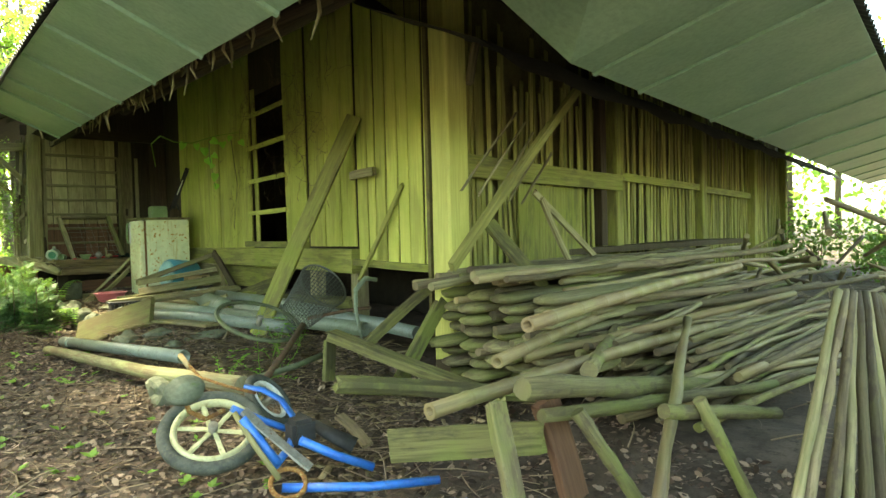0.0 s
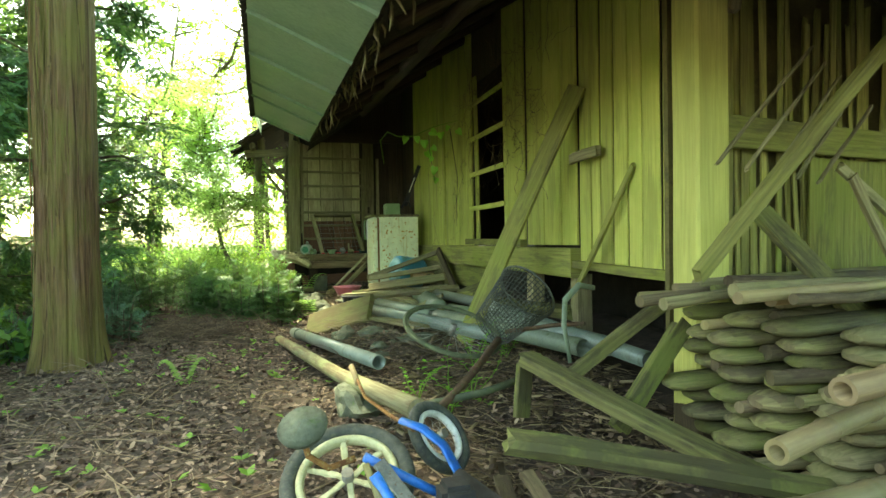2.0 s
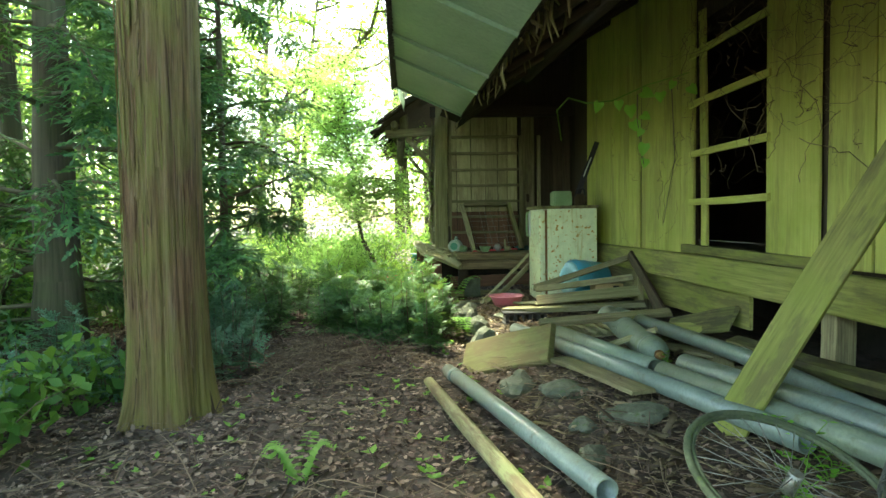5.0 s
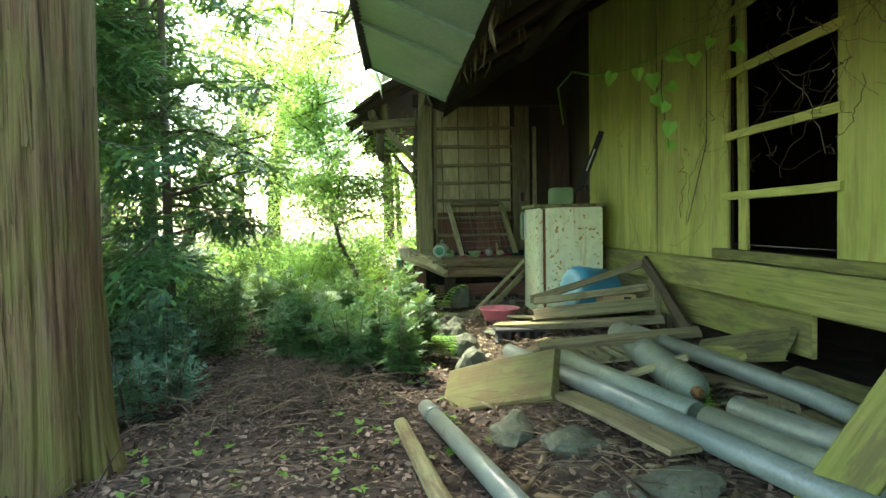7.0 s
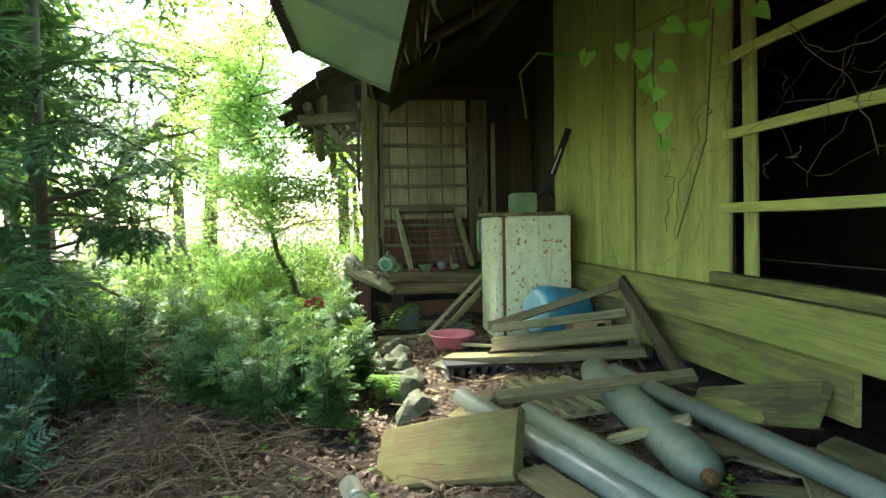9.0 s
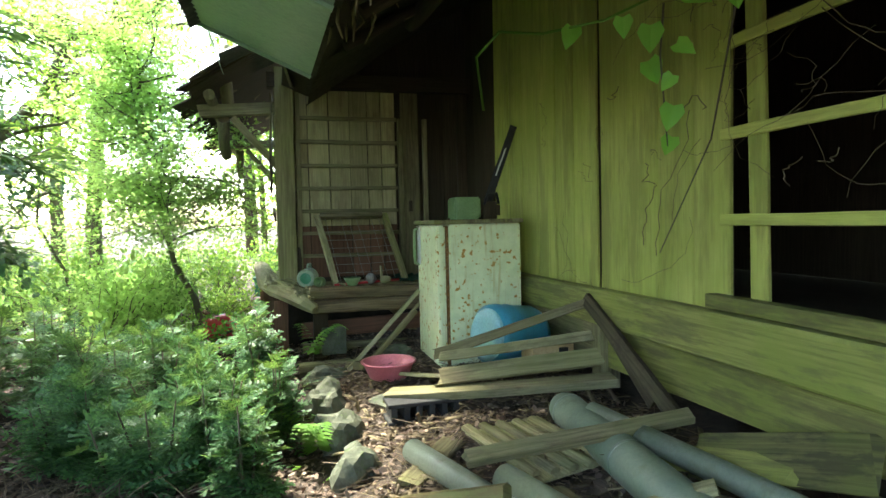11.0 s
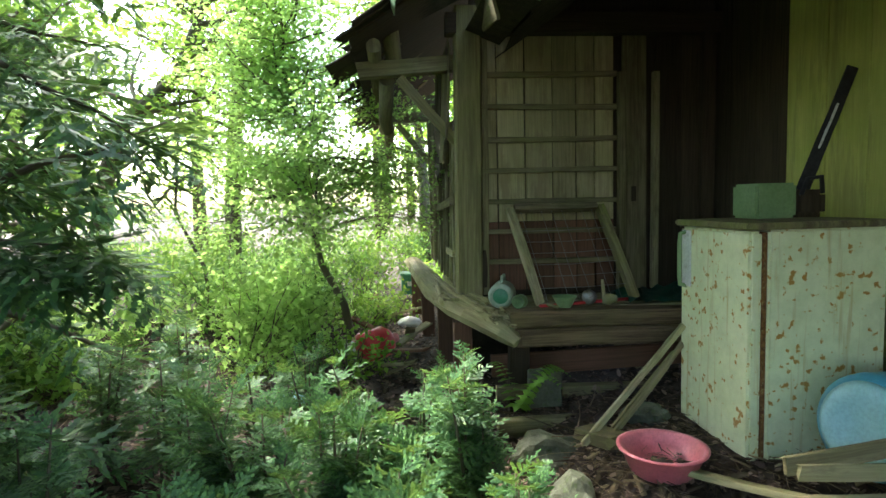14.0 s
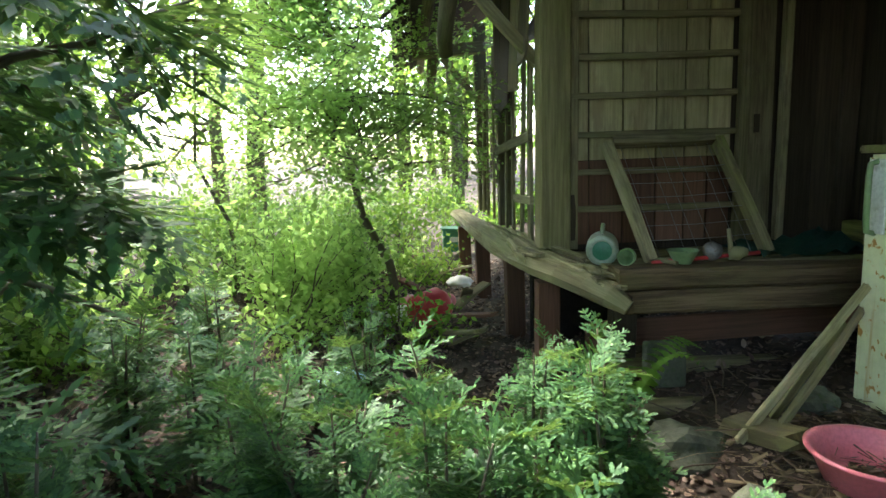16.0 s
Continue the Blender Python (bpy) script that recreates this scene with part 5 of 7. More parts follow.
def build_small_bike():
    b = thing("bicycle", (0.55, 1.0, 0.38), "small blue child's bicycle lying overturned on dead leaves", "bicycle")
    n1 = Vector((-0.12, -0.52, 0.85))
    add_wheel(b, (0.36, 1.02, 0.645), n1, 0.215, 0.030, RIM, mag=True)
    add_wheel(b, (0.83, 1.48, 0.60), (0.5, -0.55, 0.6), 0.155, 0.026, WHITE_PL, mag=False, spokes=20)
    part("frame_tube", tube(bmesh.new(), [(0.40, 0.87, 0.775), (0.55, 0.86, 0.685), (0.66, 0.85, 0.62)], 0.016, 10), BLUE_PAINT, b)
    part("frame_tube", tube(bmesh.new(), [(0.66, 0.72, 0.60), (0.82, 0.66, 0.50), (0.98, 0.60, 0.42)], 0.021, 10), BLUE_PAINT, b)
    part("frame_tube", tube(bmesh.new(), [(0.42, 0.80, 0.74), (0.50, 0.74, 0.60), (0.54, 0.70, 0.53)], 0.020, 10), BLUE_PAINT, b)
    part("frame_tube", tube(bmesh.new(), [(0.53, 0.71, 0.52), (0.62, 0.76, 0.56), (0.70, 0.85, 0.62)], 0.019, 10), BLUE_PAINT, b)
    part("frame_tube", tube(bmesh.new(), [(0.52, 0.62, 0.45), (0.85, 0.42, 0.42), (1.15, 0.30, 0.40)], 0.020, 10), BLUE_PAINT, b)
    part("fender", tube(bmesh.new(), [(0.60, 1.24, 0.77), (0.68, 1.19, 0.745), (0.75, 1.12, 0.69), (0.79, 1.06, 0.60), (0.79, 1.0, 0.54)], [0.03, 0.034, 0.034, 0.034, 0.03], 8, flat=0.35), BLUE_PAINT, b, "curved blue mudguard")
    part("fork", tube(bmesh.new(), [(0.40, 0.84, 0.76), (0.45, 0.72, 0.62), (0.50, 0.60, 0.5)], 0.013, 8), OLD_WOOD, b)
    part("bracket", board(bmesh.new(), (0.44, 0.84, 0.76), (0.66, 0.62, 0.50), 0.05, 0.012, up=(0, -0.5, 1)), STEEL, b)
    part("crank_case", block(bmesh.new(), (0.64, 0.74, 0.55), (0.76, 0.86, 0.68), 0.02, 2), DARK_IN, b)
    part("chain_ring", ring_bm(bmesh.new(), (0.54, 0.60, 0.47), (-0.1, -0.5, 0.8), 0.075, 0.012, 28, 6), RUST, b)
    part("saddle", tube(bmesh.new(), [(0.74, 0.92, 0.66), (0.86, 0.80, 0.56), (0.95, 0.72, 0.50)], [0.03, 0.055, 0.07], 10, flat=0.5), DARK_IN, b)
    part("handlebar", tube(bmesh.new(), [(0.37, 0.88, 0.77), (0.28, 0.86, 0.755), (0.215, 0.87, 0.80), (0.20, 0.88, 0.86)], 0.011, 8), RUST, b)
    part("handlebar", tube(bmesh.new(), [(0.66, 1.25, 0.72), (0.60, 1.5, 0.72), (0.53, 1.75, 0.74), (0.51, 1.95, 0.80)], 0.009, 8), RUST, b)
    part("grip", tube(bmesh.new(), [(0.515, 1.90, 0.775), (0.50, 2.04, 0.835)], 0.016, 8), CARD, b, "yellow handlebar grip")
    part("headlamp", lathe(bmesh.new(), [(0.0, -0.06), (0.04, -0.047), (0.07, -0.02), (0.082, 0.0), (0.084, 0.010), (0.07, 0.026), (0.0, 0.045)], (0.20, 0.87, 0.895), (-0.25, -0.5, 0.85), 24), STONE, b, "round lamp grown over with moss")
    return b


build_small_bike()


def build_old_bike():
    b = thing("bicycle", (1.3, 2.7, 0.55), "rusted adult bicycle with a wire basket, half buried in rubbish", "bicycle")
    add_wheel(b, (1.228, 2.567, 0.913), (0.147, -0.376, 0.915), 0.322, 0.013, CYCLE_DARK, spokes=30, tyre_mat=CYCLE_DARK)
    # wire basket
    top, bot = Vector((1.66, 2.34, 1.16)), Vector((1.38, 2.22, 0.97))
    R1, R2 = 0.20, 0.13
    ax, s1, s2 = frame_of(top - bot)
    k = part("basket", ring_bm(bmesh.new(), top, ax, R1, 0.008, 36, 6), TYRE, b, "bent dark wire basket")
    for i in range(44):
        a = 2 * math.pi * i / 44
        e = s1 * math.cos(a) + s2 * math.sin(a)
        part("wire", tube(bmesh.new(), [top + e * R1, bot + e * R2], 0.003, 4), TYRE, k)
    for j in range(1, 15):
        t = j / 14
        part("wire", ring_bm(bmesh.new(), top.lerp(bot, t), ax, R1 + (R2 - R1) * t, 0.0028, 32, 4), TYRE, k)
    for i in range(-3, 4):
        h = math.sqrt(R2 * R2 - (i * 0.036) ** 2)
        part("wire", tube(bmesh.new(), [bot + s1 * i * 0.036 - s2 * h, bot + s1 * i * 0.036 + s2 * h], 0.0028, 4), TYRE, k)
    part("frame_tube", tube(bmesh.new(), [(1.40, 2.18, 0.90), (1.15, 1.95, 0.76), (0.80, 1.62, 0.62)], 0.022, 10), CYCLE_RUST, b)
    part("frame_tube", tube(bmesh.new(), [(0.85, 1.80, 0.66), (1.15, 1.78, 0.70), (1.35, 1.80, 0.74)], 0.020, 10), CYCLE_DARK, b)
    part("handlebar", tube(bmesh.new(), [(1.45, 2.2, 0.94), (1.75, 2.1, 0.98), (1.85, 1.95, 1.00)], 0.013, 8), CYCLE_RUST, b)
    part("mudguard", tube(bmesh.new(), [(1.70, 1.85, 0.80), (1.69, 1.9, 1.0), (1.74, 1.98, 1.14), (1.86, 2.03, 1.22), (1.96, 2.02, 1.20)], [0.014, 0.018, 0.02, 0.02, 0.016], 8, flat=0.4), PVC_MOSS, b, "bent pale mudguard")
    return b


build_old_bike()
solo("trough", board(bmesh.new(), (1.30, 1.62, 0.60), (1.34, 1.66, 0.86), 0.10, 0.03, up=(0.4, -1, 0.1), rng=random.Random(3)), DAMP_WOOD, "mossy dark length of gutter standing upright", "gutter")

# planks against the wall and the corner post
loose_board((1.72, 3.86, 0.58), (2.41, 3.02, 2.68), 0.20, 0.03, WALL_OLD, "long wide board leaning on the boarded wall", up=(-0.9, -0.45, 0.2), seed=50, name="leaning_board", group="leaning boards", taper=0.85)
loose_board((2.27, 2.80, 1.15), (2.33, 2.15, 1.95), 0.045, 0.025, WALL_OLD, "thin batten leaning on the door boards", up=(-1, 0, 0), seed=51, name="leaning_board", group="leaning boards")
loose_board((2.33, 2.60, 2.12), (2.36, 3.02, 2.11), 0.075, 0.04, OLD_WOOD, "short wooden latch across the door", up=(-1, 0, 0), seed=52, name="latch_bar", group="door latch")
loose_board((1.78, 0.91, 1.34), (3.06, 0.92, 2.58), 0.06, 0.05, LATH, "long squared pole leaning across the lattice", up=(0, -1, 0), seed=53, name="leaning_pole", group="leaning poles")
loose_board((2.40, 1.22, 1.62), (2.95, 0.55, 0.55), 0.11, 0.04, DAMP_WOOD, "board leaning on the pole heap", up=(0, -1, 0.2), seed=54, name="leaning_board", group="leaning boards")
loose_board((2.02, 1.38, 1.20), (1.45, 1.50, 0.78), 0.065, 0.05, DAMP_WOOD, "mossy square timber leaning on the corner post", up=(0, -1, 0.2), seed=55, name="leaning_pole", group="leaning poles")
loose_board((2.00, 1.28, 1.08), (1.62, 1.25, 0.62), 0.085, 0.06, DAMP_WOOD, "short mossy timber leaning on the corner post", up=(0, -1, 0.2), seed=56, name="leaning_pole", group="leaning poles")
loose_board((1.32, 1.60, 0.90), (1.92, 0.68, 0.56), 0.11, 0.06, DAMP_WOOD, "grey mossy plank lying across the rubble", up=(0.2, -0.5, 1), seed=57)
loose_board((0.86, 0.72, 0.82), (1.95, 0.45, 0.62), 0.10, 0.07, DAMP_WOOD, "thick mossy beam lying on the rubble", up=(0, -0.4, 1), seed=58, bev=0.02)
loose_board((0.85, 0.24, 0.66), (1.36, -0.16, 0.66), 0.14, 0.03, DAMP_WOOD, "green mossy board on edge under the poles", up=(-0.6, -0.75, 0.15), seed=59)
loose_board((1.00, -0.25, 0.92), (1.03, -0.32, 0.40), 0.085, 0.04, MOSSY, "upright mossy stake under the poles", up=(0, -1, 0), seed=60)
loose_board((1.42, -0.12, 0.80), (1.52, -0.20, 0.36), 0.14, 0.05, RED_WOOD, "upright brown board end under the poles", up=(0, -1, 0), seed=61)
loose_board((1.02, 1.2, 0.50), (0.98, 0.9, 0.42), 0.07, 0.02, GREY_WOOD, "grey offcut lying on the soil", seed=62)
loose_board((1.14, 1.2, 0.50), (1.12, 0.88, 0.42), 0.07, 0.02, GREY_WOOD, "grey offcut lying on the soil", seed=63)
for i in range(5):
    a = Vector((2.75 + i * 0.10, 1.25, 2.45 - i * 0.07))
    loose_board(a, a + Vector((-0.65 + i * 0.05, -0.1, -0.62 + 0.05 * i)), 0.02, 0.015, OLD_WOOD, "thin brushwood twig on the lattice", seed=70 + i, name="twig", group="brushwood")
loose_board((2.95, 1.25, 1.85), (3.9, 1.30, 1.20), 0.05, 0.03, PALE_WOOD, "pale stick leaning on the lattice", up=(0, -1, 0), seed=76, name="leaning_pole", group="leaning poles")
loose_board((2.98, 1.22, 1.80), (3.35, 1.20, 1.20), 0.05, 0.03, OLD_WOOD, "brown stick leaning on the lattice", up=(0, -1, 0), seed=77, name="leaning_pole", group="leaning poles")
loose_board((2.34, 1.30, 2.62), (2.40, 1.30, 2.95), 0.06, 0.03, OLD_WOOD, "short batten end above the rail", up=(0, -1, 0), seed=78, name="leaning_pole", group="leaning poles")


def pole(a, b, r0, r1, seed, mat, label, hollow=0.0, sag=0.0, name="pole", group="heap of poles", flat=1.0):
    rng = random.Random(seed)
    a, b = Vector(a), Vector(b)
    pts, rad = [], []
    if hollow:
        # a culm: straight, with a swollen ring at each joint
        L = (b - a).length
        s = 0.0
        while s < L:
            gap = rng.uniform(0.19, 0.27)
            for e, k in ((0.0, 1.0), (gap - 0.022, 0.98), (gap - 0.010, 1.12), (gap - 0.002, 0.94), (gap + 0.006, 1.10)):
                t = min((s + e) / L, 1.0)
                pts.append(a.lerp(b, t) + Vector((0, 0, 0.012 * math.sin(5 * t) - sag * math.sin(math.pi * t))))
                rad.append((r0 + (r1 - r0) * t) * k)
            s += gap + 0.016
    else:
        n = 9
        k = min(1.0, (b - a).length / 3.5) ** 1.5
        for i in range(n + 1):
            t = i / n
            pts.append(a.lerp(b, t) + k * Vector((rng.uniform(-1, 1) * 0.012, rng.uniform(-1, 1) * 0.016, rng.uniform(-1, 1) * 0.014 - sag * math.sin(math.pi * t))))
            rad.append((r0 + (r1 - r0) * t) * rng.uniform(0.88, 1.12))
    bm = tube(bmesh.new(), pts, rad, 11, hollow=hollow, wob=0.02 if hollow else 0.07, rng=rng, flat=flat)
    return solo(name, bm, mat, label, "pole", group)


solo("plastic_scrap", rock_bm(bmesh.new(), (0.98, 0.05, 0.40), (0.12, 0.08, 0.05), random.Random(8), 0.6, 3), BLUE_PAINT, "crumpled scrap of blue plastic on the soil", "plastic scrap")


def build_heap():
    rng = random.Random(77)
    B, G = CULM, GREY_WOOD
    # bamboo culms with open ends in front
    pole((1.45, 0.0, 1.12), (4.9, 0.55, 1.19), 0.036, 0.03, 1, B, "dry bamboo culm with an open hollow end", 0.012)
    pole((1.31, 0.06, 0.965), (3.9, 0.9, 0.95), 0.032, 0.028, 2, B, "dry bamboo culm with an open hollow end", 0.012)
    pole((0.74, -0.17, 0.915), (4.9, 0.35, 0.80), 0.031, 0.034, 3, B, "long bamboo culm reaching out of the heap", 0.014)
    pole((1.06, -0.32, 0.965), (3.4, -0.1, 0.50), 0.046, 0.042, 4, MOSSY, "thick mossy log with a rotten end", 0.0)
    pole((1.66, -0.18, 0.90), (2.9, 0.5, 0.86), 0.038, 0.036, 5, MOSSY, "short mossy log in the heap", 0.0)
    pole((1.25, -0.25, 0.80), (3.3, -0.35, 0.56), 0.030, 0.03, 6, MOSSY, "mossy log lying low", 0.0)
    pole((1.65, -0.55, 0.80), (2.6, -0.62, 0.60), 0.034, 0.03, 7, MOSSY, "green mossy branch in the heap", 0.0)
    pole((1.10, -0.80, 0.45), (2.9, 0.0, 0.98), 0.030, 0.024, 8, B, "crooked branch across the heap", 0.0)
    pole((2.02, 0.55, 0.80), (3.6, -0.35, 1.10), 0.03, 0.02, 9, B, "thin pole across the heap", 0.0)
    pole((1.85, -0.60, 0.82), (2.05, -0.72, 0.36), 0.03, 0.028, 10, MOSSY, "mossy stake leaning under the heap", 0.0)
    pole((1.35, -0.35, 0.82), (1.55, -0.55, 0.38), 0.032, 0.028, 11, MOSSY, "mossy stake leaning under the heap", 0.0)
    # stack of split slabs with rounded ends beside the corner post
    for r in range(8):
        for c in range(4):
            x = 1.98 + rng.uniform(-0.13, 0.10) + c * 0.06
            y = 1.22 - c * 0.22 + rng.uniform(-0.03, 0.03)
            z = 0.60 + r * 0.075 + rng.uniform(-0.012, 0.012)
            L = rng.uniform(1.6, 2.6)
            bm = tube(bmesh.new(), [(x, y, z), (x + 0.04, y, z), (x + 0.12, y + 0.01, z), (x + L, y + 0.18, z + rng.uniform(-0.02, 0.02))], [0.035, 0.088, 0.108, 0.11], 12, flat=0.36, wob=0.08, rng=rng)
            solo("split_slab", bm, MOSSY if c < 3 else OLD_WOOD, "mossy split slab of wood in the stack", "slab", "stack of split wood")
    # grey poles on top and to the far side
    for i in range(190):
        t = rng.random()
        y0 = rng.uniform(-0.35, 1.15)
        top = 0.66 + 0.62 * smooth_step(-0.5, 1.0, y0)
        z0 = rng.uniform(0.45, top)
        x0 = rng.uniform(1.9, 2.9) + (0.9 - y0) * 0.25
        L = rng.uniform(2.0, 5.2)
        yaw = rng.gauss(0.10, 0.11)
        z1 = z0 + rng.uniform(-0.22, 0.12)
        y1 = min(y0 + L * math.sin(yaw), 1.30 + 0.16 * (x0 + L - 2.2))
        r = rng.uniform(0.010, 0.034)
        pole((x0, y0, z0), (x0 + L, y1, max(z1, 0.42)), r, r * rng.uniform(0.6, 0.95), 100 + i, rng.choice((G, G, G, CULM, OLD_WOOD, MOSSY)), rng.choice(("grey weathered pole in the heap", "dry barkless branch in the heap")), 0.0, rng.uniform(-0.03, 0.05))
    for i in range(16):
        y0 = 0.55 + 0.045 * i
        pole((1.85 + rng.uniform(-0.25, 0.3), y0, 1.27 + 0.03 * math.sin(i * 2.1)), (5.0 + rng.uniform(-0.8, 2.0), y0 + 0.55, 1.24 + rng.uniform(-0.05, 0.06)), rng.uniform(0.014, 0.03), 0.014, 200 + i, rng.choice((G, B, OLD_WOOD)), "long grey pole on top of the heap")
    # fan of poles that lean at the front
    for i in range(11):
        u = i / 10
        top = Vector((2.75 + 0.8 * u + rng.uniform(-0.06, 0.06), -0.86 + 0.03 * u, 1.22 - 0.10 * u))
        foot = Vector((1.50 + 1.55 * u + rng.uniform(-0.08, 0.08), -1.02 - 0.22 * u, 0.36))
        pole(foot, top, rng.uniform(0.020, 0.034), 0.018, 240 + i, G if i % 3 else OLD_WOOD, "grey pole leaning against the heap", group="leaning poles")
    # far rubbish at the end of the lattice
    for i in range(64):
        x, y = rng.uniform(5.2, 12.5), rng.uniform(-0.6, 1.9)
        a = rng.uniform(0, 3.1)
        L = rng.uniform(0.5, 1.4)
        z = rng.uniform(0.7, 1.5)
        pole((x, y, z), (x + L * math.cos(a), y + 0.4 * L * math.sin(a), z + rng.uniform(-0.4, 0.3)), 0.03, 0.02, 300 + i, rng.choice((G, OLD_WOOD, BAMBOO)), "broken branch on the rubbish at the wall", group="far branches")
    return


build_heap()

# ---- plants ----
HINOKI = mat_leaf("hinoki_leaf", (0.03, 0.085, 0.038), (0.06, 0.16, 0.055), (0.13, 0.28, 0.075), 0.28, 0.5)
HINOKI_BLUE = mat_leaf("bluish_leaf", (0.06, 0.14, 0.09), (0.10, 0.21, 0.14), (0.17, 0.30, 0.20), 0.3, 0.5)
HINOKI_DARK = mat_leaf("dark_conifer_leaf", (0.036, 0.11, 0.05), (0.08, 0.19, 0.078), (0.15, 0.30, 0.09), 0.33, 0.5)
BROAD = mat_leaf("broad_leaf", (0.10, 0.22, 0.03), (0.16, 0.32, 0.05), (0.28, 0.42, 0.07), 0.55)
SAPLING = mat_leaf("sapling_leaf", (0.20, 0.38, 0.08), (0.28, 0.48, 0.11), (0.38, 0.58, 0.16), 0.68, glow=(0.5, 0.66, 0.2))
BROAD_MID = mat_leaf("mid_broad_leaf", (0.06, 0.16, 0.04), (0.11, 0.25, 0.055), (0.20, 0.37, 0.08), 0.5)
BROAD_DARK = mat_leaf("dark_broad_leaf", (0.04, 0.12, 0.03), (0.07, 0.18, 0.04), (0.13, 0.26, 0.05), 0.45)
FERN = mat_leaf("fern_leaf", (0.10, 0.24, 0.04), (0.14, 0.30, 0.05), (0.18, 0.36, 0.07), 0.5)
VINE = mat_leaf("vine_leaf", (0.14, 0.40, 0.04), (0.19, 0.50, 0.05), (0.27, 0.58, 0.08), 0.5)
LITTER = mat_leaf("dead_leaf", (0.028, 0.018, 0.013), (0.095, 0.06, 0.043), (0.30, 0.22, 0.16), 0.0, 0.7)
CHIPS = mat_leaf("dry_chips", (0.06, 0.043, 0.027), (0.13, 0.098, 0.055), (0.26, 0.21, 0.12), 0.0, 0.85)
TWIG = mat_leaf("dead_twig", (0.06, 0.041, 0.03), (0.13, 0.092, 0.062), (0.25, 0.19, 0.12), 0.0, 0.8)


def frond_template(pairs=6, sub=3, droop=0.25, wide=1.0):
    """A flat scale-leaf spray along +y of length 1: an axis with paired twigs of small lobes."""
    V, F = [], []

    def lobe(p, d, n, L, w):
        p, d = np.array(p), np.array(d) / np.linalg.norm(d)
        s = np.cross(d, n)
        i = len(V)
        V.extend([p, p + d * L * 0.5 + s * w * wide, p + d * L, p + d * L * 0.5 - s * w * wide])
        F.append((i, i + 1, i + 2, i + 3))
    n = np.array((0, 0, 1.0))
    jr = np.random.default_rng(pairs)
    for k in range(pairs):
        t = (k + 0.6) / pairs
        base = np.array((0, t, -droop * t * t))
        ll = (0.46 * (1 - t) ** 0.7 + 0.10) * jr.uniform(0.65, 1.2)
        lobe(base - np.array((0, 0.07, 0)), (0, 1, -droop * t), n, 0.20, 0.036)
        for sd in (-1, 1):
            d = np.array((sd * 0.85, 0.62 + jr.normal(0, 0.22), -0.10 - 0.15 * t + jr.normal(0, 0.12)))
            d /= np.linalg.norm(d)
            for m in range(sub):
                u = (m + 0.3) / sub
                q = base + d * ll * u
                lobe(q, d, n, ll / sub * 1.35, 0.050)
                if m:
                    lobe(q, d + np.array((sd * 0.2, 0.9, 0)), n, ll / sub * 1.2 * (1.2 - u), 0.044)
                    lobe(q, d + np.array((sd * 0.3, -0.5, 0)), n, ll / sub * 1.0 * (1.2 - u), 0.040)
    lobe((0, 1 - 0.05, -droop), (0, 1, -droop), n, 0.2, 0.034)
    return np.array(V), np.array(F)


LEAF_V = np.array([(0, 0, 0), (0.30, 0.42, 0.05), (0, 1.0, -0.08), (-0.30, 0.42, 0.05)])
LEAF_F = np.array([(0, 1, 2, 3)])
FR_V, FR_F = frond_template()
FR2_V, FR2_F = frond_template(4, 3, 0.3, 0.66)
RNG = np.random.default_rng(5)


def unit(v):
    return v / (np.linalg.norm(v, axis=1, keepdims=True) + 1e-9)


def join(parts):
    V, F, o = [], [], 0
    for v, f in parts:
        V.append(v)
        F.append(f + o)
        o += len(v)
    return np.concatenate(V), np.concatenate(F)


def mesh_part(name, v, f, mat, parent, label=""):
    ob = new(name, mesh_from(name, v - np.array(parent.location), f, mat))
    ob.parent = parent
    if label:
        ob["label"] = label
    return ob


def shrub(x, y, h, w, seed, mat=None, dense=1.0):
    """A seedling cypress: a few stems with flat sprays that arch outwards."""
    rg = np.random.default_rng(seed)
    z = ground_z(x, y) - 0.02
    s = thing("cypress_seedling", (x, y, z), "young bushy cypress seedling with flat green sprays", "shrub", "undergrowth")
    P, D, S = [], [], []
    stems = int(3 + 3 * dense)
    for k in range(stems):
        a = rg.uniform(0, 6.28)
        lean = rg.uniform(0.05, 0.45) * w
        hh = h * rg.uniform(0.65, 1.0)
        tip = np.array((x + math.cos(a) * lean, y + math.sin(a) * lean, z + hh))
        root = np.array((x + math.cos(a) * 0.04, y + math.sin(a) * 0.04, z))
        part("stem", tube(bmesh.new(), [root, root * 0.5 + tip * 0.5 + np.array((0, 0, 0.05)), tip], [0.011, 0.008, 0.003], 5), BARK, s)
        m = int(40 * dense * hh / 0.8)
        for i in range(m):
            t = 0.18 + 0.82 * i / m
            b = rg.uniform(0, 6.28)
            P.append(root + (tip - root) * t)
            D.append((math.cos(b), math.sin(b), rg.uniform(-0.1, 0.9) if t < 0.9 else 1.2))
            S.append((0.215 * (1.15 - 0.55 * t)) * rg.uniform(0.6, 1.15) * (w / 0.45))
    P, D, S = np.array(P), unit(np.array(D)), np.array(S)
    up = unit(np.array([(0, 0, 1.0)]) + rg.normal(0, 0.35, (len(P), 3)))
    v, f = scatter(FR_V, FR_F, P, rot_frames(D, up), S)
    mesh_part("foliage", v, f, mat or HINOKI, s)
    return s


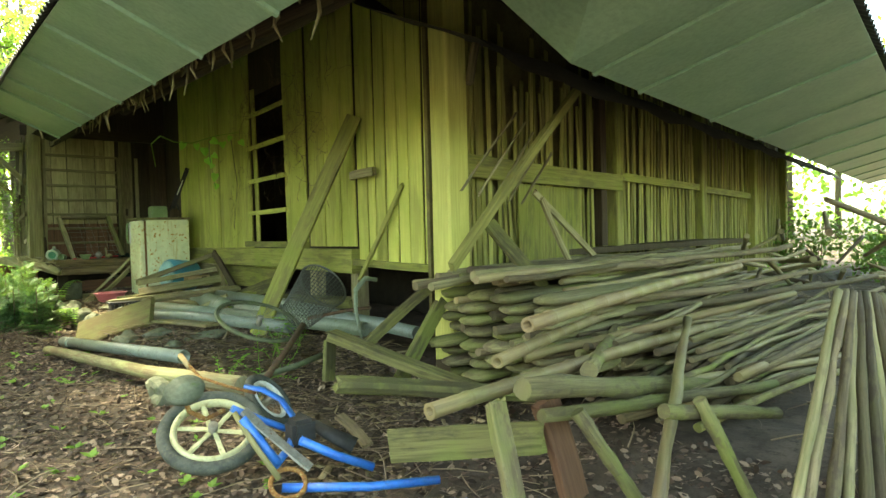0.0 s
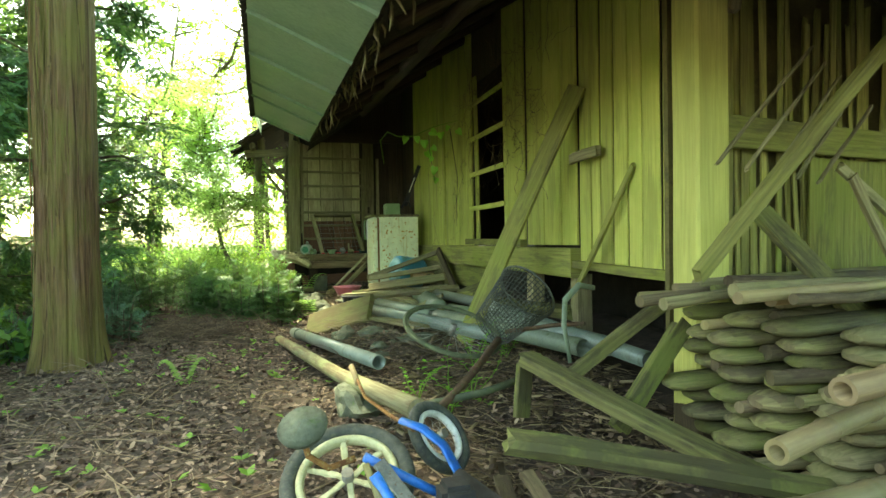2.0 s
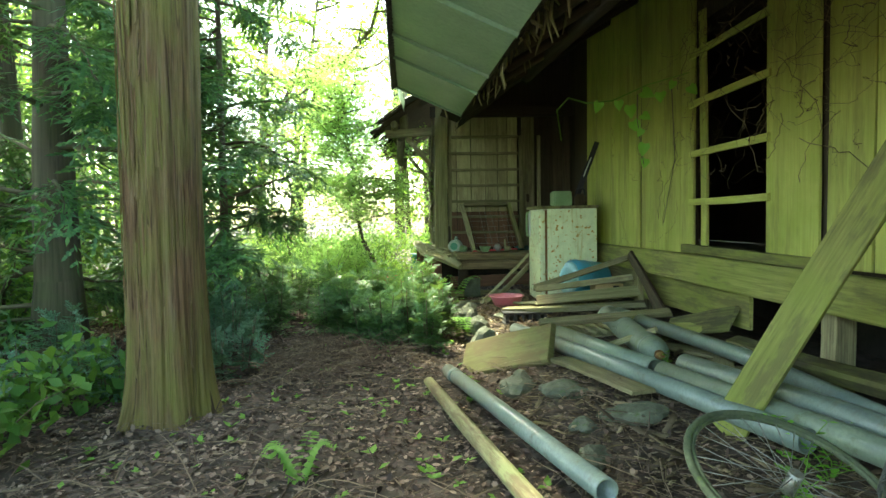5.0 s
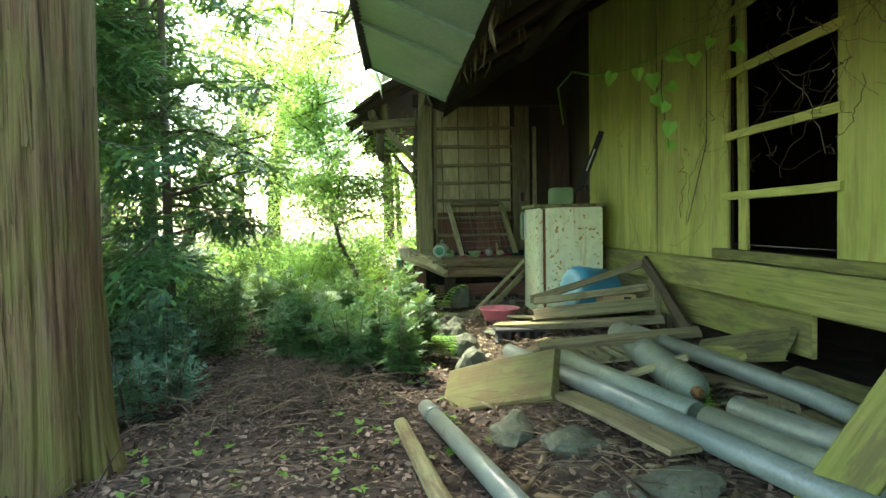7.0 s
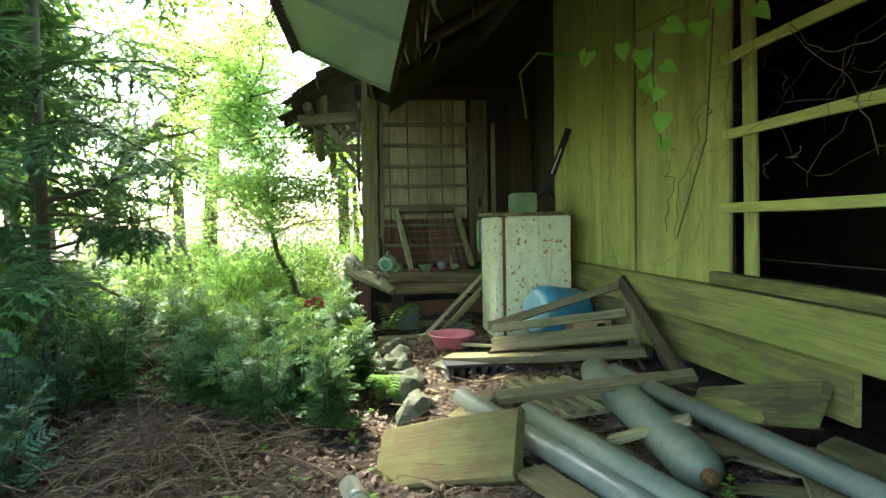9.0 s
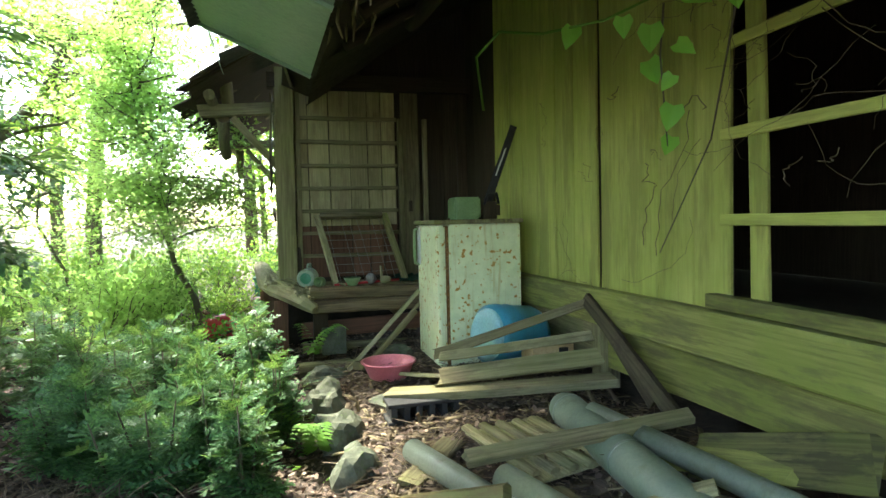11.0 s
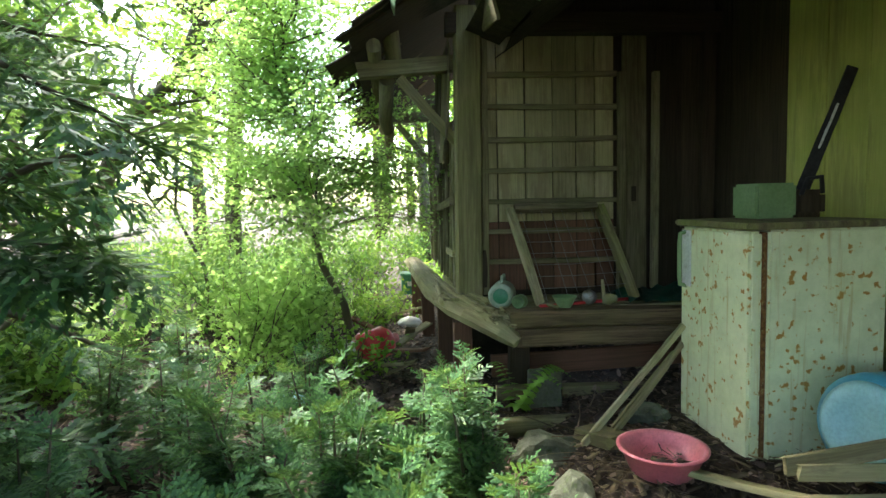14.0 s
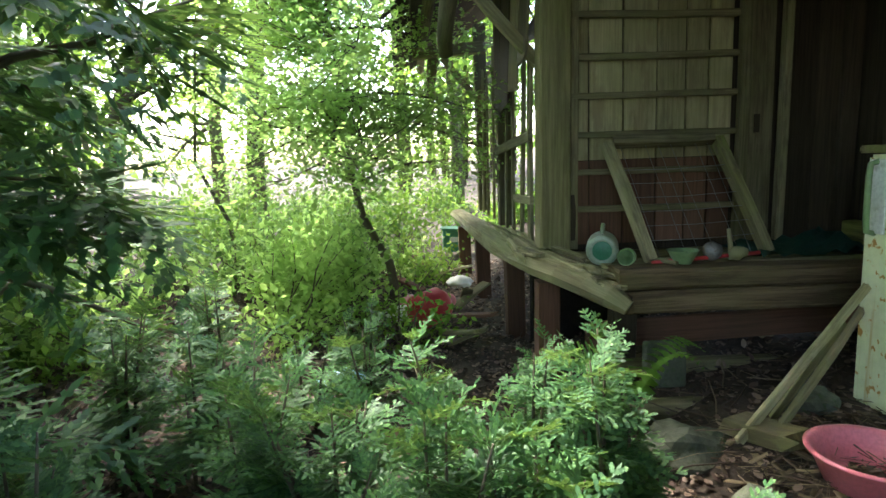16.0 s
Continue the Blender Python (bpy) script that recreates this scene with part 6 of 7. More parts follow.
SHRUBS = [(-0.3, 6.8, 0.66, 0.45), (-0.55, 7.0, 0.66, 0.5), (-0.05, 6.95, 0.7, 0.45), (-0.75, 7.25, 0.7, 0.5), (-0.2, 7.6, 0.75, 0.5), (0.14, 6.62, 0.72, 0.42), (-0.12, 7.25, 0.75, 0.5), (0.30, 7.35, 0.72, 0.42), (-0.45, 7.75, 0.8, 0.5), (0.22, 8.1, 0.82, 0.45), (-0.95, 7.35, 0.62, 0.5),
          (-1.75, 6.5, 0.8, 0.5), (-1.75, 7.0, 0.75, 0.5), (-1.15, 8.2, 0.85, 0.55), (-0.35, 8.7, 0.7, 0.5), (0.15, 8.85, 0.62, 0.42), (-1.9, 8.0, 0.8, 0.55), (-1.5, 6.0, 0.55, 0.42),
          (-2.4, 6.3, 0.7, 0.45), (-2.6, 7.4, 0.8, 0.5), (-2.3, 5.4, 0.62, 0.4), (-3.2, 6.2, 0.8, 0.5), (-2.0, 9.0, 0.8, 0.55), (-1.1, 9.2, 0.65, 0.5), (-3.0, 8.5, 0.9, 0.6), 
          (-2.9, 4.6, 0.6, 0.42), (-3.6, 5.2, 0.7, 0.5), (-3.8, 7.4, 0.9, 0.6), (-3.1, 3.8, 0.5, 0.4), (-0.85, 10.0, 0.5, 0.45), (-1.9, 10.2, 0.7, 0.5), (-4.4, 4.4, 0.8, 0.5), (-4.6, 6.3, 0.9, 0.6),
          (-1.65, 5.75, 0.5, 0.36), (-2.1, 6.1, 0.72, 0.48), (-2.05, 6.7, 0.8, 0.5), (-1.55, 7.5, 0.85, 0.55), (-2.2, 7.5, 0.8, 0.5), (-0.8, 8.0, 0.75, 0.5), (-1.5, 8.7, 0.8, 0.55), (-0.75, 9.2, 0.6, 0.5), (-2.7, 5.8, 0.7, 0.45), (-0.05, 8.4, 0.7, 0.45), (-2.9, 5.2, 0.6, 0.42), (-3.3, 4.2, 0.55, 0.4)]
for i, (x, y, h, w) in enumerate(SHRUBS):
    shrub(x, y, h, w, 500 + i, HINOKI_BLUE if x < -0.9 and y < 7.1 else HINOKI if i % 3 else HINOKI_DARK, 1.0 if x > -0.9 and y < 8.3 else 0.6)


def limb_pts(rg, p, d, L, n=6, bend=0.25, rise=0.0):
    pts = [np.array(p, float)]
    d = np.array(d, float)
    d /= np.linalg.norm(d)
    for i in range(n):
        d = d + rg.normal(0, bend / n ** 0.5, 3) + np.array((0, 0, rise / n))
        d /= np.linalg.norm(d)
        pts.append(pts[-1] + d * L / n)
    return np.array(pts)


def conifer(name, x, y, h, r0, seed, low=0.9, reach=1.7, mat=None, label="", bark=None, sprays=16, limbs=46, dirs=None):
    """A shade conifer: straight trunk, whorls of drooping limbs hung with sprays."""
    rg = np.random.default_rng(seed)
    z = ground_z(x, y) - 0.1
    t = thing(name, (x, y, z), label or "dark evergreen conifer with drooping sprays", "tree", "forest trees")
    pr = random.Random(seed)
    lean = rg.normal(0, 0.02, 2)
    tr = [(x + lean[0] * k * h / 8, y + lean[1] * k * h / 8, z + h * k / 8) for k in range(9)]
    part("trunk", tube(bmesh.new(), tr, [r0 * (1.25 if k == 0 else 1 - 0.1 * k) for k in range(9)], 14, wob=0.04, rng=pr), bark or BARK, t)
    P, D, S = [], [], []
    for k in range(limbs):
        u = k / limbs
        hz = low + (h - low) * u
        a = rg.uniform(0, 6.28) if dirs is None else rg.uniform(*dirs)
        L = reach * (1 - 0.55 * u) * rg.uniform(0.55, 1.15)
        p0 = (x, y, z + hz)
        pts = limb_pts(rg, p0, (math.cos(a), math.sin(a), rg.uniform(-0.05, 0.35)), L, 6, 0.35, -0.5)
        part("limb", tube(bmesh.new(), pts, [max(0.022 * L * (1 - i / 7), 0.004) for i in range(7)], 5), BARK, t)
        for i in range(sprays):
            q = rg.uniform(0.2, 1.0) * 6
            j = min(int(q), 5)
            b = pts[j] + (pts[j + 1] - pts[j]) * (q - j)
            d = pts[j + 1] - pts[j]
            d = d / np.linalg.norm(d)
            sd = np.cross(d, (0, 0, 1)) * rg.choice((-1, 1)) * rg.uniform(0.3, 1.2)
            P.append(b)
            D.append(d * rg.uniform(0.3, 1) + sd + np.array((0, 0, rg.uniform(-0.6, 0.2))))
            S.append(rg.uniform(0.28, 0.55))
    P, D, S = np.array(P), unit(np.array(D)), np.array(S)
    up = unit(np.array([(0, 0, 1.0)]) + rg.normal(0, 0.3, (len(P), 3)))
    v, f = scatter(FR2_V, FR2_F, P, rot_frames(D, up), S)
    mesh_part("crown", v, f, mat or HINOKI_DARK, t)
    return t


def broadleaf(name, base, trunk, seed, r0=0.05, leaves=5000, leaf=0.09, limbs=14, reach=1.2, mat=None, label="", start=0.35, kind_group="forest trees", rise=0.6):
    """A broad-leaved tree: bent trunk through given heights, limbs, twigs and single leaves in loose layers."""
    rg = np.random.default_rng(seed)
    x, y = base
    z = ground_z(x, y) - 0.08
    t = thing(name, (x, y, z), label or "slender broad-leaved tree with bright green leaves", "tree", kind_group)
    tr = [np.array((x, y, z))] + [np.array(p, float) for p in trunk]
    n = len(tr)
    part("trunk", tube(bmesh.new(), tr, [r0 * (1 - 0.8 * i / (n - 1)) for i in range(n)], 9, wob=0.06, rng=random.Random(seed)), BARK, t)
    seg = np.cumsum([0] + [np.linalg.norm(b - a) for a, b in zip(tr, tr[1:])])

    def at(u):
        s = u * seg[-1]
        i = min(int(np.searchsorted(seg, s, side="right")) - 1, n - 2)
        return tr[i] + (tr[i + 1] - tr[i]) * ((s - seg[i]) / (seg[i + 1] - seg[i]))
    ends = []
    for k in range(limbs):
        u = start + (1 - start) * (k + rg.random()) / limbs
        a = rg.uniform(0, 6.28)
        L = reach * rg.uniform(0.5, 1.2) * (1.15 - 0.5 * u)
        pts = limb_pts(rg, at(u), (math.cos(a), math.sin(a), rg.uniform(0.0, rise)), L, 5, 0.5, 0.1)
        part("limb", tube(bmesh.new(), pts, [max(r0 * 0.32 * (1 - i / 6), 0.003) for i in range(6)], 5), BARK, t)
        ends.append(pts)
        for m in range(3):
            j = rg.integers(1, 5)
            b = rg.uniform(0, 6.28)
            q = limb_pts(rg, pts[j], (math.cos(b), math.sin(b), rg.uniform(-0.2, 0.5)), L * 0.45, 4, 0.5)
            part("twig", tube(bmesh.new(), q, [0.006, 0.005, 0.004, 0.003, 0.002], 4), BARK, t)
            ends.append(q)
    w = np.array([np.linalg.norm(e[-1] - e[0]) for e in ends])
    pick = rg.choice(len(ends), leaves, p=w / w.sum())
    uu = rg.uniform(0.15, 1.05, leaves)
    P = np.zeros((leaves, 3))
    for i in range(leaves):
        e = ends[pick[i]]
        s = min(uu[i], 0.999) * (len(e) - 1)
        j = int(s)
        P[i] = e[j] + (e[j + 1] - e[j]) * (s - j)
    P += rg.normal(0, 1, (leaves, 3)) * np.array((0.13, 0.13, 0.06)) * (reach / 1.2) ** 0.5
    D = unit(rg.normal(0, 1, (leaves, 3)) * np.array((1, 1, 0.4)) + np.array((0, 0, -0.25)))
    up = unit(np.array([(0, 0, 1.0)]) + rg.normal(0, 0.45, (leaves, 3)))
    v, f = scatter(LEAF_V, LEAF_F, P, rot_frames(D, up), leaf * rg.uniform(0.6, 1.3, leaves))
    mesh_part("crown", v, f, mat or BROAD, t)
    return t


# near cedar trunk with ridged bark
def build_cedar():
    x, y, z = -1.745, 5.05, ground_z(-1.745, 5.05) - 0.08
    t = thing("cedar_tree", (x, y, z), "tall cedar with reddish stringy bark and mossy streaks", "tree", "forest trees")
    bm = bmesh.new()
    uv = bm.loops.layers.uv.verify()
    seg, n = 180, 110
    rings = []
    for i in range(n + 1):
        h = 9.0 * (i / n) ** 1.5
        r = 0.268 + 0.075 * math.exp(-h * 3.6) - 0.006 * h
        ring = []
        for k in range(seg):
            a = 2 * math.pi * k / seg
            fl = 0.05 * math.exp(-h * 4) * math.sin(a * 5 + 1)
            c, sn = math.cos(a), math.sin(a)
            rid = 0.020 * noise.noise(Vector((c * 3.0, sn * 3.0, h * 0.35))) + 0.012 * noise.noise(Vector((c * 13, sn * 13, h * 0.6)))
            cut = noise.noise(Vector((c * 9 + 0.3 * h, sn * 9, h * 0.5 + 7)))
            rid += 0.008 * noise.noise(Vector((c * 34, sn * 34, h * 1.6))) - 0.022 * smooth_step(0.25, 0.5, cut)
            R = r + fl + rid
            ring.append(bm.verts.new((x + math.cos(a) * R + 0.008 * h, y + math.sin(a) * R, z + h)))
        rings.append((h, ring))
    for (h0, A), (h1, B) in zip(rings, rings[1:]):
        for k in range(seg):
            k2 = (k + 1) % seg
            f = bm.faces.new((A[k], A[k2], B[k2], B[k]))
            f.smooth = True
            w = 2 * math.pi * 0.27 / seg
            for l, c in zip(f.loops, ((k * w, h0), ((k + 1) * w, h0), ((k + 1) * w, h1), (k * w, h1))):
                l[uv].uv = c
    part("trunk", bm, CEDAR, t)
    rg = random.Random(3)
    for i in range(150):
        a = rg.uniform(3.3, 6.6)
        h = rg.uniform(0.3, 4)
        R = 0.272 - 0.006 * h
        p = Vector((x + math.cos(a) * R, y + math.sin(a) * R, z + h))
        part("bark_strip", board(bmesh.new(), p, p + Vector((0.004, 0, rg.uniform(0.25, 0.7))), rg.uniform(0.008, 0.028), 0.006, up=(math.cos(a), math.sin(a), 0), rng=rg, ragged=0.02, taper=0.5), CEDAR, t)
    # crown high above the yard, out of view, added to shade the ground
    rn = np.random.default_rng(41)
    P, D, S = [], [], []
    for k in range(20):
        h = 7.2 + 5.5 * k / 40
        a = rn.uniform(0, 6.28)
        pts = limb_pts(rn, (x + 0.05, y, z + h), (math.cos(a), math.sin(a), 0.1), 4.2 * (1 - 0.6 * k / 40), 6, 0.3, -0.3)
        part("limb", tube(bmesh.new(), pts, [0.05, 0.045, 0.035, 0.03, 0.02, 0.015, 0.008], 6), BARK, t)
        for i in range(22):
            q = rn.uniform(0.15, 1.0) * 5.99
            j = int(q)
            P.append(pts[j] + (pts[j + 1] - pts[j]) * (q - j) + rn.normal(0, 0.12, 3))
            D.append(rn.normal(0, 1, 3) * np.array((1, 1, 0.3)) + np.array((0, 0, -0.3)))
            S.append(rn.uniform(0.4, 0.75))
    v, f = scatter(FR2_V, FR2_F, np.array(P), rot_frames(unit(np.array(D)), unit(np.array([(0, 0, 1.0)]) + rn.normal(0, 0.3, (len(P), 3)))), np.array(S))
    mesh_part("crown", v, f, HINOKI_DARK, t)
    return t


build_cedar()

# conifers on the forest side
conifer("conifer", -3.5, 6.7, 7.5, 0.23, 11, 0.6, 1.9, limbs=58, sprays=24)
conifer("conifer", -2.25, 7.9, 6.5, 0.06, 12, 0.7, 1.35, HINOKI, "slim young conifer with green sprays", limbs=56, sprays=26)
conifer("conifer", -3.15, 9.6, 8.0, 0.10, 13, 0.6, 1.55, HINOKI, limbs=54, sprays=22)
conifer("conifer", -4.9, 5.2, 8.5, 0.20, 14, 0.5, 2.0, sprays=16)
conifer("conifer", -5.0, 8.6, 9.0, 0.16, 15, 0.5, 2.1, sprays=16)
conifer("conifer", -4.6, 2.6, 8.5, 0.16, 16, 1.2, 1.9)
conifer("conifer", -6.6, 6.8, 9.5, 0.22, 17, 1.0, 2.3, sprays=9)
conifer("conifer", -6.8, 3.4, 9.5, 0.2, 18, 1.0, 2.2, sprays=9)
conifer("conifer", -7.4, 10.5, 10, 0.2, 19, 1.0, 2.4, sprays=9)

for i, (x, y) in enumerate(((-8.4, 8.2), (-6.6, 12.4), (-9.8, 10.2))):
    conifer("conifer", x, y, 9.0 + 0.3 * i, 0.15, 140 + i, 0.3, 2.4, limbs=46, sprays=10)

# bright broad-leaved trees in the clearing
broadleaf("overhanging_tree", (-2.9, 15.6), [(-2.8, 15.4, 2.2), (-2.5, 14.8, 3.8), (-2.0, 13.8, 4.9), (-1.3, 12.8, 5.0), (-0.7, 11.8, 5.3), (-0.4, 11.0, 5.9)], 43, 0.10, 2800, 0.085, 30, 1.2, BROAD, "thin tree with arching branches over the clearing", 0.35)
broadleaf("sapling", (-0.64, 11.75), [(-0.72, 11.75, 0.95), (-0.95, 11.75, 1.40), (-1.09, 11.75, 2.1), (-1.12, 11.8, 2.9), (-1.3, 11.8, 3.6), (-1.25, 11.8, 4.3)], 31, 0.05, 36000, 0.056, 70, 1.75, SAPLING, "slender leaning sapling with pale green leaves", 0.33)
broadleaf("sapling", (-2.5, 13.0), [(-2.6, 13, 1.3), (-2.92, 13, 2.0), (-2.8, 13, 3.2), (-2.75, 13, 3.7)], 32, 0.03, 500, 0.09, 6, 0.9, BROAD, "bare thin twisted sapling", 0.7)
broadleaf("twisted_tree", (-4.2, 13.2), [(-3.9, 13, 1.6), (-3.7, 13, 2.6), (-3.45, 13, 3.15), (-2.8, 13, 3.7), (-2.4, 13, 4.6), (-1.6, 12.9, 5.0), (-1.1, 12.8, 4.8)], 33, 0.13, 2600, 0.09, 30, 1.6, BROAD, "twisted tree with thin branches over the clearing", 0.3)
broadleaf("maple", (-3.2, 16.5), [(-3.2, 16.5, 2), (-3.0, 16.4, 4), (-2.6, 16.4, 6), (-2.3, 16.3, 8)], 34, 0.12, 3200, 0.13, 24, 2.2, BROAD, "tall broad-leaved tree with sunlit yellow-green leaves", 0.25)
broadleaf("maple", (0.6, 19.5), [(0.6, 19.5, 2.5), (0.4, 19.4, 5), (0.1, 19.4, 9)], 35, 0.16, 5500, 0.15, 30, 2.6, BROAD, "tall broad-leaved tree with sunlit yellow-green leaves", 0.3)
broadleaf("maple", (-6.5, 15.0), [(-6.4, 15, 2), (-6.2, 15, 4.5), (-6.0, 15, 8)], 36, 0.14, 6500, 0.14, 30, 2.6, BROAD_DARK, "tall broad-leaved tree with mid-green leaves", 0.2)
broadleaf("maple", (-5.2, 21), [(-5.2, 21, 3), (-5.0, 21, 6), (-4.6, 21, 10)], 37, 0.2, 3500, 0.18, 24, 3.0, BROAD, "tall broad-leaved tree with sunlit yellow-green leaves", 0.2)
broadleaf("maple", (-9.5, 18), [(-9.5, 18, 3), (-9.2, 18, 6), (-9, 18, 11)], 38, 0.2, 6500, 0.18, 30, 3.4, BROAD, "tall broad-leaved tree with sunlit yellow-green leaves", 0.2)
broadleaf("maple", (4.5, 23), [(4.5, 23, 3), (4.3, 23, 6), (4.0, 23, 11)], 39, 0.2, 6000, 0.18, 30, 3.4, BROAD_DARK, "tall broad-leaved tree with mid-green leaves", 0.2)


# unseen tall trees behind the start, added so their crowns block sky light over the yard
broadleaf("added_shade_tree", (-3.8, -1.6), [(-3.7, -1.5, 3), (-3.2, -1.0, 6), (-2.2, 0.0, 8.2), (-1.0, 1.2, 9.4), (0.2, 2.4, 10.2)], 44, 0.2, 9000, 0.24, 34, 3.6, BROAD_DARK, "unseen broad-leaved tree added to shade the yard", 0.55)
broadleaf("added_shade_tree", (-5.4, 1.4), [(-5.2, 1.6, 3), (-4.4, 2.4, 6.5), (-3.2, 3.6, 8.8), (-1.8, 4.8, 10), (-0.4, 6.0, 10.8)], 45, 0.2, 9000, 0.24, 34, 3.6, BROAD_DARK, "unseen broad-leaved tree added to shade the yard", 0.55)

# another unseen crown, added to keep sun off the seedlings
broadleaf("added_shade_tree", (-8.6, 8.6), [(-8.4, 8.7, 3), (-7.4, 9.0, 6.5), (-5.8, 9.6, 8.6), (-4.2, 9.9, 9.4), (-2.8, 9.6, 9.8)], 46, 0.2, 7000, 0.22, 34, 2.6, BROAD_MID, "unseen broad-leaved tree added to shade the seedlings", 0.6)


def bush(x, y, h, w, seed, mat, leaves=1100, leaf=0.07):
    rg = np.random.default_rng(seed)
    z = ground_z(x, y) - 0.03
    t = thing("bush", (x, y, z), "leafy bright green bush on the forest floor", "bush", "forest bushes")
    ends = []
    for k in range(9):
        a = rg.uniform(0, 6.28)
        pts = limb_pts(rg, (x, y, z), (math.cos(a) * w, math.sin(a) * w, h), math.hypot(h, w) * rg.uniform(0.7, 1.05), 5, 0.4)
        part("stem", tube(bmesh.new(), pts, [0.012, 0.010, 0.008, 0.006, 0.004, 0.002], 5), BARK, t)
        ends.append(pts)
    pick = rg.integers(0, 9, leaves)
    uu = rg.uniform(0.25, 1, leaves) * 4.99
    P = np.array([ends[p][int(u)] + (ends[p][int(u) + 1] - ends[p][int(u)]) * (u - int(u)) for p, u in zip(pick, uu)]) + rg.normal(0, 0.11 * w / 0.6, (leaves, 3))
    P[:, 2] = np.maximum(P[:, 2], z + 0.04)
    D = unit(rg.normal(0, 1, (leaves, 3)))
    up = unit(np.array([(0, 0, 1.0)]) + rg.normal(0, 0.5, (leaves, 3)))
    v, f = scatter(LEAF_V, LEAF_F, P, rot_frames(D, up), leaf * rg.uniform(0.6, 1.4, leaves))
    mesh_part("foliage", v, f, mat, t)
    return t


_r = random.Random(90)
for i in range(34):
    if i < 18:
        x, y = _r.uniform(-4.5, -0.6), _r.uniform(10.6, 15.5)
    else:
        x, y = _r.uniform(-9, 4.5), _r.uniform(14.5, 22)
    if x > -0.4 and y < 15:
        continue
    bush(x, y, _r.uniform(0.6, 1.1), _r.uniform(0.5, 0.9), 700 + i, (SAPLING if i < 14 else BROAD) if i % 4 else BROAD_DARK, 1100, 0.075)
for i, (x, y) in enumerate(((-5.6, 9.0), (-6.6, 8.0), (-7.4, 9.4), (-6.4, 10.8), (-4.7, 7.6))):
    bush(x, y, 1.7, 1.3, 780 + i, BROAD_MID, 2000, 0.10)
for i, (x, y) in enumerate(((-0.55, 12.3), (-0.95, 11.0), (-0.3, 13.2), (-0.75, 13.0), (-0.6, 10.5), (-1.4, 10.7), (-0.25, 12.6))):
    bush(x, y, 0.42, 0.45, 820 + i, SAPLING if i % 2 else BROAD, 420, 0.06)
for i, (x, y) in enumerate(((-2.9, 3.3), (-3.3, 2.6), (-2.6, 4.2), (-3.4, 3.6), (-2.5, 5.6), (-2.8, 5.0))):
    bush(x, y, 0.5, 0.5, 800 + i, BROAD_DARK, 420, 0.11)
for i, (x, y) in enumerate(((13.2, 2.6), (14.2, 0.8), (13.0, -0.8), (15.2, 2.0), (12.6, 1.2))):
    bush(x, y, 1.1, 1.0, 840 + i, BROAD_DARK, 900, 0.11)
for i, (x, y) in enumerate(((-3.9, 3.3), (-5.4, 4.0), (-5.6, 6.4), (-4.2, 9.0), (-3.9, 10.6), (-5.8, 1.8))):
    bush(x, y, 0.9, 0.8, 760 + i, BROAD_DARK, 900, 0.09)


def far_forest():
    """Woods all round: trunks and layered leaves, too far to count."""
    rg = np.random.default_rng(77)
    woods = tagged(thing("far_woods", (0, 30, 0), "sunlit mixed woods round the clearing", "woods"), kind="stuff")
    bm = bmesh.new()
    P = []
    for k in range(190):
        a = rg.uniform(0, 6.28)
        d = rg.uniform(24, 46)
        x, y = math.cos(a) * d, 6 + math.sin(a) * d
        if y > 15 and -0.50 < x / (y - 4) < -0.04 and rg.random() < 0.8:
            continue
        # unseen south-west left sparse to let low sky light reach the boarded wall
        if 152 < math.degrees(a) < 265 and k % 5:
            continue
        z = ground_z(x, y)
        h = rg.uniform(9, 17)
        r = rg.uniform(0.1, 0.28)
        tube(bm, [(x, y, z - 0.2), (x + rg.normal(0, 0.2), y, z + h * 0.5), (x + rg.normal(0, 0.4), y, z + h)], [r, r * 0.8, r * 0.3], 7)
        m = 520
        u = rg.uniform(0.02, 1, m) ** 0.8
        rad = 2.9 * np.sqrt(rg.uniform(0, 1, m)) * (1.1 - 0.5 * u)
        b = rg.uniform(0, 6.28, m)
        P.append(np.stack([x + np.cos(b) * rad, y + np.sin(b) * rad, z + 0.3 + u * h + rg.normal(0, 0.3, m)], 1))
    part("trunk_stand", bm, BARK, woods)
    P = np.concatenate(P)
    n = len(P)
    D = unit(rg.normal(0, 1, (n, 3)))
    up = unit(np.array([(0, 0, 1.0)]) + rg.normal(0, 0.6, (n, 3)))
    v, f = scatter(LEAF_V, LEAF_F, P, rot_frames(D, up), rg.uniform(0.22, 0.5, n))
    mesh_part("leaves", v, f, BROAD, woods)


far_forest()


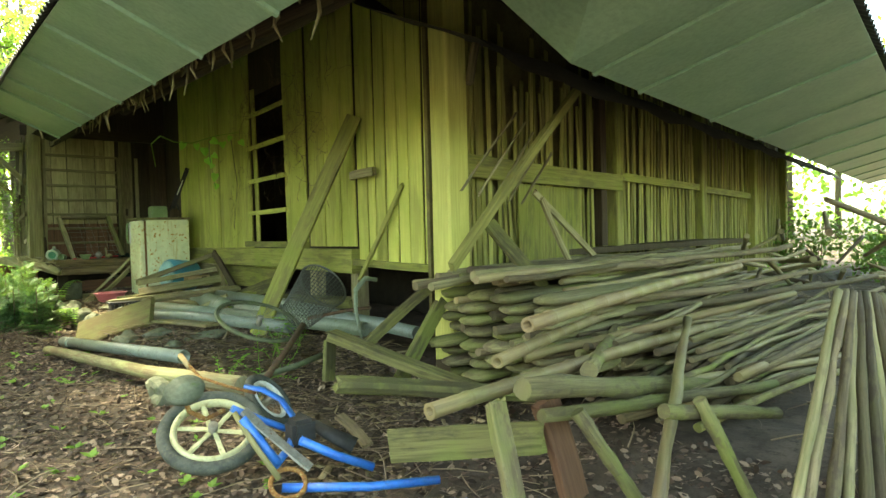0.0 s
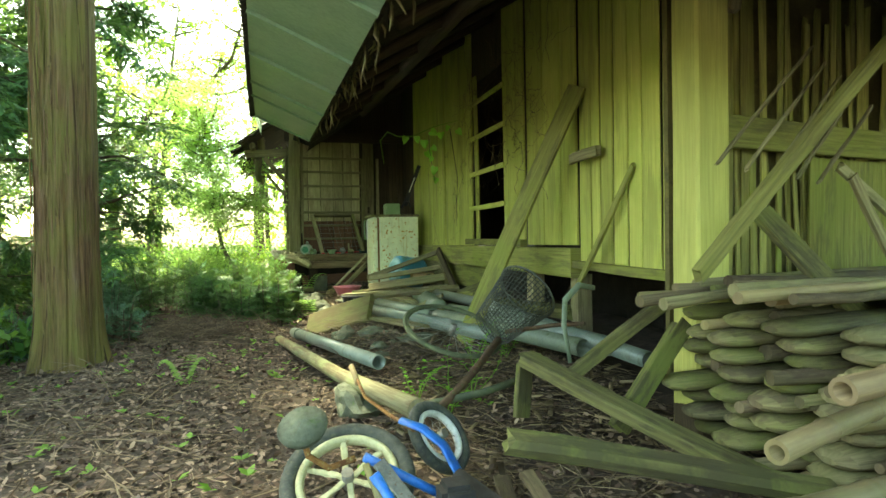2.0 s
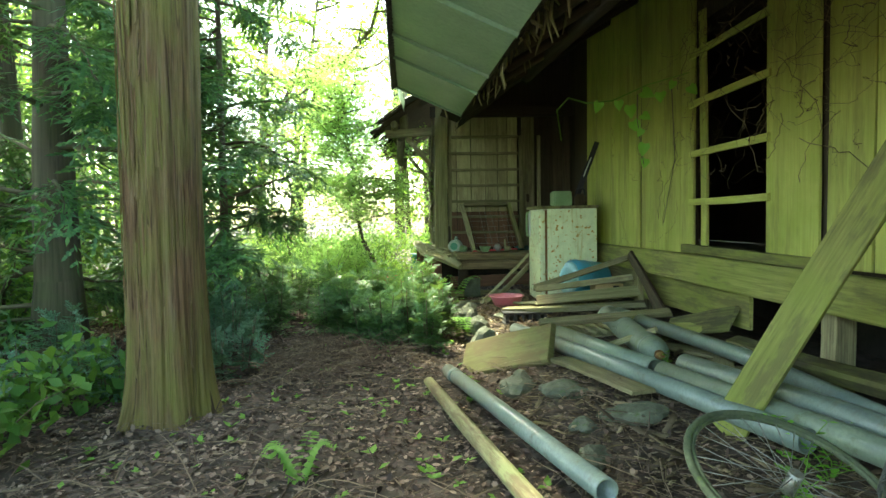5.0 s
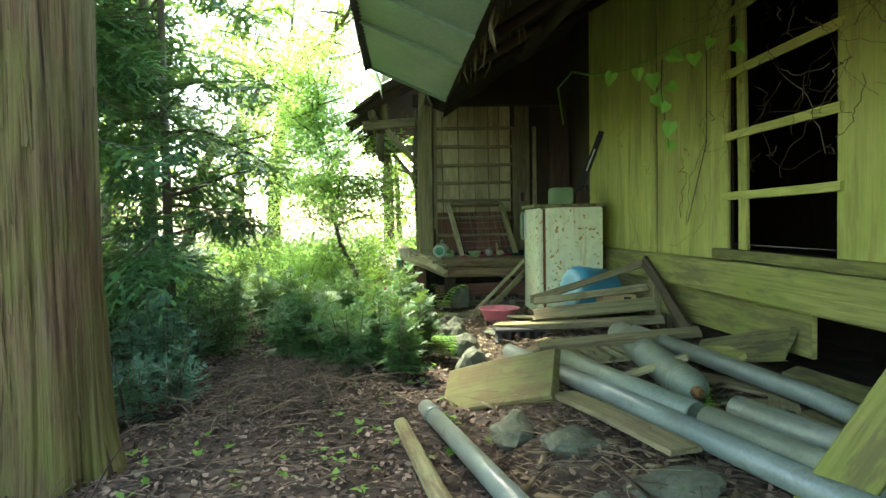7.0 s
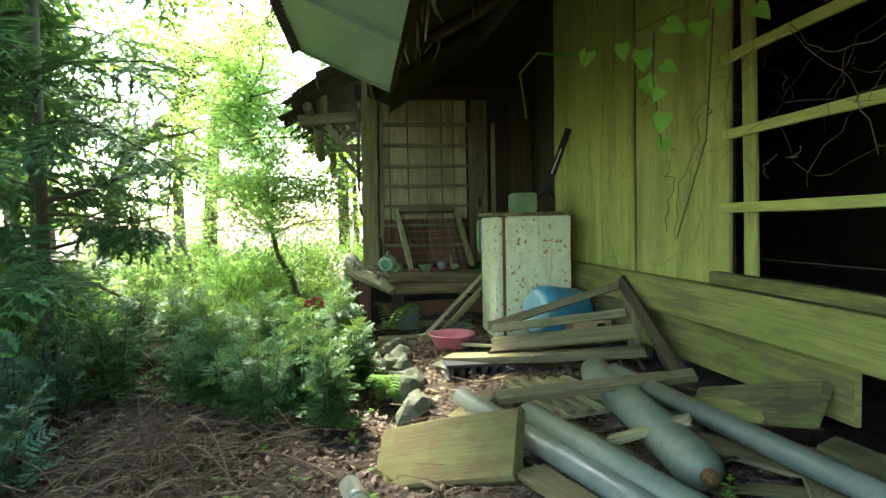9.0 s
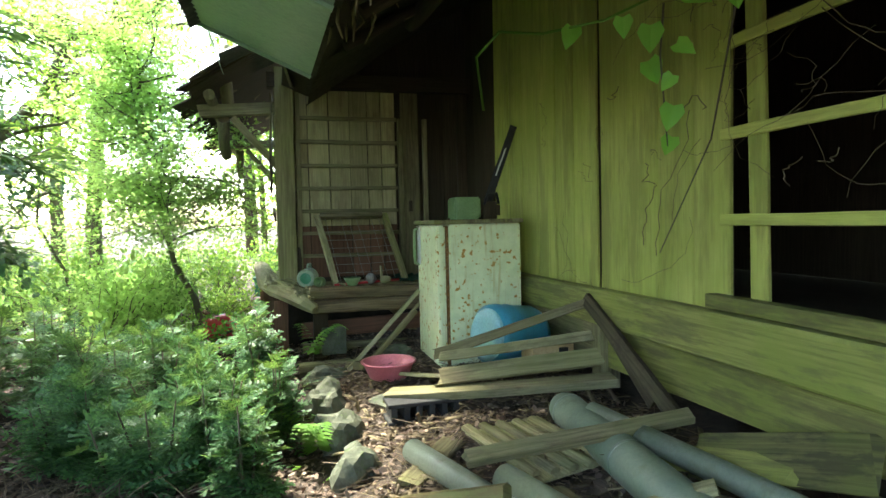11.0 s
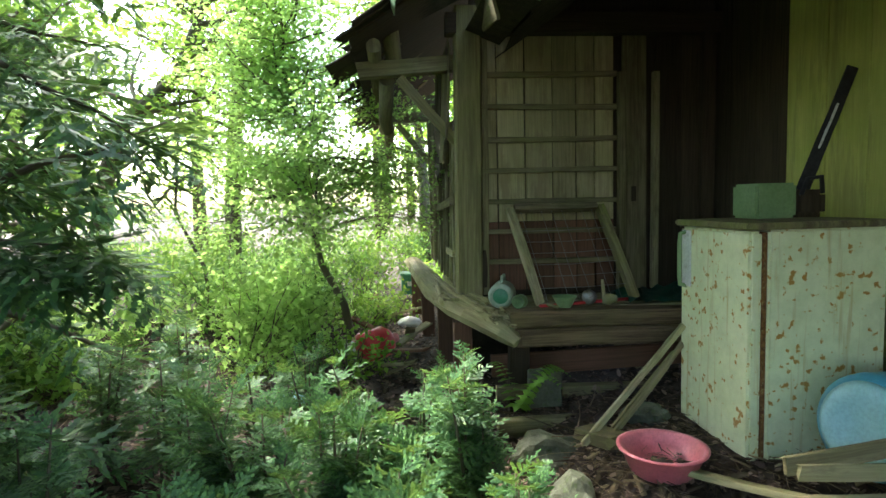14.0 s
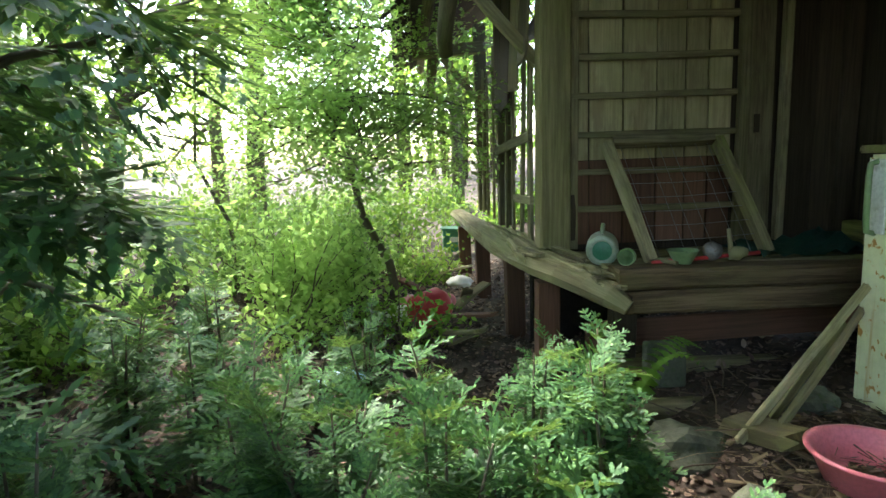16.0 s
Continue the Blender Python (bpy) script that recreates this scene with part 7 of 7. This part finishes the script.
def litter():
    """Dead leaves, twigs and sprouts on the ground."""
    rg = np.random.default_rng(8)
    n = 125000
    x = rg.uniform(-4.5, 2.4, n)
    y = rg.uniform(-2.8, 13.5, n)
    keep = (x < 0.75) | (rg.random(n) < 0.75)
    x, y = x[keep], y[keep]
    n = len(x)
    z = np.array([ground_z(a, b) for a, b in zip(x, y)]) + rg.uniform(0.002, 0.03, n)
    P = np.stack([x, y, z], 1)
    D = unit(rg.normal(0, 1, (n, 3)) * np.array((1, 1, 0.25)))
    up = unit(np.array([(0, 0, 1.0)]) + rg.normal(0, 0.38, (n, 3)))
    tv = np.array([(0, 0, 0), (0.26, 0.3, 0.10), (0.22, 0.75, 0.06), (0, 1, 0.12), (-0.22, 0.72, 0.10), (-0.27, 0.3, 0.04)])
    tf = np.array([(0, 1, 2, 3), (0, 3, 4, 5)])
    v, f = scatter(tv, tf, P, rot_frames(D, up), rg.uniform(0.018, 0.06, n))
    tagged(new("leaf_litter", mesh_from("leaf_litter", v, f, LITTER)), "brown dead leaves covering the forest floor", "leaves", kind="stuff")
    # twigs
    m = 9000
    x, y = rg.uniform(-4, 1.6, m), rg.uniform(-2.5, 9.5, m)
    z = np.array([ground_z(a, b) for a, b in zip(x, y)]) + rg.uniform(0.008, 0.045, m)
    a = rg.uniform(0, 6.28, m)
    D = np.stack([np.cos(a), np.sin(a), rg.normal(0, 0.12, m)], 1)
    tv = np.array([(0.012, 0, 0), (-0.012, 0, 0), (0, 0, 0.018), (0.06, 0.5, 0.01), (0.036, 0.5, 0.01), (0.048, 0.5, 0.026), (0.006, 1, 0), (-0.006, 1, 0), (0, 1, 0.01)])
    tf = np.array([(0, 1, 4, 3), (1, 2, 5, 4), (2, 0, 3, 5), (3, 4, 7, 6), (4, 5, 8, 7), (5, 3, 6, 8)])
    v, f = scatter(tv, tf, np.stack([x, y, z], 1), rot_frames(unit(D), np.tile((0, 0, 1.0), (m, 1))), 0.06 + 0.32 * rg.random(m) ** 2.2)
    tagged(new("fallen_twigs", mesh_from("fallen_twigs", v, f, TWIG)), "thin dry twigs scattered on dead leaves", "twigs", kind="stuff")
    # green sprouts
    k = 420
    x, y = rg.uniform(-3.6, 0.7, k), rg.uniform(0.8, 8.5, k)
    P, D, S = [], [], []
    for a, b in zip(x, y):
        g = ground_z(a, b)
        for j in range(rg.integers(2, 6)):
            t = rg.uniform(0, 6.28)
            P.append((a, b, g + 0.03))
            D.append((math.cos(t), math.sin(t), rg.uniform(0.1, 0.8)))
            S.append(rg.uniform(0.03, 0.075))
    P, D = np.array(P), unit(np.array(D))
    v, f = scatter(LEAF_V, LEAF_F, P, rot_frames(D, np.tile((0, 0, 1.0), (len(P), 1))), np.array(S))
    tagged(new("seedling_sprouts", mesh_from("seedling_sprouts", v, f, FERN)), "small green sprouts between dead leaves", "sprouts", kind="stuff")


litter()


def bank_debris():
    """Splinters, bark chips and straw on the soil between the pipes and the wall."""
    rg = np.random.default_rng(19)
    n = 5200
    x, y = rg.uniform(0.75, 2.5, n), rg.uniform(0.6, 8.6, n)
    z = np.array([ground_z(a, b) for a, b in zip(x, y)]) + rg.uniform(0.004, 0.035, n)
    tv = np.array([(-0.10, 0, 0), (0.10, 0.04, 0), (0.13, 0.9, 0.02), (-0.08, 1.0, 0.03), (-0.10, 0, 0.035), (0.10, 0.04, 0.05), (0.13, 0.9, 0.06), (-0.08, 1.0, 0.06)])
    tf = np.array([(4, 5, 6, 7), (0, 1, 5, 4), (1, 2, 6, 5), (2, 3, 7, 6), (3, 0, 4, 7)])
    D = unit(rg.normal(0, 1, (n, 3)) * np.array((1, 1, 0.18)))
    v, f = scatter(tv, tf, np.stack([x, y, z], 1), rot_frames(D, unit(np.array([(0, 0, 1.0)]) + rg.normal(0, 0.25, (n, 3)))), 0.025 + 0.13 * rg.random(n) ** 2.5)
    tagged(new("wood_chips", mesh_from("wood_chips", v, f, CHIPS)), "pale splinters and bark chips on the soil bank", "wood chips", kind="stuff")
    m = 2600
    x, y = rg.uniform(0.8, 2.45, m), rg.uniform(1.0, 8.7, m)
    z = np.array([ground_z(a, b) for a, b in zip(x, y)]) + rg.uniform(0.006, 0.05, m)
    tv = np.array([(0.006, 0, 0), (-0.006, 0, 0), (0, 0, 0.01), (0.04, 0.5, 0.03), (0.028, 0.5, 0.03), (0.034, 0.5, 0.04), (0.004, 1, 0), (-0.004, 1, 0), (0, 1, 0.006)])
    tf = np.array([(0, 1, 4, 3), (1, 2, 5, 4), (2, 0, 3, 5), (3, 4, 7, 6), (4, 5, 8, 7), (5, 3, 6, 8)])
    a = rg.uniform(0, 6.28, m)
    v, f = scatter(tv, tf, np.stack([x, y, z], 1), rot_frames(unit(np.stack([np.cos(a), np.sin(a), rg.normal(0, 0.1, m)], 1)), np.tile((0, 0, 1.0), (m, 1))), rg.uniform(0.08, 0.34, m))
    tagged(new("dry_straw", mesh_from("dry_straw", v, f, CHIPS)), "loose dry straw strewn over the soil bank", "straw", kind="stuff")


bank_debris()


def vine():
    """A climber with broad leaves in front of the wall."""
    rg = np.random.default_rng(4)
    t = thing("climbing_vine", (1.9, 6.3, 2.3), "thin climbing vine with a few bright heart-shaped leaves", "vine")
    main = [(1.55, 6.75, 2.55), (1.50, 6.72, 2.85), (1.56, 6.5, 2.93), (1.62, 6.1, 2.80), (1.72, 5.7, 2.74), (1.86, 5.3, 2.78), (2.05, 5.0, 2.80)]
    part("stem", tube(bmesh.new(), main, [0.007, 0.008, 0.008, 0.007, 0.006, 0.005, 0.003], 6), FERN, t)
    for a, b in (((1.86, 5.5, 2.75), (1.95, 5.6, 2.2)), ((2.05, 5.3, 2.8), (2.42, 6.3, 1.7))):
        part("stem", tube(bmesh.new(), [a, (np.array(a) + np.array(b)) / 2 + rg.normal(0, 0.05, 3), b], [0.005, 0.004, 0.003], 5), BARK, t)
    hv = np.array([(0, 0, 0), (0.34, -0.12, 0.04), (0.5, 0.22, 0.06), (0.3, 0.65, 0.02), (0, 1.05, -0.1), (-0.3, 0.65, 0.02), (-0.5, 0.22, 0.06), (-0.34, -0.12, 0.04)])
    for c in ((1.68, 5.9, 2.77), (1.74, 5.6, 2.72), (1.80, 5.5, 2.66), (1.84, 5.35, 2.74), (1.92, 5.2, 2.70), (1.98, 5.1, 2.76), (1.88, 5.45, 2.58), (1.90, 5.5, 2.47), (1.94, 5.55, 2.36), (1.86, 5.6, 2.55), (2.05, 5.0, 2.70), (1.97, 5.6, 2.24)):
        bm = bmesh.new()
        d = unit(np.array([(rg.normal(0, 0.5), rg.normal(0, 0.5), -0.8)]))
        R = rot_frames(d, np.array([(-0.5, -0.8, 0.3)]))[0]
        s = rg.uniform(0.06, 0.105)
        vs = [bm.verts.new(np.array(c) + R @ (p * s)) for p in hv]
        for i in range(1, 7):
            bm.faces.new((vs[0], vs[i], vs[i + 1]))
        part("leaf", bm, VINE, t)
    return t


vine()


def dry_creeper():
    """Dead tendrils over the window and the boards."""
    rg = np.random.default_rng(14)
    t = thing("dry_creeper", (2.45, 5.3, 1.5), "dead brown creeper over the window opening and boards", "vine")
    for k in range(166):
        y0, z0 = (rg.uniform(3.6, 6.0), 3.4 - 1.3 * rg.random() ** 1.8) if k < 150 else (rg.uniform(5.8, 8.2), rg.uniform(1.4, 2.7))
        pts = limb_pts(rg, (2.455, y0, z0), (0, rg.normal(0, 1), rg.normal(-0.2, 0.6)), rg.uniform(0.12, 0.5) if k % 3 else rg.uniform(0.5, 1.1), 11, 1.3 if k % 3 else 0.7)
        pts[:, 0] = 2.455 + rg.normal(0, 0.012, len(pts))
        part("tendril", tube(bmesh.new(), pts, 0.0013 if k % 4 else 0.0026, 4), CHIPS, t)
    return t


dry_creeper()


def weed(x, y, h, seed):
    """A lanky weed: a few bent stems with pairs of small leaves."""
    rg = np.random.default_rng(seed)
    z = ground_z(x, y)
    t = thing("weed", (x, y, z), "lanky yellow-green weed growing through the rubbish", "weed", "weeds")
    P, D = [], []
    for k in range(4):
        pts = limb_pts(rg, (x, y, z), (rg.normal(0, 0.5), rg.normal(0, 0.5), 1), h * rg.uniform(0.6, 1.1), 7, 0.5, -0.3)
        part("stem", tube(bmesh.new(), pts, [0.004, 0.004, 0.0035, 0.003, 0.003, 0.002, 0.002, 0.0015], 5), FERN, t)
        for p in pts[2:]:
            a = rg.uniform(0, 6.28)
            for sd in (0, 3.1):
                P.append(p)
                D.append((math.cos(a + sd), math.sin(a + sd), 0.2))
    P = np.array(P)
    v, f = scatter(LEAF_V, LEAF_F, P, rot_frames(unit(np.array(D)), np.tile((0, 0, 1.0), (len(P), 1))), rg.uniform(0.03, 0.06, len(P)))
    mesh_part("leaves", v, f, VINE, t)
    return t


for i, (x, y, h) in enumerate(((1.12, 2.35, 0.5), (1.35, 2.55, 0.55), (1.52, 3.05, 0.5), (1.72, 4.7, 0.3), (1.02, 2.7, 0.35), (1.9, 3.3, 0.4))):
    weed(x, y, h, 900 + i)


def brush_heap(cx, cy, rx, ry, n, seed, label):
    """A low tangle of dry bent sprays and twigs."""
    rg = np.random.default_rng(seed)
    x, y = cx + rg.normal(0, rx, n), cy + rg.normal(0, ry, n)
    z = np.array([ground_z(a, b) for a, b in zip(x, y)]) + np.abs(rg.normal(0, 0.05, n)) + 0.01
    D = unit(np.stack([rg.normal(0, 1, n), rg.normal(0, 1, n), rg.normal(0.05, 0.22, n)], 1))
    tv, tf = [], []
    for i in range(6):
        t = i / 5
        c, r = np.array((0.10 * math.sin(2.6 * t), t, 0.16 * math.sin(3.1 * t))), 0.011 * (1 - 0.7 * t)
        tv += [c + (r, 0, 0), c + (-r, 0, 0), c + (0, 0, 1.5 * r)]
        if i:
            o = 3 * i
            tf += [(o - 3 + a, o - 3 + b, o + b, o + a) for a, b in ((0, 1), (1, 2), (2, 0))]
    v, f = scatter(tv, tf, np.stack([x, y, z], 1), rot_frames(D, unit(np.array([(0, 0, 1.0)]) + rg.normal(0, 0.6, (n, 3)))), rg.uniform(0.15, 0.5, n))
    tagged(new("dry_brush", mesh_from("dry_brush", v, f, TWIG)), label, "brush", kind="stuff")


brush_heap(-0.85, 6.35, 0.36, 0.42, 1100, 81, "tangle of dry bent cypress twigs between the seedlings")
brush_heap(-1.2, 3.2, 0.9, 0.5, 260, 82, "thin dry twigs on dead leaves by the cedar")
brush_heap(7.6, 0.0, 2.6, 0.9, 1800, 83, "tangle of dry twigs beyond the pole heap")


def fern(x, y, z, seed, n=5, L=0.35):
    rg = np.random.default_rng(seed)
    t = thing("fern", (x, y, z), "small fern frond growing from the bank", "fern", "ferns")
    for k in range(n):
        a = rg.uniform(0, 6.28)
        parts = []
        for i in range(14):
            u = i / 14
            p = np.array((x, y, z)) + np.array((math.cos(a), math.sin(a), 0)) * L * u + np.array((0, 0, 0.22 * math.sin(u * 2.4)))
            for sd in (-1, 1):
                d = np.array((math.cos(a + sd * 1.2), math.sin(a + sd * 1.2), -0.1))
                parts.append(scatter(LEAF_V, LEAF_F, p[None], rot_frames(d[None], np.array([(0, 0, 1.0)])), np.array([0.09 * (1 - u) + 0.015])))
        v, f = join(parts)
        mesh_part("frond", v, f, FERN, t)
    return t


for i, (x, y, z) in enumerate(((0.62, 8.9, 0.75), (0.55, 7.2, 0.5), (-2.6, 3.4, 0.36), (-0.6, 3.9, 0.38))):
    fern(x, y, z, 60 + i, 5, 0.35 if i < 2 else 0.2)
solo("straw_wisp", board(bmesh.new(), (0.95, 8.62, 0.67), (1.08, 8.28, 0.72), 0.16, 0.07, rng=random.Random(6), ragged=0.05), BAMBOO, "frayed wisp of dry straw on the soil", "straw")
